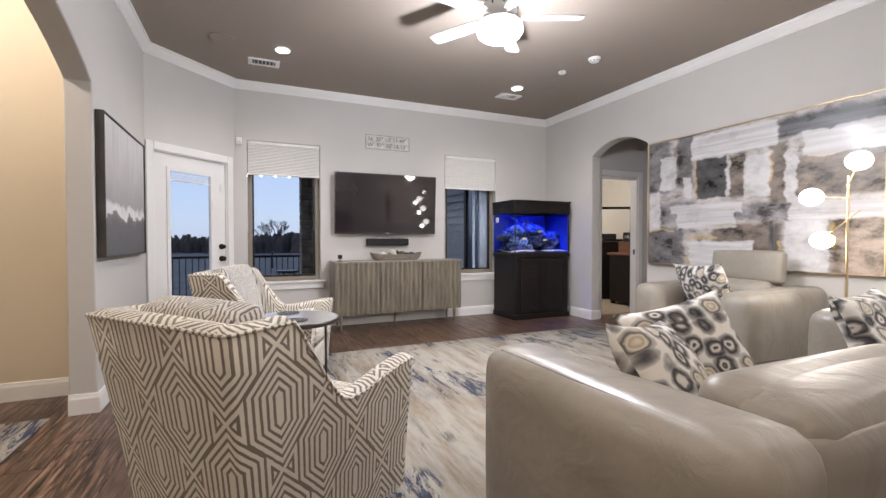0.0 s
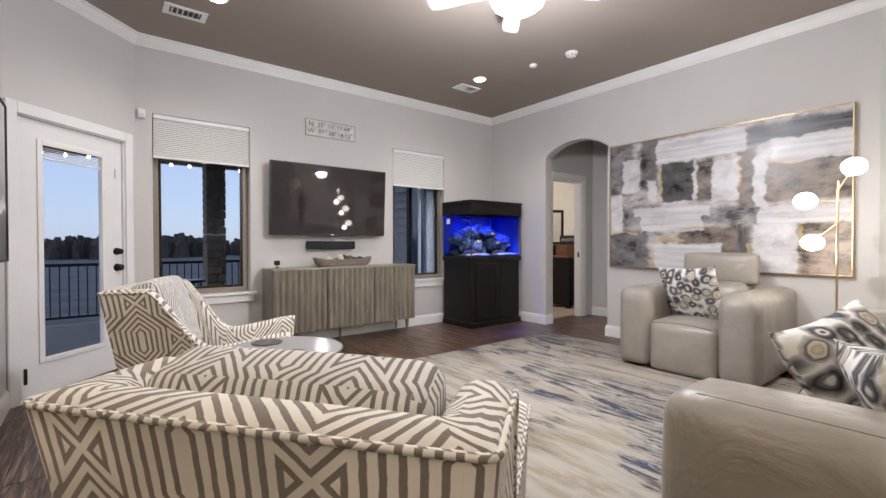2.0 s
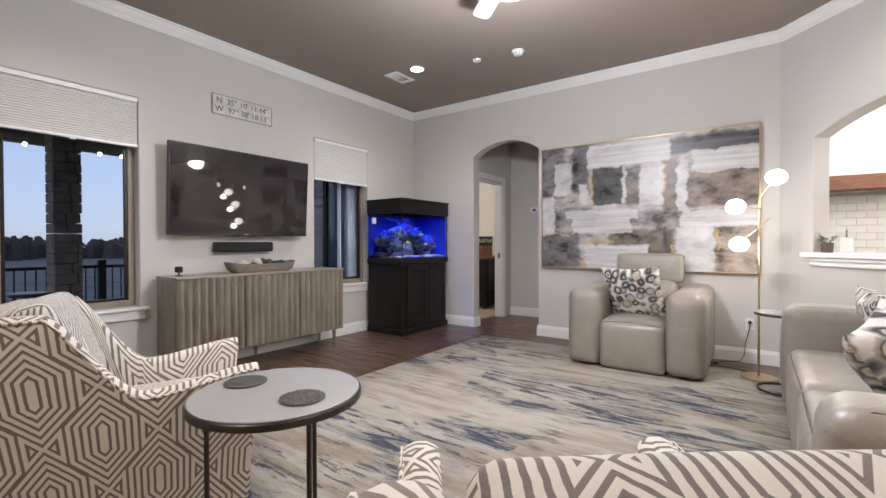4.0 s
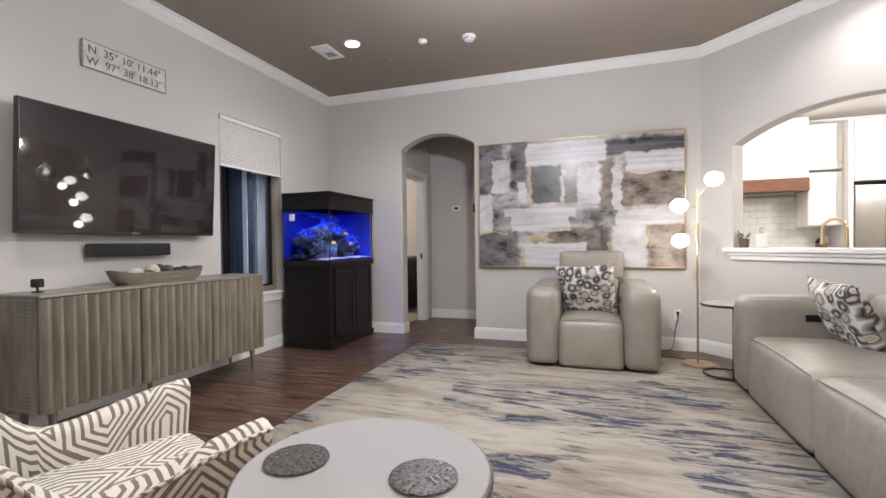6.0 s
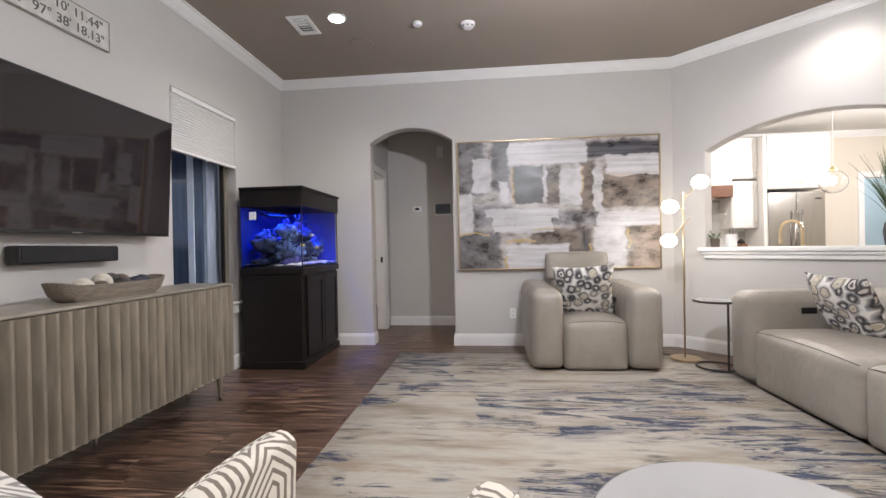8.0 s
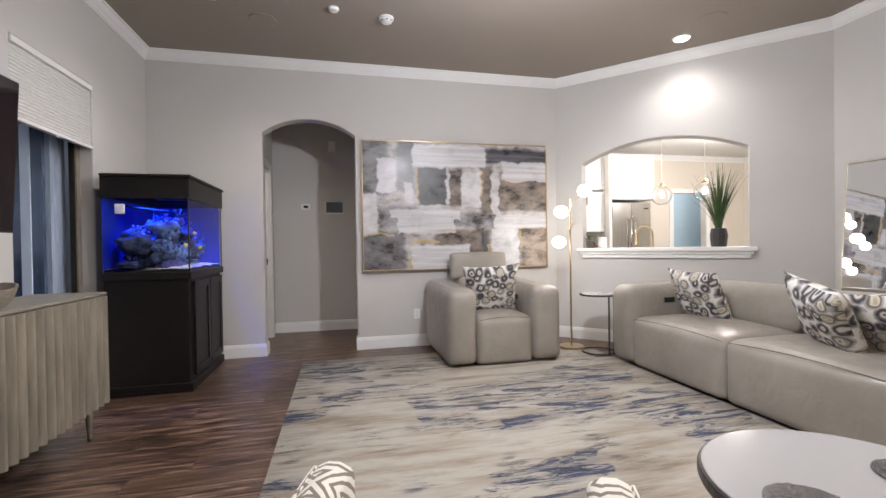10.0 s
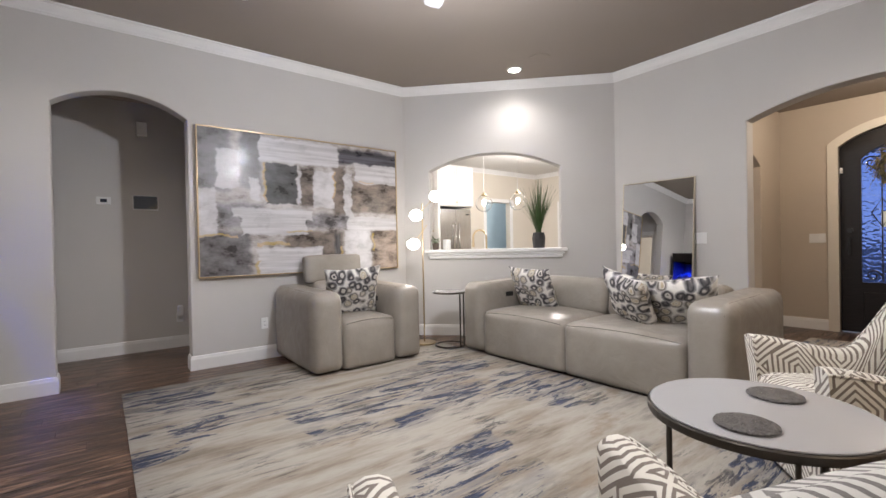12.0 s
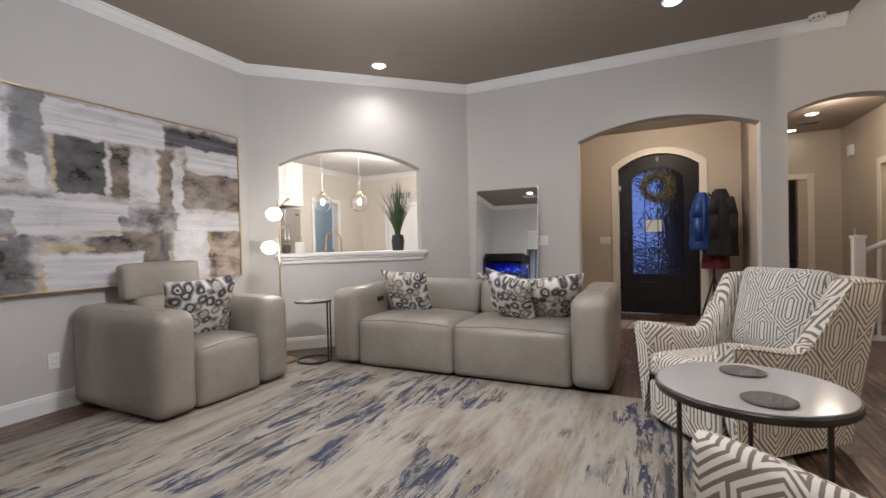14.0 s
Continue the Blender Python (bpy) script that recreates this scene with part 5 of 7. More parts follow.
def grey_art():
    k = Nodes("grey_seascape_paint")
    uv = k.coord("UV")
    u, v, _ = k.split(uv)
    n = k.noise(k.coord("UV", (1, 1, 1)), 5, 5, 0.6)
    ridge = k.math("ADD", v, k.math("MULTIPLY", k.math("SUBTRACT", n, 0.5), 0.28))
    streak = k.noise(k.coord("UV", (30, 1.2, 1)), 1.5, 4)
    c = k.ramp(ridge, [(0.0, (0.10, 0.10, 0.105)), (0.24, (0.13, 0.12, 0.125)), (0.295, (0.2, 0.18, 0.19)), (0.31, (0.75, 0.74, 0.73)), (0.36, (0.72, 0.71, 0.70)), (0.40, (0.34, 0.32, 0.325)), (0.75, (0.52, 0.50, 0.505)), (1.0, (0.62, 0.60, 0.605))])
    c = k.mix(k.step(streak, 0.5, 0.75, 0.0, 0.4), c, (0.16, 0.15, 0.155))
    m = k.done(c, 0.6)
    a = thing("framed_canvas", (LX + 0.002, 4.30, 1.065), 90, "grey abstract canvas in a dark wood box frame", "painting")
    w, h = 1.29, 1.03
    bm = box(-w / 2 + 0.014, w / 2 - 0.014, -0.044, -0.006, 0.014, h - 0.014)
    uvl = bm.loops.layers.uv.verify()
    for f in bm.faces:
        for lp in f.loops:
            lp[uvl].uv = (lp.vert.co.x / w + 0.5, lp.vert.co.z / h)
    part("canvas", bm, m, a, uv=False)
    mf = mat("dark_barn_wood", (0.07, 0.06, 0.055), 0.65, var=0.5, scale=6, bump=0.3)
    for b in bars(-w / 2, w / 2, 0.0, h, 0.013, -0.055, -0.002, 0.002):
        part("frame", b, mf, a)


grey_art()


# ---- tables and lamps ----
M_TOP = mat("glossy_grey_lacquer", (0.38, 0.37, 0.375), 0.13, var=0.05, scale=3, spec=0.6)
M_GUN = mat("gunmetal", (0.09, 0.08, 0.07), 0.35, metal=0.8, var=0.2, scale=20)


def drink_table():
    t = thing("drink_table", (0.44, 3.09, 0.012), 0, "round table with a glossy grey top on slim dark legs", "table")
    part("top", lathe([(0.285, 0.605), (0.30, 0.61), (0.302, 0.615), (0.302, 0.632), (0.299, 0.636)], 64), M_GUN, t, smooth=False)
    part("top_inlay", lathe([(0.29, 0.636), (0.294, 0.637), (0.294, 0.640), (0.290, 0.642)], 64), M_TOP, t, "glossy pale grey lacquer top")
    for a in (20, 140, 260):
        c, s = math.cos(radians(a)), math.sin(radians(a))
        part("leg", cyl((0.24 * c, 0.24 * s, 0.0), (0.24 * c, 0.24 * s, 0.606), 0.009), M_GUN, t)
        part("stretcher", cyl((0.24 * c, 0.24 * s, 0.02), (0.0, 0.0, 0.02), 0.007), M_GUN, t)


drink_table()
M_COASTER = mat("crushed_black_glass", (0.02, 0.019, 0.019), 0.2, var=0.9, scale=150, bump=0.6, bscale=230, color2=(0.14, 0.13, 0.125))
for x, y in ((0.416, 3.265), (0.436, 2.94)):
    cb = lathe([(0.074, 0.0), (0.078, 0.002), (0.077, 0.006), (0.07, 0.0085), (0.02, 0.009)], 48)
    random.seed(int(x * 1000))
    for v in cb.verts:
        if v.co.z > 0.004:
            v.co.z += random.uniform(-0.0012, 0.0012)
    ob = tagged(part("coaster", cb, M_COASTER), "round black crushed glass coaster on the table", "coaster", "glass coasters")
    ob.location = (x, y, 0.6545)

sd = thing("side_table", (3.89, 1.50, 0.013), 200, "small round side table with a dark metal C frame", "side table")
part("top", lathe([(0.185, 0.60), (0.19, 0.605), (0.19, 0.615), (0.185, 0.62)], 40), M_GUN, sd)
part("top_inlay", lathe([(0.178, 0.620), (0.18, 0.622), (0.178, 0.624)], 40), M_TOP, sd, "grey lacquer top")
ringp = [(0.165 * math.cos(a), 0.165 * math.sin(a), 0.009) for a in [2 * math.pi * i / 36 for i in range(36)]]
part("base_ring", tube(ringp, 0.009, 8, True), M_GUN, sd, smooth=True)
for a in (-14, 14):
    part("post", cyl((0.165 * math.cos(radians(a)), 0.165 * math.sin(radians(a)), 0.01), (0.165 * math.cos(radians(a)), 0.165 * math.sin(radians(a)), 0.602), 0.009), M_GUN, sd)

M_GLOBE = glow("opal_globe_glow", (1.0, 0.95, 0.88), 9)
GLOBES = [(4.06, 1.545, 1.735), (4.06, 1.825, 1.505), (4.16, 1.80, 1.18)]


def floor_lamp():
    x, y = 4.18, 1.655
    f = thing("floor_lamp", (x, y, 0.012), 0, "slim brass floor lamp with three glowing opal globes", "floor lamp")
    part("base", lathe([(0.13, 0.0), (0.135, 0.004), (0.135, 0.016), (0.128, 0.02), (0.02, 0.022)], 40), M_BRASS, f)
    part("pole", cyl((0, 0, 0.02), (0, 0, 1.64), 0.0085), M_BRASS, f, smooth=False)
    for (gx, gy, gz), hz in zip(GLOBES, (1.58, 1.49, 1.33)):
        p, q = Vector((0, 0, hz - 0.012)), Vector((gx - x, gy - y, gz - 0.012))
        d = (q - p).normalized()
        back = p - d * (0.1 if gz < 1.3 else 0.02)
        arm = part("arm", cyl(back, q - d * 0.06, 0.005), M_BRASS, f)
        part("joint", ball(p, 0.013), M_BRASS, arm, smooth=True)
        part("socket", cyl(q - d * 0.085, q - d * 0.055, 0.016, 0.022), M_BRASS, arm)
        part("globe", ball(q, 0.069, 1.08, 1.08, 0.93, 28, 18), M_GLOBE, f, "glowing opal glass globe", smooth=True)


floor_lamp()
for g in GLOBES:
    lamp("globe_bulb", (g[0] - 0.10, g[1], g[2] - 0.10), 3.0, (1.0, 0.93, 0.84), 0.05)

# ---- ceiling fittings ----
M_BLADE = mat("white_fan_blade_laminate", (0.40, 0.40, 0.41), 0.45, var=0.06, scale=5)
fan = thing("ceiling_fan", (1.99, 2.93, CEIL), 0, "white five-blade ceiling fan with a lit frosted bowl", "ceiling fan")
part("canopy", lathe([(0.075, -0.001), (0.08, -0.02), (0.06, -0.06), (0.02, -0.065)], 32), M_WHITE, fan, smooth=True)
part("downrod", cyl((0, 0, -0.06), (0, 0, -0.14), 0.014), M_WHITE, fan)
part("motor", lathe([(0.05, -0.13), (0.11, -0.14), (0.135, -0.165), (0.14, -0.21), (0.125, -0.245), (0.085, -0.265), (0.06, -0.275)], 40), M_WHITE, fan, smooth=True)
for i in range(10):
    a = 2 * math.pi * i / 10
    part("motor_slot", box(-0.006, 0.006, -0.004, 0.004, -0.205, -0.175), M_INK, fan).matrix_basis = pose(0.139 * math.cos(a), 0.139 * math.sin(a), 0, 0, 0, math.degrees(a) + 90)
for i in range(5):
    a = 48 + 72 * i
    m = pose(0, 0, -0.255, 0, 0, a) @ pose(0, 0, 0, 11)
    outline = [(0.17, -0.045), (0.24, -0.058), (0.60, -0.068), (0.655, -0.055), (0.665, 0.0), (0.655, 0.055), (0.60, 0.068), (0.24, 0.058), (0.17, 0.045)]
    bm = prism(outline, 0.007)
    bmesh.ops.rotate(bm, cent=(0, 0, 0), matrix=Matrix.Rotation(radians(-90), 3, "X"), verts=bm.verts)
    bl = part("blade", moved(bm, m), M_BLADE, fan)
    part("blade_iron", moved(box(0.09, 0.22, -0.02, 0.02, -0.014, -0.009, 0.003), m), M_WHITE, bl)
    part("screw", moved(cyl((0.2, 0, -0.017), (0.2, 0, -0.0145), 0.008), m), M_STEEL, bl)
part("light_plate", lathe([(0.06, -0.27), (0.10, -0.28), (0.155, -0.295), (0.16, -0.305)], 40), M_WHITE, fan, smooth=True)
scal = bmesh.new()
rings = []
for r, z in ((0.16, -0.306), (0.176, -0.325), (0.182, -0.355), (0.170, -0.39), (0.13, -0.42), (0.07, -0.437), (0.012, -0.442)):
    rings.append([scal.verts.new((r * (1 + 0.03 * math.cos(14 * t)) * math.cos(t), r * (1 + 0.03 * math.cos(14 * t)) * math.sin(t), z)) for t in [2 * math.pi * i / 84 for i in range(84)]])
for a, b in zip(rings, rings[1:]):
    for i in range(84):
        scal.faces.new((a[i], b[i], b[(i + 1) % 84], a[(i + 1) % 84]))
scal.faces.new(rings[-1])
bowl = part("light_bowl", scal, glow("frosted_bowl_glow", (0.88, 0.94, 1.0), 5), fan, "glowing scalloped frosted glass bowl", smooth=True)
bowl.visible_shadow = False

M_CANLENS = glow("downlight_lens_glow", (1.0, 0.96, 0.9), 22)
for x, y in CANS:
    c = thing("downlight", (x, y, CEIL), 0, "round recessed downlight with a white trim, lit", "downlight", "recessed ceiling downlights")
    part("trim_ring", lathe([(0.068, -0.001), (0.085, -0.001), (0.086, -0.004), (0.08, -0.009), (0.068, -0.011)], 36), M_WHITE, c, smooth=True)
    part("lens", lathe([(0.066, -0.012), (0.064, -0.0135), (0.02, -0.014)], 36), M_CANLENS, c)
for x, y in ((-0.07, 4.81), (3.93, 4.78), (3.107, 0.795), (0.957, 0.78)):
    c = thing("ceiling_speaker", (x, y, CEIL), 0, "round in-ceiling speaker painted like the ceiling", "speaker", "round ceiling speakers")
    part("ring", lathe([(0.108, -0.001), (0.118, -0.001), (0.118, -0.006), (0.108, -0.008)], 40), M_CEIL, c)
    part("grille", lathe([(0.106, -0.002), (0.105, -0.006), (0.02, -0.0075)], 40), mat("speaker_grille", (0.50, 0.46, 0.42), 0.8, var=0.15, scale=400, bump=0.15, bscale=500), c)
for x, y in ((0.33, 5.29), (3.50, 5.19)):
    c = thing("ceiling_vent", (x, y, CEIL), 0, "white louvred ceiling register", "vent", "ceiling air registers")
    part("backing", box(-0.12, 0.12, -0.06, 0.06, -0.003, -0.001), M_BLACK, c)
    for b in (box(-0.165, 0.165, -0.1, -0.06, -0.011, -0.001, 0.003), box(-0.165, 0.165, 0.06, 0.1, -0.011, -0.001, 0.003), box(-0.165, -0.12, -0.06, 0.06, -0.011, -0.001, 0.003), box(0.12, 0.165, -0.06, 0.06, -0.011, -0.001, 0.003)):
        part("frame", b, M_WHITE, c)
    for i in range(6):
        xx = -0.10 + i * 0.04
        part("slat", moved(box(-0.0085, 0.0085, -0.058, 0.058, -0.001, 0.001), pose(xx, 0, -0.010, 0, 62 if i < 3 else -62, 0)), M_WHITE, c)
for x, y, r, z in ((3.68, 3.71, 0.066, CEIL), (-0.66, -0.21, 0.066, CEIL)):
    c = thing("smoke_alarm", (x, y, z), 0, "round white smoke alarm on the ceiling", "smoke alarm", "smoke alarms")
    part("base", lathe([(r, -0.001), (r, -0.018), (r * 0.93, -0.022)], 36), M_WHITE, c, smooth=False)
    part("cover", lathe([(r * 0.8, -0.022), (r * 0.83, -0.03), (r * 0.72, -0.042), (r * 0.4, -0.046)], 36), M_WHITE, c, smooth=True)
    for i in range(8):
        a = 2 * math.pi * i / 8
        part("slot", box(-0.009, 0.009, -0.002, 0.002, -0.039, -0.031), M_INK, c).matrix_basis = pose(r * 0.80 * math.cos(a), r * 0.80 * math.sin(a), 0, 0, 0, math.degrees(a) + 90)
c = thing("ceiling_detector", (3.605, 4.165, CEIL), 0, "small round white detector on the ceiling", "detector")
part("base", lathe([(0.044, -0.001), (0.045, -0.012), (0.038, -0.026), (0.02, -0.028)], 32), M_WHITE, c, smooth=True)

# ---- mirror, plates, cords ----
mir = thing("leaning_mirror", (2.375, -0.165, 0.0), 0, "tall thin-framed mirror leaning against the wall", "mirror")
mm = bpy.data.materials.new("silvered_mirror")
mm.use_nodes = True
mb = mm.node_tree.nodes["Principled BSDF"]
mb.inputs["Base Color"].default_value, mb.inputs["Metallic"].default_value, mb.inputs["Roughness"].default_value = (0.86, 0.87, 0.87, 1), 1.0, 0.01
tilt = Matrix.Rotation(radians(4.6), 4, "X")
part("glass", moved(box(-0.392, 0.392, -0.004, 0.0, 0.012, 1.836), tilt), mm, mir)
part("backing", moved(box(-0.395, 0.395, -0.022, -0.0045, 0.01, 1.838), tilt), M_BLACK, mir)
for b in bars(-0.402, 0.402, 0.0, 1.848, 0.010, -0.024, 0.006, 0.002):
    part("frame", moved(b, tilt), mat("pale_brass", (0.62, 0.56, 0.44), 0.3, metal=1.0, var=0.1), mir)


def plate(name, m, label, kind, w=0.072, h=0.116, gang=1, group="wall plates"):
    p = thing(name, (0, 0, 0), 0, label, kind, group)
    p.matrix_basis = m
    W = w + 0.046 * (gang - 1)
    part("cover_plate", box(-W / 2, W / 2, -0.007, -0.0005, -h / 2, h / 2, 0.003), M_WHITE, p)
    for g in range(gang):
        x = (g - (gang - 1) / 2) * 0.046
        if "switch" in name:
            part("rocker", moved(box(-0.016, 0.016, -0.011, -0.0075, -0.033, 0.033, 0.002), pose(x, 0, 0)), M_WHITE, p)
        else:
            for z in (-0.02, 0.02):
                part("socket", moved(box(-0.016, 0.016, -0.009, -0.0075, -0.014, 0.014, 0.003), pose(x, 0, z)), M_WHITE, p)
                for dx in (-0.006, 0.006):
                    part("slot", box(x + dx - 0.0012, x + dx + 0.0012, -0.0098, -0.0092, z - 0.005, z + 0.005), M_INK, p)
    return p


plate("light_switch", pose(1.93, FY, 1.185, 0, 0, 180), "white double light switch beside the mirror", "switch", gang=2)
plate("outlet", pose(PX, 3.29, 0.375, 0, 0, -90), "white wall outlet near the recliner", "outlet")
plate("outlet", pose(PX, 1.725, 0.385, 0, 0, -90), "white wall outlet with a black plug", "outlet")
plate("outlet", pose(LX, 3.95, 0.37, 0, 0, 90), "white wall outlet under the grey canvas", "outlet")
plate("light_switch", pose(1.42, -2.52, 1.16, 0, 0, 180), "white triple light switch beside the front door", "switch", gang=3)
nl = thing("night_light", (LX + 0.008, 3.95, 0.405), 90, "small red and white plug-in night light", "night light")
part("housing", box(-0.022, 0.022, -0.04, -0.002, -0.01, 0.05, 0.006), M_WHITE, nl)
part("red_cap", box(-0.018, 0.018, -0.044, -0.0405, -0.04, -0.012, 0.004), mat("dark_red_plastic", (0.25, 0.01, 0.03), 0.4), nl)
pc = thing("power_cord", (0, 0, 0), 0, "black power cord running from an outlet to the floor", "cord")
part("plug", box(PX - 0.035, PX - 0.0102, 1.712, 1.738, 0.39, 0.42, 0.004), M_BLACK, pc)
cordp = [(PX - 0.03, 1.725, 0.395), (PX - 0.045, 1.73, 0.34), (PX - 0.04, 1.76, 0.2), (PX - 0.05, 1.77, 0.08), (PX - 0.09, 1.80, 0.025), (4.62, 1.93, 0.02), (4.5, 1.99, 0.02), (4.42, 1.96, 0.02), (4.40, 1.84, 0.02), (4.32, 1.74, 0.02)]
part("cord", tube(cordp, 0.004, 6), M_BLACK, pc, smooth=True)
part("inline_switch", box(4.47, 4.53, 1.97, 2.01, 0.013, 0.035, 0.008), M_BLACK, pc)
part("red_tag", box(4.515, 4.54, 2.02, 2.035, 0.013, 0.03, 0.003), mat("red_tag_plastic", (0.35, 0.02, 0.02), 0.5), pc)

# ---- serving opening and kitchen ----
M_CAB = mat("white_cabinet_paint", (0.76, 0.74, 0.71), 0.35, var=0.04, scale=2)
M_QUARTZ = mat("pale_quartz", (0.70, 0.69, 0.67), 0.2, var=0.12, scale=7)
M_TILE = mat("white_glazed_tile", (0.74, 0.73, 0.71), 0.12, var=0.06, scale=4)
M_GROUT = mat("grey_grout", (0.45, 0.44, 0.42), 0.9, var=0.1)
M_WALNUT = mat("walnut_beam", (0.22, 0.09, 0.045), 0.5, var=0.45, scale=4, aniso=(20, 2, 20), bump=0.2)
M_KWALL = mat("warm_cream_wall_paint", (0.66, 0.61, 0.53), 0.65, var=0.04, scale=1.4, bump=0.2, bscale=140)
KX = 7.45
wall("wall_kitchen_east", (KX, 2.2), (KX, -5.0), 0.14, 2.95, [rect(4.72, 5.52, 0, 2.16)], material=M_KWALL, label="cream painted kitchen wall with a doorway")
wall("wall_kitchen_south", (KX, -4.3), (1.8, -4.3), 0.14, 2.95, material=M_KWALL, label="cream painted kitchen wall")
wall("wall_kitchen_north", (PX + 0.12, 1.75), (KX + 0.1, 1.75), 0.12, 2.95, material=M_KWALL, label="cream painted kitchen wall")
wall("wall_kitchen_west", (1.94, -4.4), (1.94, -2.6), 0.12, 2.95, material=M_KWALL, label="cream painted dining wall")
kcrown = [(o, z - CEIL + 2.92) for o, z in CROWN]
tagged(part("trim", sweep([(1.94, -4.3), (KX, -4.3), (KX, 1.75), (PX + 0.2, 1.75)], kcrown), M_TRIM), "white kitchen crown moulding", "moulding", "", "structure")

sill = thing("serving_ledge", ((PX + DX) / 2, (1.50 + FY) / 2, 0), 0, "white moulded ledge of the serving opening", "ledge", "", "structure")
sill.matrix_basis = pose(PX, 1.50, 0, 0, 0, -136.1)
part("ledge_top", box(0.27, 2.05, -0.075, 0.32, 1.062, 1.105, 0.008), M_TRIM, sill)
part("ledge_moulding", box(0.30, 2.02, -0.052, -0.003, 1.03, 1.061, 0.01), M_TRIM, sill)
part("ledge_moulding", box(0.32, 2.0, -0.034, -0.003, 0.985, 1.029, 0.012), M_TRIM, sill)


def cabinet_front(parent, y0, y1, z0, z1, x, knob=None):
    """A raised-frame door facing -x."""
    d = part("door", box(x - 0.018, x, y0 + 0.003, y1 - 0.003, z0 + 0.003, z1 - 0.003, 0.002), M_CAB, parent)
    t = 0.06
    for a, b, lo, hi in ((y0 + 0.003, y0 + t, z0 + 0.003, z1 - 0.003), (y1 - t, y1 - 0.003, z0 + 0.003, z1 - 0.003), (y0 + t, y1 - t, z0 + 0.003, z0 + t), (y0 + t, y1 - t, z1 - t, z1 - 0.003)):
        part("door_rail", box(x - 0.027, x - 0.0185, a, b, lo, hi, 0.004), M_CAB, d)
    if knob:
        part("knob", ball((x - 0.04, knob[0], knob[1]), 0.013), M_BRASS, d, smooth=True)


def cabinet(name, y0, y1, z0, z1, x, n, label, knob_low=True):
    c = thing(name, (0, 0, 0), 0, label, "cabinet", "white kitchen cabinets")
    part("carcass", box(x, KX - 0.004, y0, y1, z0, z1, 0.003), M_CAB, c)
    w = (y1 - y0) / n
    for i in range(n):
        a, b = y0 + i * w, y0 + (i + 1) * w
        ky = b - 0.035 if i == 0 and n > 1 else a + 0.035
        cabinet_front(c, a, b, z0 + 0.01, z1 - 0.01, x, (ky, z0 + 0.09 if knob_low else z1 - 0.09))
    return c


cabinet("wall_cabinet", -1.66, -0.76, 1.96, 2.80, 6.96, 2, "white double cabinet over the refrigerator")
tagged(part("end_panel", box(6.94, KX - 0.004, -0.757, -0.703, 0.0, 2.80, 0.004), M_CAB), "white tall end panel beside the refrigerator", "panel")
cabinet("wall_cabinet", -0.70, -0.30, 1.36, 2.12, 7.10, 1, "white wall cabinet beside the range hood")
cabinet("wall_cabinet", -0.70, -0.30, 2.15, 2.80, 7.10, 1, "small white upper cabinet with a tall brass pull")
cabinet("wall_cabinet", 1.15, 1.70, 1.36, 2.80, 7.10, 1, "white wall cabinet beyond the range hood")
cabinet("base_cabinet", -0.70, 1.70, 0.0, 0.88, 6.86, 5, "white base cabinets under the kitchen worktop", False)
hd = thing("range_hood", (0, 0, 0), 0, "white range hood with a walnut beam", "range hood")
part("chimney", box(7.04, KX - 0.004, -0.297, 1.147, 2.05, 2.90, 0.004), M_CAB, hd)
part("beam", box(6.97, KX - 0.004, -0.28, 1.13, 1.86, 2.045, 0.006), M_WALNUT, hd, "walnut stained beam")
part("liner", box(7.1, KX - 0.01, -0.15, 1.0, 1.84, 1.858), M_STEEL, hd)
wt = tagged(part("worktop", box(6.82, KX - 0.004, -0.70, 1.70, 0.885, 0.925, 0.005), M_QUARTZ), "pale quartz kitchen worktop", "worktop")
bs = thing("backsplash", (0, 0, 0), 0, "white glazed subway tile backsplash", "backsplash", "", "structure")
part("grout_bed", box(KX - 0.008, KX - 0.002, -0.70, 1.70, 0.93, 1.84), M_GROUT, bs)
tile_me = finish("tile", box(-0.004, 0.004, -0.098, 0.098, -0.047, 0.047, 0.003, 1), M_TILE)
for r in range(9):
    for i in range(12):
        y = -0.59 + i * 0.2 - (0.1 if r % 2 else 0)
        if -0.6 <= y <= 1.6:
            o = new("tile", tile_me)
            o.parent, o.location = bs, (KX - 0.012, y, 0.98 + r * 0.098)


def fridge():
    f = thing("refrigerator", (7.0, -1.21, 0), 0, "stainless steel french-door refrigerator", "refrigerator")
    part("body", box(0.06, 0.44, -0.42, 0.42, 0.02, 1.92, 0.006), M_BLACK, f)
    for a, b, hy in ((-0.415, -0.004, -0.05), (0.004, 0.415, 0.05)):
        d = part("door", box(-0.01, 0.055, a, b, 0.72, 1.91, 0.012, 3), M_STEEL, f)
        part("handle", cyl((-0.06, hy, 0.85), (-0.06, hy, 1.62), 0.013), M_STEEL, d, smooth=True)
        for z in (0.9, 1.57):
            part("handle_post", cyl((-0.06, hy, z), (-0.01, hy, z), 0.009), M_STEEL, d)
    dr = part("freezer_drawer", box(-0.01, 0.055, -0.415, 0.415, 0.06, 0.705, 0.012, 3), M_STEEL, f)
    part("handle", cyl((-0.06, -0.32, 0.62), (-0.06, 0.32, 0.62), 0.013), M_STEEL, dr)
    part("badge", box(-0.013, -0.0105, -0.36, -0.27, 1.79, 1.815), M_BLACK, f)


fridge()
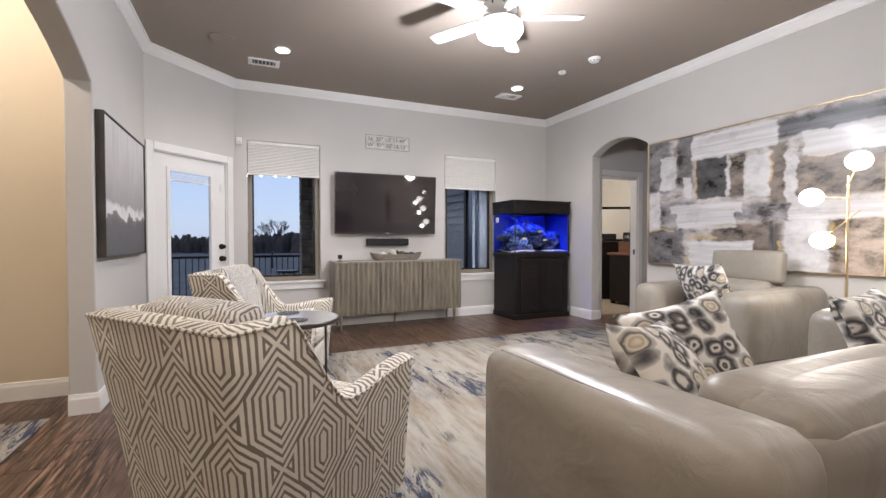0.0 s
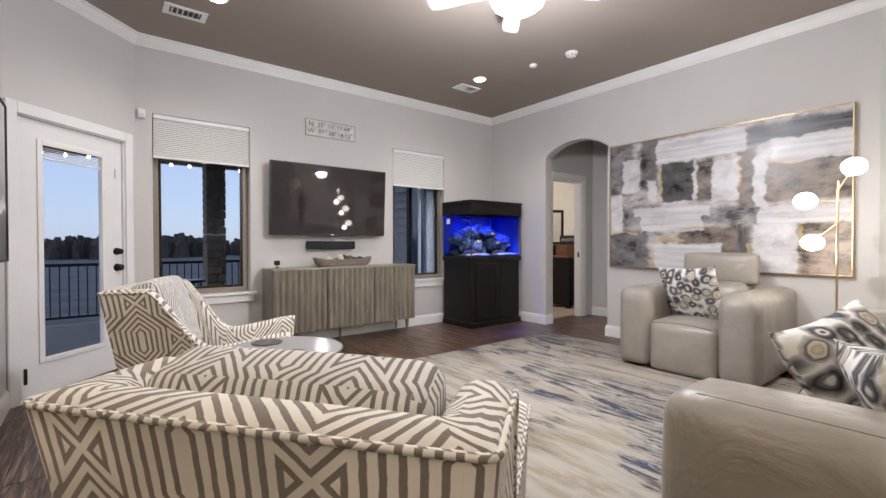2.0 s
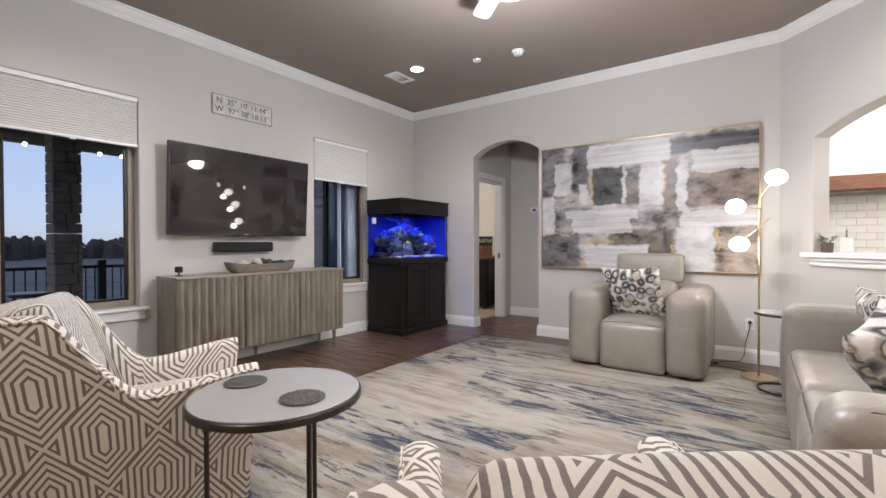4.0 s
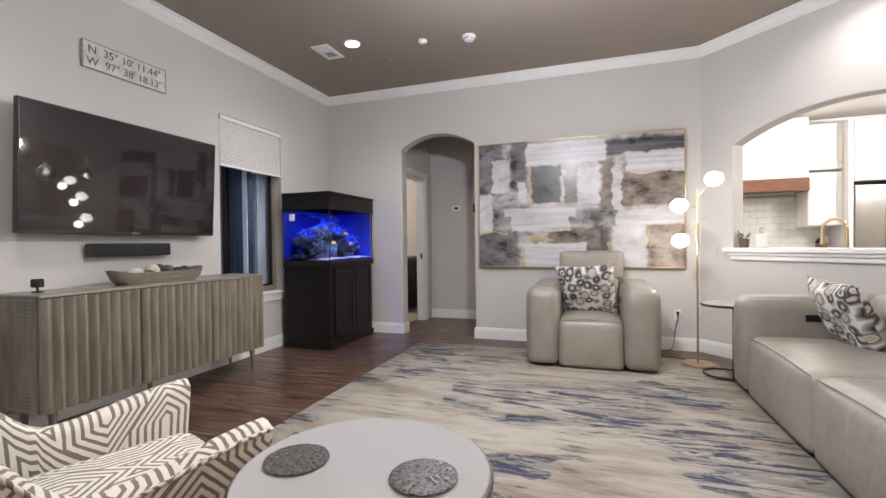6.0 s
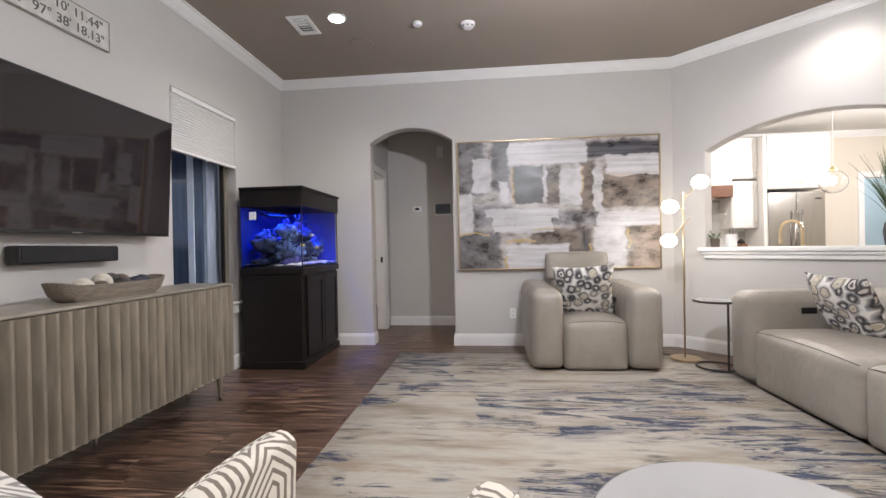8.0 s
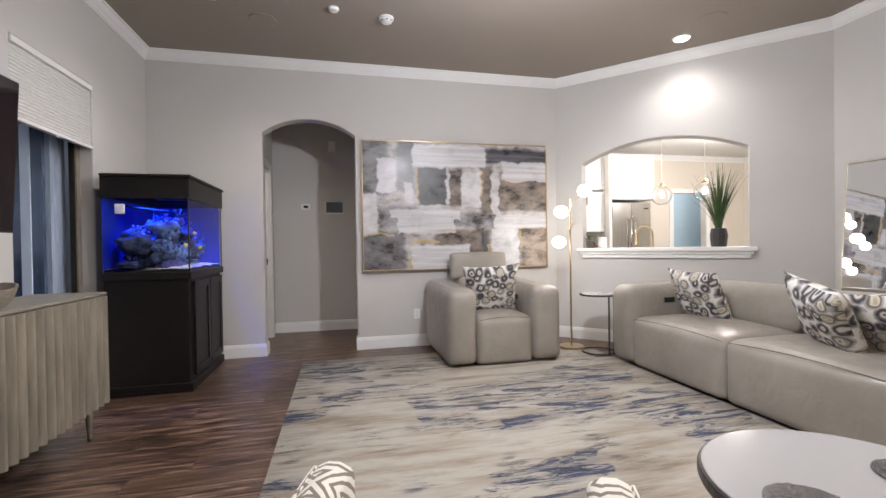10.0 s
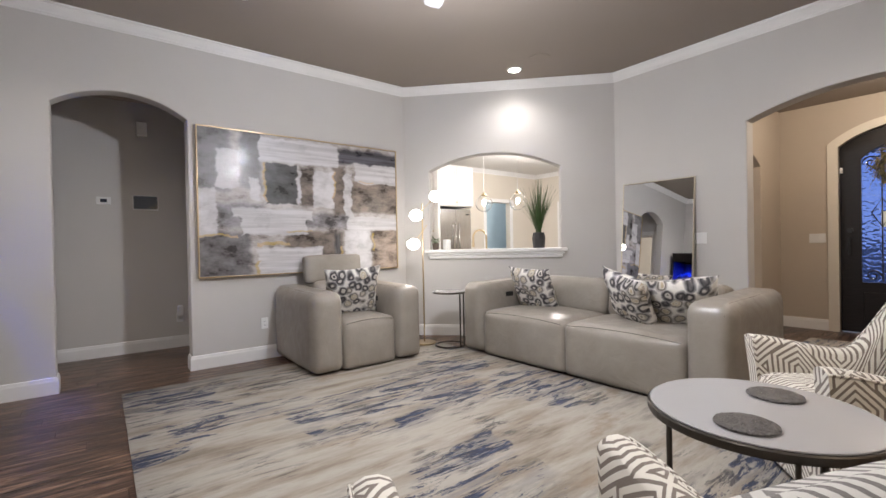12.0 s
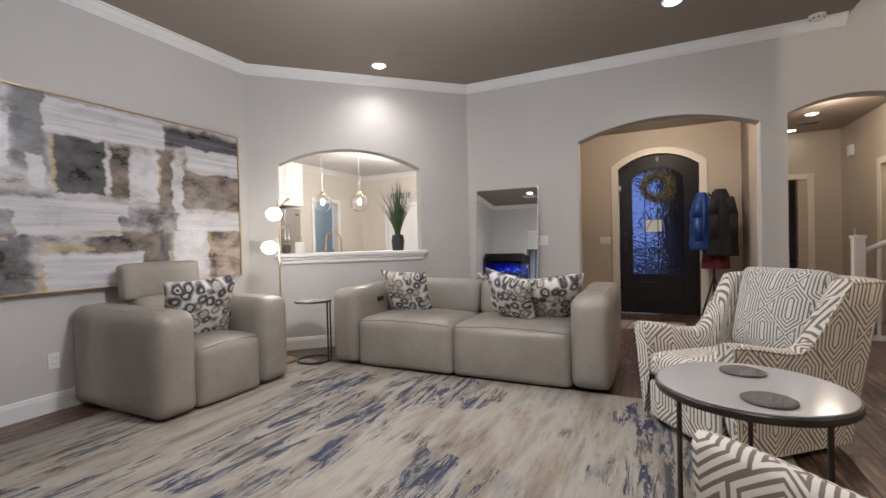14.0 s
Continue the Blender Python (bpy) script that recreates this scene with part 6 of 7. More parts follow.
# island with its sink tap
isl = thing("kitchen_counter", (0, 0, 0), 0, "white kitchen counter behind the serving opening", "counter")
isl.matrix_basis = pose(PX, 1.50, 0, 0, 0, -135.9)
part("cabinet", box(0.25, 2.2, 0.18, 0.75, 0.0, 0.88, 0.004), M_CAB, isl)
part("worktop", box(0.22, 2.25, 0.175, 0.80, 0.885, 0.92, 0.005), M_QUARTZ, isl)
fa = thing("kitchen_faucet", (4.36, 0.45, 0.92), 45, "brushed brass gooseneck kitchen faucet", "faucet")
pts = [(0, 0, 0.0), (0, 0, 0.32)] + [(0.09 - 0.09 * math.cos(a), 0, 0.34 + 0.1 * math.sin(a)) for a in [math.pi * i / 10 for i in range(11)]] + [(0.18, 0, 0.28)]
part("spout", tube(pts, 0.014, 10), M_BRASS, fa, smooth=True)
part("base", lathe([(0.028, 0.0), (0.028, 0.012), (0.018, 0.02), (0.018, 0.08)], 20), M_BRASS, fa, smooth=True)
part("spray_head", cyl((0.18, 0, 0.29), (0.18, 0, 0.21), 0.016, 0.02), M_BRASS, fa)
part("lever", cyl((0, 0.015, 0.07), (0, 0.09, 0.10), 0.006), M_BRASS, fa)
M_LAMPBULB = glow("white_bulb_glow", (1.0, 0.95, 0.88), 9)
M_PGLASS = glass("clear_pendant_glass", (1, 1, 1), 0.0, 1.3)
for x, y in ((5.75, -0.84), (5.22, -1.15)):
    p = thing("pendant_light", (x, y, 1.90), 0, "clear glass globe pendant with a lit bulb", "pendant light", "kitchen pendants")
    part("cord", cyl((0, 0, 0.16), (0, 0, 1.02), 0.005), M_TRIM, p)
    part("cap", lathe([(0.05, 0.135), (0.055, 0.14), (0.03, 0.18), (0.012, 0.2)], 20), M_BRASS, p, smooth=True)
    hollow = ball((0, 0, 0), 0.146, u=28, v=18)
    bmesh.ops.reverse_faces(hollow, faces=hollow.faces[:])
    add_ball(hollow, (0, 0, 0), 0.15, u=28, v=18)
    gl = part("globe", hollow, M_PGLASS, p, "clear glass globe", smooth=True)
    gl.visible_shadow = False
    part("bulb", ball((0, 0, 0.02), 0.04, 0.9, 0.9, 1.4), M_LAMPBULB, p, smooth=True)


def grass_plant():
    p = thing("potted_grass", (3.66, 0.19, 1.105), 0, "tall green grass plant in a dark faceted pot", "plant")
    bm = lathe([(0.066, 0.0), (0.072, 0.01), (0.084, 0.12), (0.070, 0.195), (0.061, 0.198), (0.058, 0.16)], 8)
    part("pot", bm, mat("charcoal_ceramic", (0.035, 0.034, 0.036), 0.55, var=0.2), p)
    g1 = mat("grass_blade_green", (0.06, 0.12, 0.035), 0.5, var=0.5, scale=8)
    g2 = mat("dull_grass_blade", (0.12, 0.15, 0.07), 0.5, var=0.5, scale=8)
    random.seed(14)
    for i in range(110):
        bm = bmesh.new()
        a, spread = random.uniform(0, 6.283), random.uniform(0.04, 0.33) * random.random() ** 0.4
        h = random.uniform(0.46, 0.84) * (1.05 - 0.8 * spread)
        w = random.uniform(0.004, 0.009)
        c, s = math.cos(a), math.sin(a)
        prev = None
        for j in range(6):
            t = j / 5
            r = 0.02 + spread * t ** 1.6
            z = 0.14 + h * (t - 0.12 * t * t)
            ww = w * (1 - t ** 2) + 0.0006
            cur = (bm.verts.new((c * r - s * ww, s * r + c * ww, z)), bm.verts.new((c * r + c * 0.002, s * r + s * 0.002, z + 0.001)), bm.verts.new((c * r + s * ww, s * r - c * ww, z)))
            if prev:
                bm.faces.new((prev[0], prev[1], cur[1], cur[0]))
                bm.faces.new((prev[1], prev[2], cur[2], cur[1]))
            prev = cur
        part("leaf", bm, g1 if i % 3 else g2, p, smooth=True)


grass_plant()


def leafy(name, at, pot, label, n=26, reach=0.09, seed=2):
    p = thing(name, at, 0, label, "plant")
    part("pot", lathe([(0.035, 0.0), (0.04, 0.005), (0.045, 0.085), (0.04, 0.088), (0.038, 0.07)], 20), pot, p, smooth=False)
    gm = mat("trailing_leaf_green", (0.09, 0.15, 0.04), 0.45, var=0.5, scale=20)
    random.seed(seed)
    for i in range(n):
        d = Vector((random.uniform(-1, 1), random.uniform(-1, 1), random.uniform(0.1, 1.0))).normalized() * random.uniform(0.4, 1) * reach
        q = Vector((0, 0, 0.09)) + d
        s = random.uniform(0.012, 0.024)
        side = d.cross(Vector((0, 0, 1))).normalized() * s * 0.6
        bm = bmesh.new()
        f = d.normalized() * s
        vs = [bm.verts.new(x) for x in (q - f, q + side, q + f + Vector((0, 0, -0.004)), q - side)]
        top = [bm.verts.new(v.co + Vector((0, 0, 0.0012))) for v in vs]
        bm.faces.new(vs[::-1])
        bm.faces.new(top)
        for k in range(4):
            bm.faces.new((vs[k], vs[(k + 1) % 4], top[(k + 1) % 4], top[k]))
        add_cyl(bm, (0, 0, 0.07), q, 0.0012, n=4)
        part("leaf", bm, gm, p)


leafy("small_potted_plant", (4.56, 1.175, 1.105), mat("brown_stripe_pot", (0.12, 0.09, 0.07), 0.6, var=0.4, scale=30), "small trailing plant in a brown pot on the ledge")
cn = thing("white_canister", (4.47, 1.06, 1.105), 0, "square white canister with a wire handle on the ledge", "canister")
part("jar", box(-0.04, 0.04, -0.04, 0.04, 0.0, 0.13, 0.012, 3), M_WHITE, cn)
part("wire_handle", tube([(-0.03, 0, 0.13), (-0.03, 0, 0.19), (0.03, 0, 0.19), (0.03, 0, 0.13)], 0.003, 6), M_INK, cn)
kb = thing("knife_block", (7.1, -0.45, 0.925), 0, "dark knife block on the kitchen worktop", "knife block")
part("block", moved(box(-0.06, 0.06, -0.05, 0.05, 0.0, 0.2, 0.006), Matrix.Rotation(radians(-14), 4, "Y")), M_WALNUT, kb)
part("lid", lathe([(0.05, 0.2), (0.06, 0.21), (0.03, 0.26), (0.0101, 0.28)], 16), M_ESPRESSO, kb, smooth=True)
# laundry doorway with its pale blue cabinets
M_BLUE = mat("pale_blue_cabinet_paint", (0.42, 0.53, 0.58), 0.5, var=0.05)
ld = thing("door_2", (KX, -2.92, 0), -90, "white cased doorway to the laundry room", "doorway", "", "structure")
for x0, x1, z0, z1 in ((-0.49, -0.4, 0, 2.25), (0.4, 0.49, 0, 2.25), (-0.399, 0.399, 2.16, 2.25)):
    part("casing", box(x0, x1, -0.022, -0.001, z0, z1, 0.005), M_TRIM, ld)
lc = thing("laundry_cabinet", (0, 0, 0), 0, "pale blue laundry wall cabinets over a worktop", "cabinet")
part("wall_unit", box(8.3, 8.65, -3.0, -2.3, 1.4, 2.3, 0.004), M_BLUE, lc)
part("base_unit", box(8.2, 8.65, -4.2, -2.3, 0.0, 0.88, 0.004), M_BLUE, lc)
part("worktop", box(8.17, 8.65, -4.2, -2.3, 0.885, 0.92, 0.004), M_QUARTZ, lc)
wall("wall_laundry", (8.68, -1.8), (8.68, -4.6), 0.1, 2.95, material=M_BLUE, label="pale blue painted laundry wall")
# Unseen lamp with no fixture, added to brighten the laundry doorway.
lamp("laundry_bulb", (8.0, -3.2, 2.6), 25, COOL, 0.1)
pd = thing("pantry_door", (6.25, -4.3, 0), 180, "white two-panel pantry door with a cased frame", "door", "", "structure")
part("leaf", box(-0.40, 0.40, -0.02, -0.002, 0.01, 2.08, 0.003), M_TRIM, pd)
for z0, z1 in ((0.2, 0.9), (1.05, 1.92)):
    part("panel", box(-0.29, 0.29, -0.03, -0.0205, z0, z1, 0.008), M_TRIM, pd)
for x0, x1, z0, z1 in ((-0.50, -0.41, 0, 2.19), (0.41, 0.50, 0, 2.19), (-0.409, 0.409, 2.10, 2.19)):
    part("casing", box(x0, x1, -0.026, -0.001, z0, z1, 0.005), M_TRIM, pd)
ks = thing("pantry_sign", (6.3, -4.3, 2.36), 180, "white framed sign with dark marks over the pantry door", "sign")
part("board", box(-0.33, 0.33, -0.025, -0.002, -0.11, 0.11, 0.005), M_SIGN, ks)
for x in (-0.24, -0.18, -0.12, 0.0, 0.05, 0.1, 0.2, 0.26):
    part("mark", box(x - 0.015, x + 0.015, -0.028, -0.0255, -0.07, 0.07), M_INK, ks)

# ---- passage and bedroom ----
dr = thing("door_3", (5.42, 5.03, 0), 0, "white cased doorway to the bedroom", "doorway", "", "structure")
for x0, x1, z0, z1 in ((-0.465, -0.375, 0, 2.25), (0.375, 0.465, 0, 2.25), (-0.374, 0.374, 2.16, 2.25)):
    part("casing", box(x0, x1, -0.022, -0.001, z0, z1, 0.005), M_TRIM, dr)
for x0, x1, z0, z1 in ((-0.372, -0.356, 0, 2.155), (0.356, 0.372, 0, 2.155), (-0.355, 0.355, 2.135, 2.155)):
    part("jamb", box(x0, x1, -0.002, 0.122, z0, z1, 0.002), M_TRIM, dr)
part("strike_plate", box(0.3535, 0.3555, 0.03, 0.06, 0.95, 1.03), M_BRONZE, dr)
M_BEDW = mat("bedroom_cream_paint", (0.64, 0.60, 0.53), 0.65, var=0.04)
wall("wall_bedroom_east", (8.4, 9.0), (8.4, 5.0), 0.1, 2.9, material=M_BEDW, label="cream painted bedroom wall")
wall("wall_bedroom_north", (4.9, 8.9), (8.5, 8.9), 0.1, 2.9, material=M_BEDW, label="cream painted bedroom wall")
wall("wall_bedroom_south", (8.4, 5.145), (6.1, 5.145), 0.1, 2.9, material=M_BEDW, label="cream painted bedroom wall")
wall("wall_bedroom_west", (4.97, 6.3), (4.97, 8.9), 0.1, 2.9, material=M_BEDW, label="cream painted bedroom wall")
tagged(part("carpet", box(4.97, 8.4, 5.17, 8.9, -0.003, 0.008), mat("tan_carpet", (0.36, 0.29, 0.21), 0.95, var=0.25, scale=30, bump=0.8, bscale=260)), "tan bedroom carpet", "carpet", "", "structure")
ds = thing("dresser", (6.86, 5.86, 0.008), 0, "dark wood dresser with a brown top", "dresser")
part("body", box(-0.58, 0.58, -0.24, 0.24, 0.05, 0.90, 0.006), M_ESPRESSO, ds)
part("top", box(-0.62, 0.62, -0.27, 0.27, 0.90, 0.94, 0.006), M_WALNUT, ds)
for x in (-0.53, 0.53):
    for y in (-0.2, 0.2):
        part("foot", box(x - 0.03, x + 0.03, y - 0.03, y + 0.03, 0.0, 0.05), M_ESPRESSO, ds)
for i in range(3):
    for x in (-0.28, 0.28):
        dw_ = part("drawer", box(x - 0.26, x + 0.26, -0.256, -0.241, 0.09 + i * 0.27, 0.33 + i * 0.27, 0.004), M_ESPRESSO, ds)
        part("knob", ball((x, -0.27, 0.21 + i * 0.27), 0.014), M_BRONZE, dw_, smooth=True)
kb2 = thing("keepsake_box", (6.50, 5.82, 0.948), 0, "brown wooden keepsake box on the dresser", "box")
part("chest", box(-0.17, 0.17, -0.12, 0.12, 0.0, 0.17, 0.006), M_WALNUT, kb2)
part("lid", box(-0.175, 0.175, -0.125, 0.125, 0.172, 0.20, 0.006), M_WALNUT, kb2)
hs_ = thing("word_block", (6.56, 5.82, 1.148), -38, "black block sign with white capital letters", "sign")
part("block", box(-0.17, 0.17, -0.02, 0.02, 0.0, 0.17, 0.003), M_BLACK, hs_)
words("lettering", "HUSTLE", 0.085, M_WHITE, hs_, (0.0, -0.0215, 0.06), align="CENTER")
fm = thing("framed_mirror", (6.9, 6.6, 1.15), -30, "dark framed mirror standing behind the dresser", "mirror")
for b in bars(-0.35, 0.35, 0.0, 0.7, 0.05, -0.02, 0.02, 0.004):
    part("frame", b, M_ESPRESSO, fm)
part("glass", box(-0.3, 0.3, -0.006, 0.006, 0.05, 0.65), mm, fm)
bn = thing("night_stand", (6.9, 6.6, 0.008), -30, "dark wood cabinet against the bedroom wall", "cabinet")
part("body", box(-0.4, 0.4, -0.2, 0.2, 0.06, 1.11, 0.006), M_ESPRESSO, bn)
part("plinth", box(-0.38, 0.38, -0.18, 0.18, 0.0, 0.06), M_ESPRESSO, bn)
part("top", box(-0.42, 0.42, -0.22, 0.22, 1.11, 1.14, 0.006), M_ESPRESSO, bn)
th = thing("thermostat", (6.10, 4.60, 1.725), -90, "white thermostat with a dark screen", "thermostat")
part("case", box(-0.065, 0.065, -0.025, -0.001, -0.042, 0.042, 0.008), M_WHITE, th)
part("screen", box(-0.03, 0.03, -0.0275, -0.0255, -0.018, 0.018), M_DARKGLASS, th)
tp = thing("control_panel", (6.10, 4.215, 1.715), -90, "dark touch panel in a white rim on the wall", "control panel")
part("bezel", box(-0.125, 0.125, -0.02, -0.001, -0.085, 0.085, 0.004), M_WHITE, tp)
part("screen", box(-0.115, 0.115, -0.024, -0.0205, -0.07, 0.078), M_DARKGLASS, tp)
ch = thing("door_chime", (6.10, 4.24, 2.56), -90, "pale door chime box high on the wall", "chime")
part("box_cover", box(-0.05, 0.05, -0.045, -0.001, -0.08, 0.08, 0.006), M_WHITE, ch)
plate("outlet", pose(6.10, 3.90, 0.36, 0, 0, -90), "white wall outlet in the passage", "outlet")
af = thing("plug_in_freshener", (6.075, 3.90, 0.44), -90, "white plug-in air freshener", "air freshener")
part("body", box(-0.03, 0.03, -0.05, 0.0, -0.06, 0.06, 0.012), M_WHITE, af)


# ---- foyer ----
M_CASING = mat("cream_trim_paint", (0.74, 0.69, 0.60), 0.4, var=0.05, scale=3)


def front_door():
    d = thing("door_4", (0.66, -2.52, 0), 180, "dark arched front door with rain glass and iron scrollwork, closed", "door", "", "structure")
    u0, u1, sp, ap = -0.56, 0.56, 2.27, 2.47
    outer = arch_loop(u0 - 0.095, u1 + 0.095, 0.0, sp + 0.045, ap + 0.095, 24)
    inner = arch_loop(u0 + 0.006, u1 - 0.006, 0.0, sp, ap, 24)
    ring_ = [outer[0]] + outer[2:][::-1] + [outer[1]] + [inner[1]] + inner[2:] + [inner[0]]
    cas = prism(ring_, 0.024)
    part("casing", moved(cas, Matrix.Translation((0, -0.026, 0))), M_CASING, d)
    g = arch_loop(-0.36, 0.36, 0.62, 2.10, 2.27, 20)
    leaf = prism(arch_loop(u0 + 0.012, u1 - 0.012, 0.012, sp - 0.006, ap - 0.008, 24), 0.05, [g])
    leaf = part("leaf", moved(leaf, Matrix.Translation((0, 0.05, 0))), M_ESPRESSO, d)
    part("lower_panel", box(-0.34, 0.34, 0.036, 0.049, 0.16, 0.5, 0.008), M_ESPRESSO, leaf)
    rg = glass("rain_glass", (0.29, 0.43, 1.0), 0.06, 1.35, 1.0, 26)
    pane = part("pane", moved(prism(arch_loop(-0.359, 0.359, 0.621, 2.099, 2.268, 20), 0.012), Matrix.Translation((0, 0.07, 0))), rg, d)
    pane.visible_shadow = False
    y = 0.058
    for x in (-0.18, 0.0, 0.18):
        part("iron_bar", box(x - 0.006, x + 0.006, y - 0.006, y + 0.006, 0.63, 2.2 if x else 2.26), M_BLACK, d)

    def curl(cx, cz, r, turns, flip, up):
        pts = []
        for i in range(26):
            t = i / 25
            a = turns * 2 * math.pi * t
            rr = r * (1 - 0.78 * t)
            pts.append((cx + flip * rr * math.cos(a), y, cz + up * rr * math.sin(a)))
        part("iron_scroll", tube(pts, 0.0085, 6), M_BLACK, d)

    for f in (-1, 1):
        curl(f * 0.10, 2.08, 0.09, 1.4, -f, 1)
        curl(f * 0.27, 2.05, 0.08, 1.4, f, 1)
        curl(f * 0.09, 0.72, 0.08, 1.3, f, 1)
        curl(f * 0.26, 0.70, 0.07, 1.3, -f, 1)
        curl(f * 0.08, 1.0, 0.07, 1.3, -f, -1)
        part("iron_diamond", tube([(f * 0.18, y, 1.62), (f * 0.27, y, 1.45), (f * 0.18, y, 1.28), (f * 0.09, y, 1.45)], 0.008, 6, True), M_BLACK, d)
    part("handle", cyl((-0.46, 0.0, 0.95), (-0.46, 0.0, 1.16), 0.011), M_BLACK, d)
    part("deadbolt", cyl((-0.46, 0.02, 1.25), (-0.46, 0.049, 1.25), 0.03), M_BLACK, d)
    part("contact_sensor", box(-0.015, 0.015, 0.03, 0.049, 2.36, 2.42, 0.003), M_WHITE, d)
    part("door_sensor", box(-0.55, -0.52, 0.03, 0.049, 1.95, 2.02, 0.003), M_WHITE, d)
    part("notice", box(-0.19, 0.05, 0.062, 0.0645, 1.28, 1.46), M_WHITE, d, "pale paper notice behind the glass")


front_door()
wr = thing("wreath", (0.66, -2.46, 1.955), 180, "dried grass wreath hanging on the front door", "wreath")
random.seed(8)
wm = [mat("dried_grass", (0.24, 0.19, 0.09), 0.9, var=0.5, scale=30), mat("dull_moss", (0.13, 0.12, 0.06), 0.9, var=0.5, scale=30)]
for k in range(2):
    bm = bmesh.new()
    for i in range(800):
        a = random.uniform(0, 6.283)
        r = random.gauss(0.185, 0.036)
        p = Vector((r * math.cos(a), random.uniform(-0.05, 0.02), r * math.sin(a)))
        t = Vector((-math.sin(a), random.uniform(-0.5, 0.5), math.cos(a))) + Vector((random.uniform(-0.8, 0.8), 0, random.uniform(-0.8, 0.8)))
        q = p + t.normalized() * random.uniform(0.04, 0.09)
        w = Vector((random.uniform(-1, 1), random.uniform(-1, 1), random.uniform(-1, 1))).normalized() * 0.007
        vs = [bm.verts.new(v) for v in (p - w, q, p + w)]
        bm.faces.new(vs)
    part("foliage", bm, wm[k], wr)
part("ring", tube([(0.165 * math.cos(a), -0.01, 0.165 * math.sin(a)) for a in [2 * math.pi * i / 30 for i in range(30)]], 0.022, 8, True), wm[1], wr, smooth=True)
part("hanger", box(-0.006, 0.006, 0.005, 0.01, 0.15, 0.47), M_INK, wr)


def coat(name, at, rz, w, d, z0, z1, m, label, quilt=0.0, hood=False):
    c = thing(name, at, rz, label, "coat", "coats on the stand")
    n, k = 28, 26
    bm = bmesh.new()
    rings = []
    for j in range(k + 1):
        t = j / k
        z = z1 + (z0 - z1) * t
        sh = min(1.0, 0.25 + 2.6 * t) ** 0.6 * (0.82 + 0.25 * t)
        q = 1 + quilt * math.sin(t * math.pi * 22) ** 2
        rings.append([bm.verts.new((w / 2 * sh * q * math.cos(a) * (1 + 0.06 * math.sin(5 * a + 3 * t)), d / 2 * sh * q * math.sin(a) * (1 + 0.12 * math.sin(7 * a + 4 * t)), z)) for a in [2 * math.pi * i / n for i in range(n)]])
    for a, b in zip(rings, rings[1:]):
        for i in range(n):
            bm.faces.new((a[i], a[(i + 1) % n], b[(i + 1) % n], b[i]))
    bm.faces.new(rings[0][::-1])
    bm.faces.new(rings[-1])
    bmesh.ops.recalc_face_normals(bm, faces=bm.faces[:])
    part("body", bm, m, c, smooth=True)
    for s in (-1, 1):
        pts = [(s * w * 0.24, -d * 0.16, z1 - 0.12), (s * w * 0.33, -d * 0.30, z1 - 0.35), (s * w * 0.31, -d * 0.40, z1 - 0.66)]
        sl_ = bmesh.new()
        for a, b, r0, r1 in ((pts[0], pts[1], 0.055, 0.06), (pts[1], pts[2], 0.06, 0.05)):
            add_cyl(sl_, a, b, r0, r1, 14)
        part("sleeve", sl_, m, c, smooth=True)
    if hood:
        part("hood", moved(rbox(w * 0.62, d * 0.5, 0.26, 0.06, (0.0, 0.02, 0.0), 9, -0.35), Matrix.Translation((0, d * 0.36, z1 - 0.17)) @ Matrix.Rotation(radians(-12), 4, "X")), m, c, "empty hood hanging flat behind the collar", smooth=True)


cs = thing("coat_stand", (-0.02, -2.1, 0), 0, "dark slim coat stand with splayed legs", "coat stand")
part("pole", cyl((0, 0, 0.1), (0, 0, 1.8), 0.014), M_BLACK, cs)
for a in (30, 150, 270):
    part("leg", cyl((0.22 * math.cos(radians(a)), 0.22 * math.sin(radians(a)), 0), (0, 0, 0.62), 0.011), M_BLACK, cs)
for a in range(0, 360, 60):
    part("hook", cyl((0, 0, 1.72), (0.14 * math.cos(radians(a)), 0.14 * math.sin(radians(a)), 1.78), 0.008), M_BLACK, cs)
coat("puffer_jacket", (0.12, -2.02, 0), 205, 0.31, 0.22, 1.0, 1.79, mat("blue_quilted_nylon", (0.012, 0.06, 0.26), 0.4, var=0.3, scale=10), "blue quilted puffer jacket hanging on the coat stand", 0.06)
coat("dark_coat", (-0.10, -2.0, 0), 190, 0.36, 0.26, 0.92, 1.82, mat("charcoal_wool", (0.018, 0.017, 0.020), 0.95, var=0.4, scale=12, bump=0.4, bscale=200), "charcoal hooded coat hanging on the coat stand", 0.0, True)
coat("red_jacket", (-0.04, -2.14, 0), 180, 0.32, 0.20, 0.74, 1.5, mat("dark_red_fleece", (0.14, 0.02, 0.03), 0.9, var=0.3, scale=12), "dark red jacket hanging under the other coats")
er = tagged(part("entry_rug", moved(rbox(1.0, 0.62, 0.012, 0.006, cuts=4), Matrix.Translation((0.85, -1.55, 0.0065))), M_RUG, smooth=True), "small cream and grey entry rug", "rug")
hr = tagged(part("hall_rug", moved(rbox(1.6, 1.0, 0.012, 0.006, cuts=4), Matrix.Translation((-1.86, 3.1, 0.0065))), M_RUG, smooth=True), "cream and black hall rug", "rug")

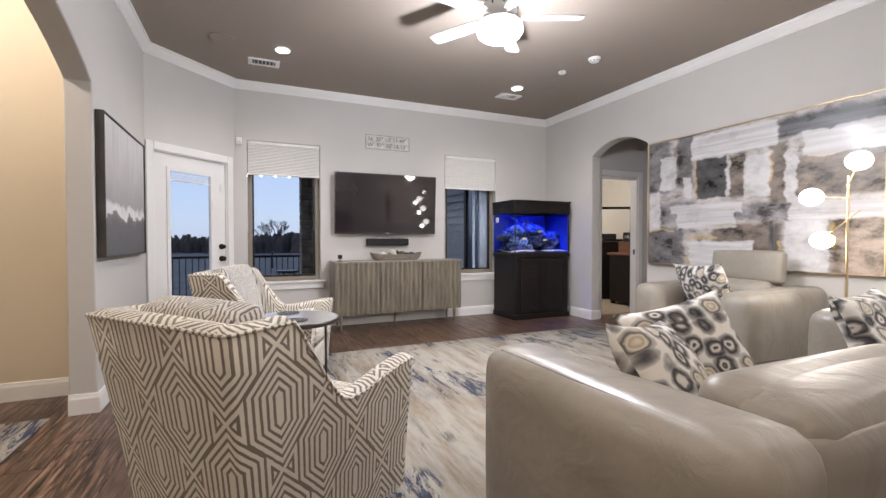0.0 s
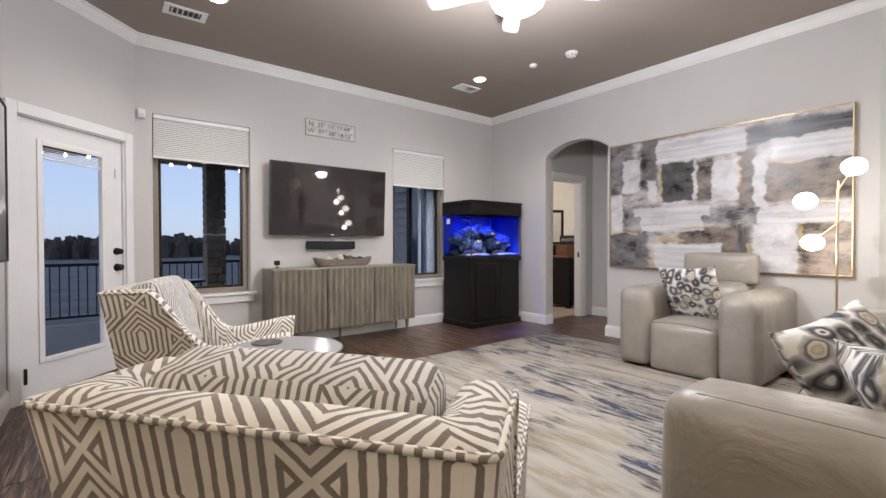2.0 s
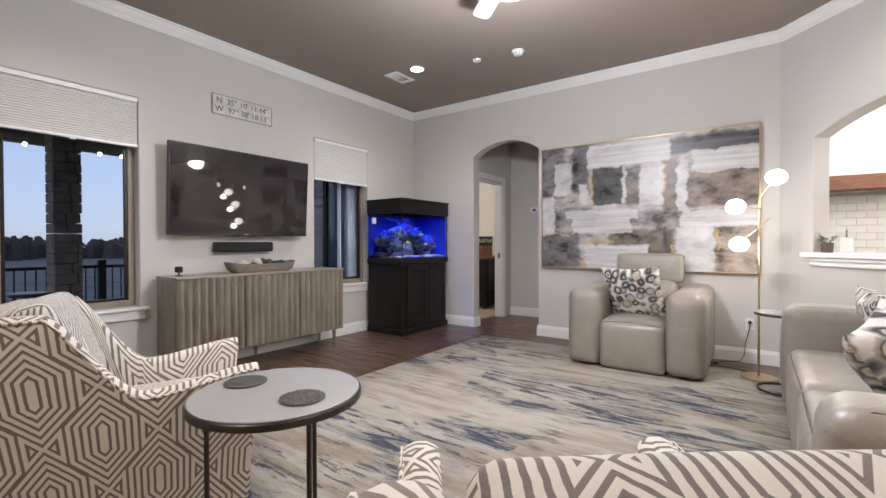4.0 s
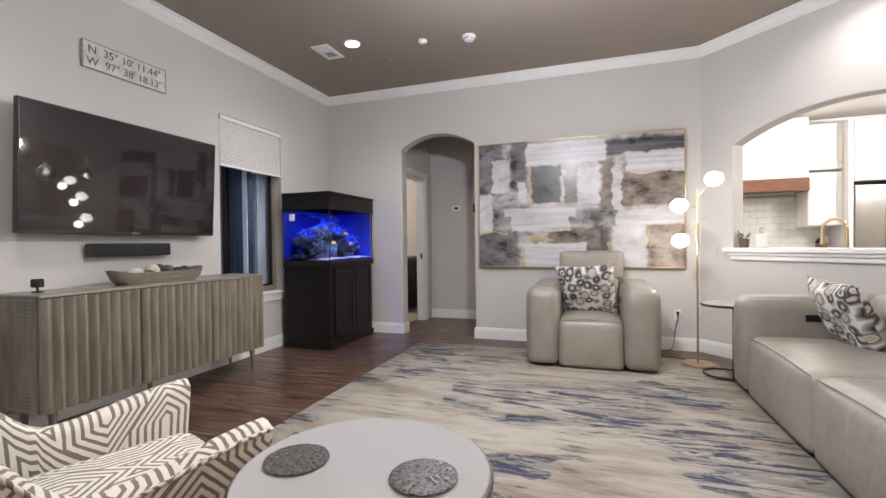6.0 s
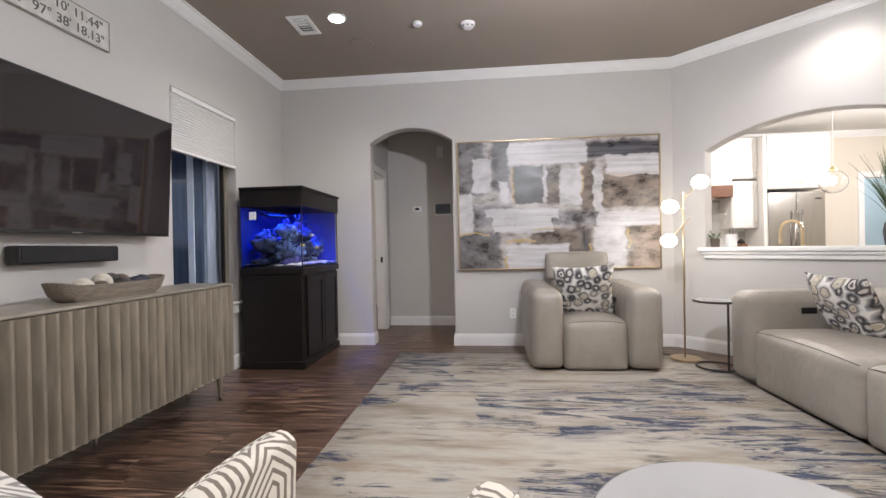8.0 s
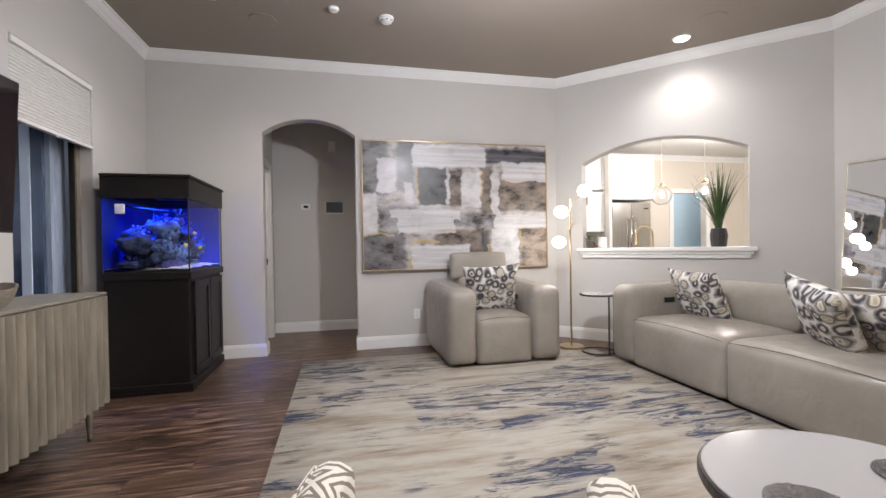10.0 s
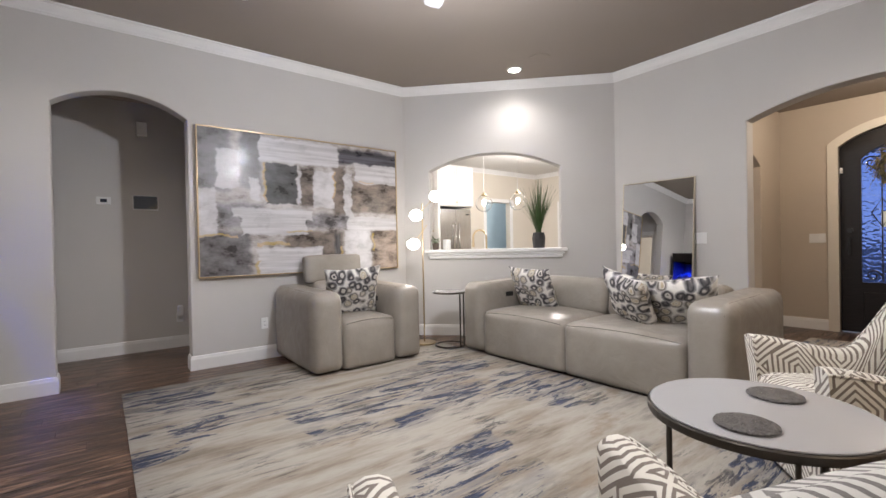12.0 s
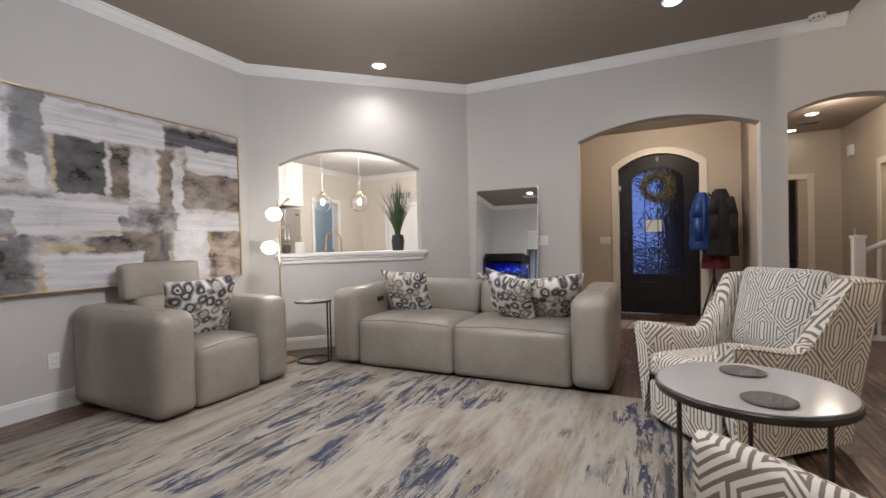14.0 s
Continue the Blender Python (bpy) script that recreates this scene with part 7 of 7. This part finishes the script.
# ---- rear hall and office ----
od = thing("door_5", (-1.17, -4.05, 0), 180, "cream cased doorway to a dark office", "doorway", "", "structure")
for x0, x1, z0, z1 in ((-0.465, -0.375, 0, 2.17), (0.375, 0.465, 0, 2.17), (-0.374, 0.374, 2.08, 2.17)):
    part("casing", box(x0, x1, -0.022, -0.001, z0, z1, 0.005), M_CASING, od)
hd2 = thing("door_6", (-1.98, -2.35, 0), 90, "cream cased doorway in the rear hall", "doorway", "", "structure")
for x0, x1, z0, z1 in ((-0.44, -0.35, 0, 2.17), (0.35, 0.44, 0, 2.17), (-0.349, 0.349, 2.08, 2.17)):
    part("casing", box(x0, x1, -0.022, -0.001, z0, z1, 0.005), M_CASING, hd2)
wall("wall_closet", (-3.0, -3.4), (-3.0, -1.2), 0.1, 2.9, material=M_HALL, label="warm cream painted side room wall")
# Added point lamp, no fixture built, so the side room reads warm.
lamp("side_room_bulb", (-2.5, -2.3, 2.5), 12, WARM, 0.08)
M_OFF = mat("dim_office_paint", (0.25, 0.24, 0.23), 0.7, var=0.05)
wall("wall_office_south", (0.6, -6.8), (-2.6, -6.8), 0.12, 2.9, [rect(1.55, 2.15, 0.75, 2.1)], material=M_OFF, label="dim grey office wall with a window")
wall("wall_office_east", (0.5, -4.1), (0.5, -6.8), 0.12, 2.9, material=M_OFF, label="dim grey office wall")
wall("wall_office_west", (-2.5, -6.8), (-2.5, -4.1), 0.12, 2.9, material=M_OFF, label="dim grey office wall")
ob_ = thing("window_3", (-1.25, -6.8, 0), 180, "office window with white slatted blinds at dusk", "window", "", "structure")
for b in bars(-0.36, 0.36, 0.69, 2.16, 0.07, -0.02, 0.0, 0.004):
    part("casing", b, M_TRIM, ob_)
for i in range(26):
    part("blind_slat", moved(box(-0.28, 0.28, -0.022, 0.022, -0.001, 0.001), pose(0, 0.05, 0.8 + i * 0.05, 25)), M_WHITE, ob_)
oc = thing("office_chair", (-1.35, -5.4, 0), 30, "black office chair with a curved back", "chair")
part("seat", moved(rbox(0.48, 0.46, 0.09, 0.04), Matrix.Translation((0, 0, 0.48))), M_BLACK, oc, smooth=True)
part("backrest", moved(rbox(0.46, 0.07, 0.6, 0.03), Matrix.Translation((0, -0.24, 0.85))), M_BLACK, oc, smooth=True)
part("column", cyl((0, 0, 0.1), (0, 0, 0.44), 0.025), M_STEEL, oc)
for a in range(5):
    c_, s_ = math.cos(a * 1.2566), math.sin(a * 1.2566)
    lg = part("leg", cyl((0.03 * c_, 0.03 * s_, 0.1), (0.29 * c_, 0.29 * s_, 0.07), 0.016), M_STEEL, oc)
    part("caster", ball((0.29 * c_, 0.29 * s_, 0.03), 0.03, u=10, v=6), M_BLACK, lg, smooth=True)
for s in (-1, 1):
    part("armrest", box(s * 0.27 - 0.03, s * 0.27 + 0.03, -0.15, 0.15, 0.66, 0.69, 0.01), M_BLACK, oc)
    part("arm_post", box(s * 0.27 - 0.015, s * 0.27 + 0.015, -0.02, 0.02, 0.46, 0.66), M_BLACK, oc)
nw = thing("stair_newel", (-1.32, -1.42, 0), 0, "white square newel post with a handrail", "newel post")
part("post", box(-0.05, 0.05, -0.05, 0.05, 0.0, 1.12, 0.006), M_TRIM, nw)
part("cap", box(-0.06, 0.06, -0.06, 0.06, 1.12, 1.16, 0.008), M_TRIM, nw)
part("foot", box(-0.065, 0.065, -0.065, 0.065, 0.0, 0.16, 0.006), M_TRIM, nw)
part("handrail", cyl((-0.05, 0.0, 0.98), (-0.62, 0.1, 1.30), 0.026, n=12), M_TRIM, nw, smooth=True)
for i in range(4):
    x = -0.16 - i * 0.12
    part("baluster", box(x - 0.012, x + 0.012, 0.02, 0.044, 0.05, 1.0 + 0.068 * i), M_TRIM, nw)
part("rail_foot", box(-0.62, -0.06, 0.0, 0.06, 0.0, 0.05), M_TRIM, nw)
for x, y, r in ((-1.26, -2.69, 0.08), (-1.27, -3.75, 0.08)):
    c = thing("downlight", (x, y, 2.84), 0, "round recessed downlight lit in the rear hall", "downlight", "recessed ceiling downlights")
    part("trim_ring", lathe([(0.068, -0.001), (0.085, -0.001), (0.086, -0.004), (0.08, -0.009), (0.068, -0.011)], 30), M_WHITE, c, smooth=True)
    part("lens", lathe([(0.066, -0.012), (0.064, -0.0135), (0.02, -0.014)], 30), M_CANLENS, c)
hv = thing("ceiling_vent", (-1.36, -3.3, 2.84), 0, "flat tan ceiling register in the rear hall", "vent", "ceiling air registers")
part("frame", box(-0.16, 0.16, -0.1, 0.1, -0.012, -0.001, 0.004), M_CEIL, hv)
for i in range(6):
    part("slat", box(-0.13, 0.13, -0.075 + i * 0.026, -0.062 + i * 0.026, -0.016, -0.0125), M_INK, hv)
el = thing("wall_chime", (-1.98, -3.6, 2.42), 90, "cream chime box high on the hall wall", "chime")
part("box_cover", box(-0.07, 0.07, -0.05, -0.001, -0.08, 0.08, 0.008), M_WHITE, el)
plate("light_switch", pose(-1.98, -3.55, 1.2, 0, 0, 90), "white light switch on the hall wall", "switch")

# ---- floor planks ----
def plank_material():
    k = Nodes("dark_walnut_plank")
    info = k.n.new("ShaderNodeObjectInfo")
    rnd = info.outputs["Random"]
    o = k.coord("Object", (16, 1.2, 1))
    shift = k.n.new("ShaderNodeVectorMath")
    shift.operation = "ADD"
    comb = k.n.new("ShaderNodeCombineXYZ")
    k.l.new(k.math("MULTIPLY", rnd, 37.0), comb.inputs[0])
    k.l.new(k.math("MULTIPLY", rnd, 91.0), comb.inputs[1])
    k.l.new(o, shift.inputs[0])
    k.l.new(comb.outputs[0], shift.inputs[1])
    grain = k.noise(shift.outputs[0], 2.6, 7, 0.62, 0.6)
    fine = k.noise(shift.outputs[0], 18, 3)
    a = k.ramp(grain, [(0.36, (0.012, 0.007, 0.005)), (0.46, (0.05, 0.028, 0.019)), (0.54, (0.145, 0.084, 0.056)), (0.64, (0.32, 0.20, 0.138))])
    c = k.mix(k.step(rnd, 0.0, 1.0, 0.0, 0.55), a, (0.045, 0.023, 0.015))
    c = k.mix(k.step(rnd, 0.82, 1.0, 0.0, 0.35), c, (0.20, 0.115, 0.072))
    k.bump(k.math("ADD", grain, fine), 0.25, 0.003)
    return k.done(c, k.step(fine, 0.2, 0.8, 0.26, 0.42))


M_PLANK = plank_material()
PW = 0.165
plank_me = [finish("plank", box(-PW / 2 + 0.0012, PW / 2 - 0.0012, -ln / 2 + 0.0012, ln / 2 - 0.0012, -0.0035, 0.0, 0.0016, 1), M_PLANK) for ln in (0.9, 1.2, 1.5)]
random.seed(31)


AREAS = [(-0.97, 6.12, 4.40, 6.0), (-0.97, 0.22, 0.70, 4.40), (-0.97, 4.84, -0.5, 1.62), (4.30, 6.12, 3.70, 4.40), (4.35, 4.84, 1.6, 3.7), (-2.4, -0.97, 1.6, 4.1), (-2.0, 1.87, -4.2, -0.3)]
for i in range(-18, 38):
    x, y = i * PW + 0.08, -4.4 - random.uniform(0, 1.2)
    while y < 6.0:
        k = random.randrange(3)
        ln = (0.9, 1.2, 1.5)[k]
        if any(a - PW / 2 < x < b + PW / 2 and y < hi and y + ln > lo for a, b, lo, hi in AREAS):
            o = new("plank", plank_me[k])
            o.parent, o.location = fl, (x, y + ln / 2, 0)
        y += ln
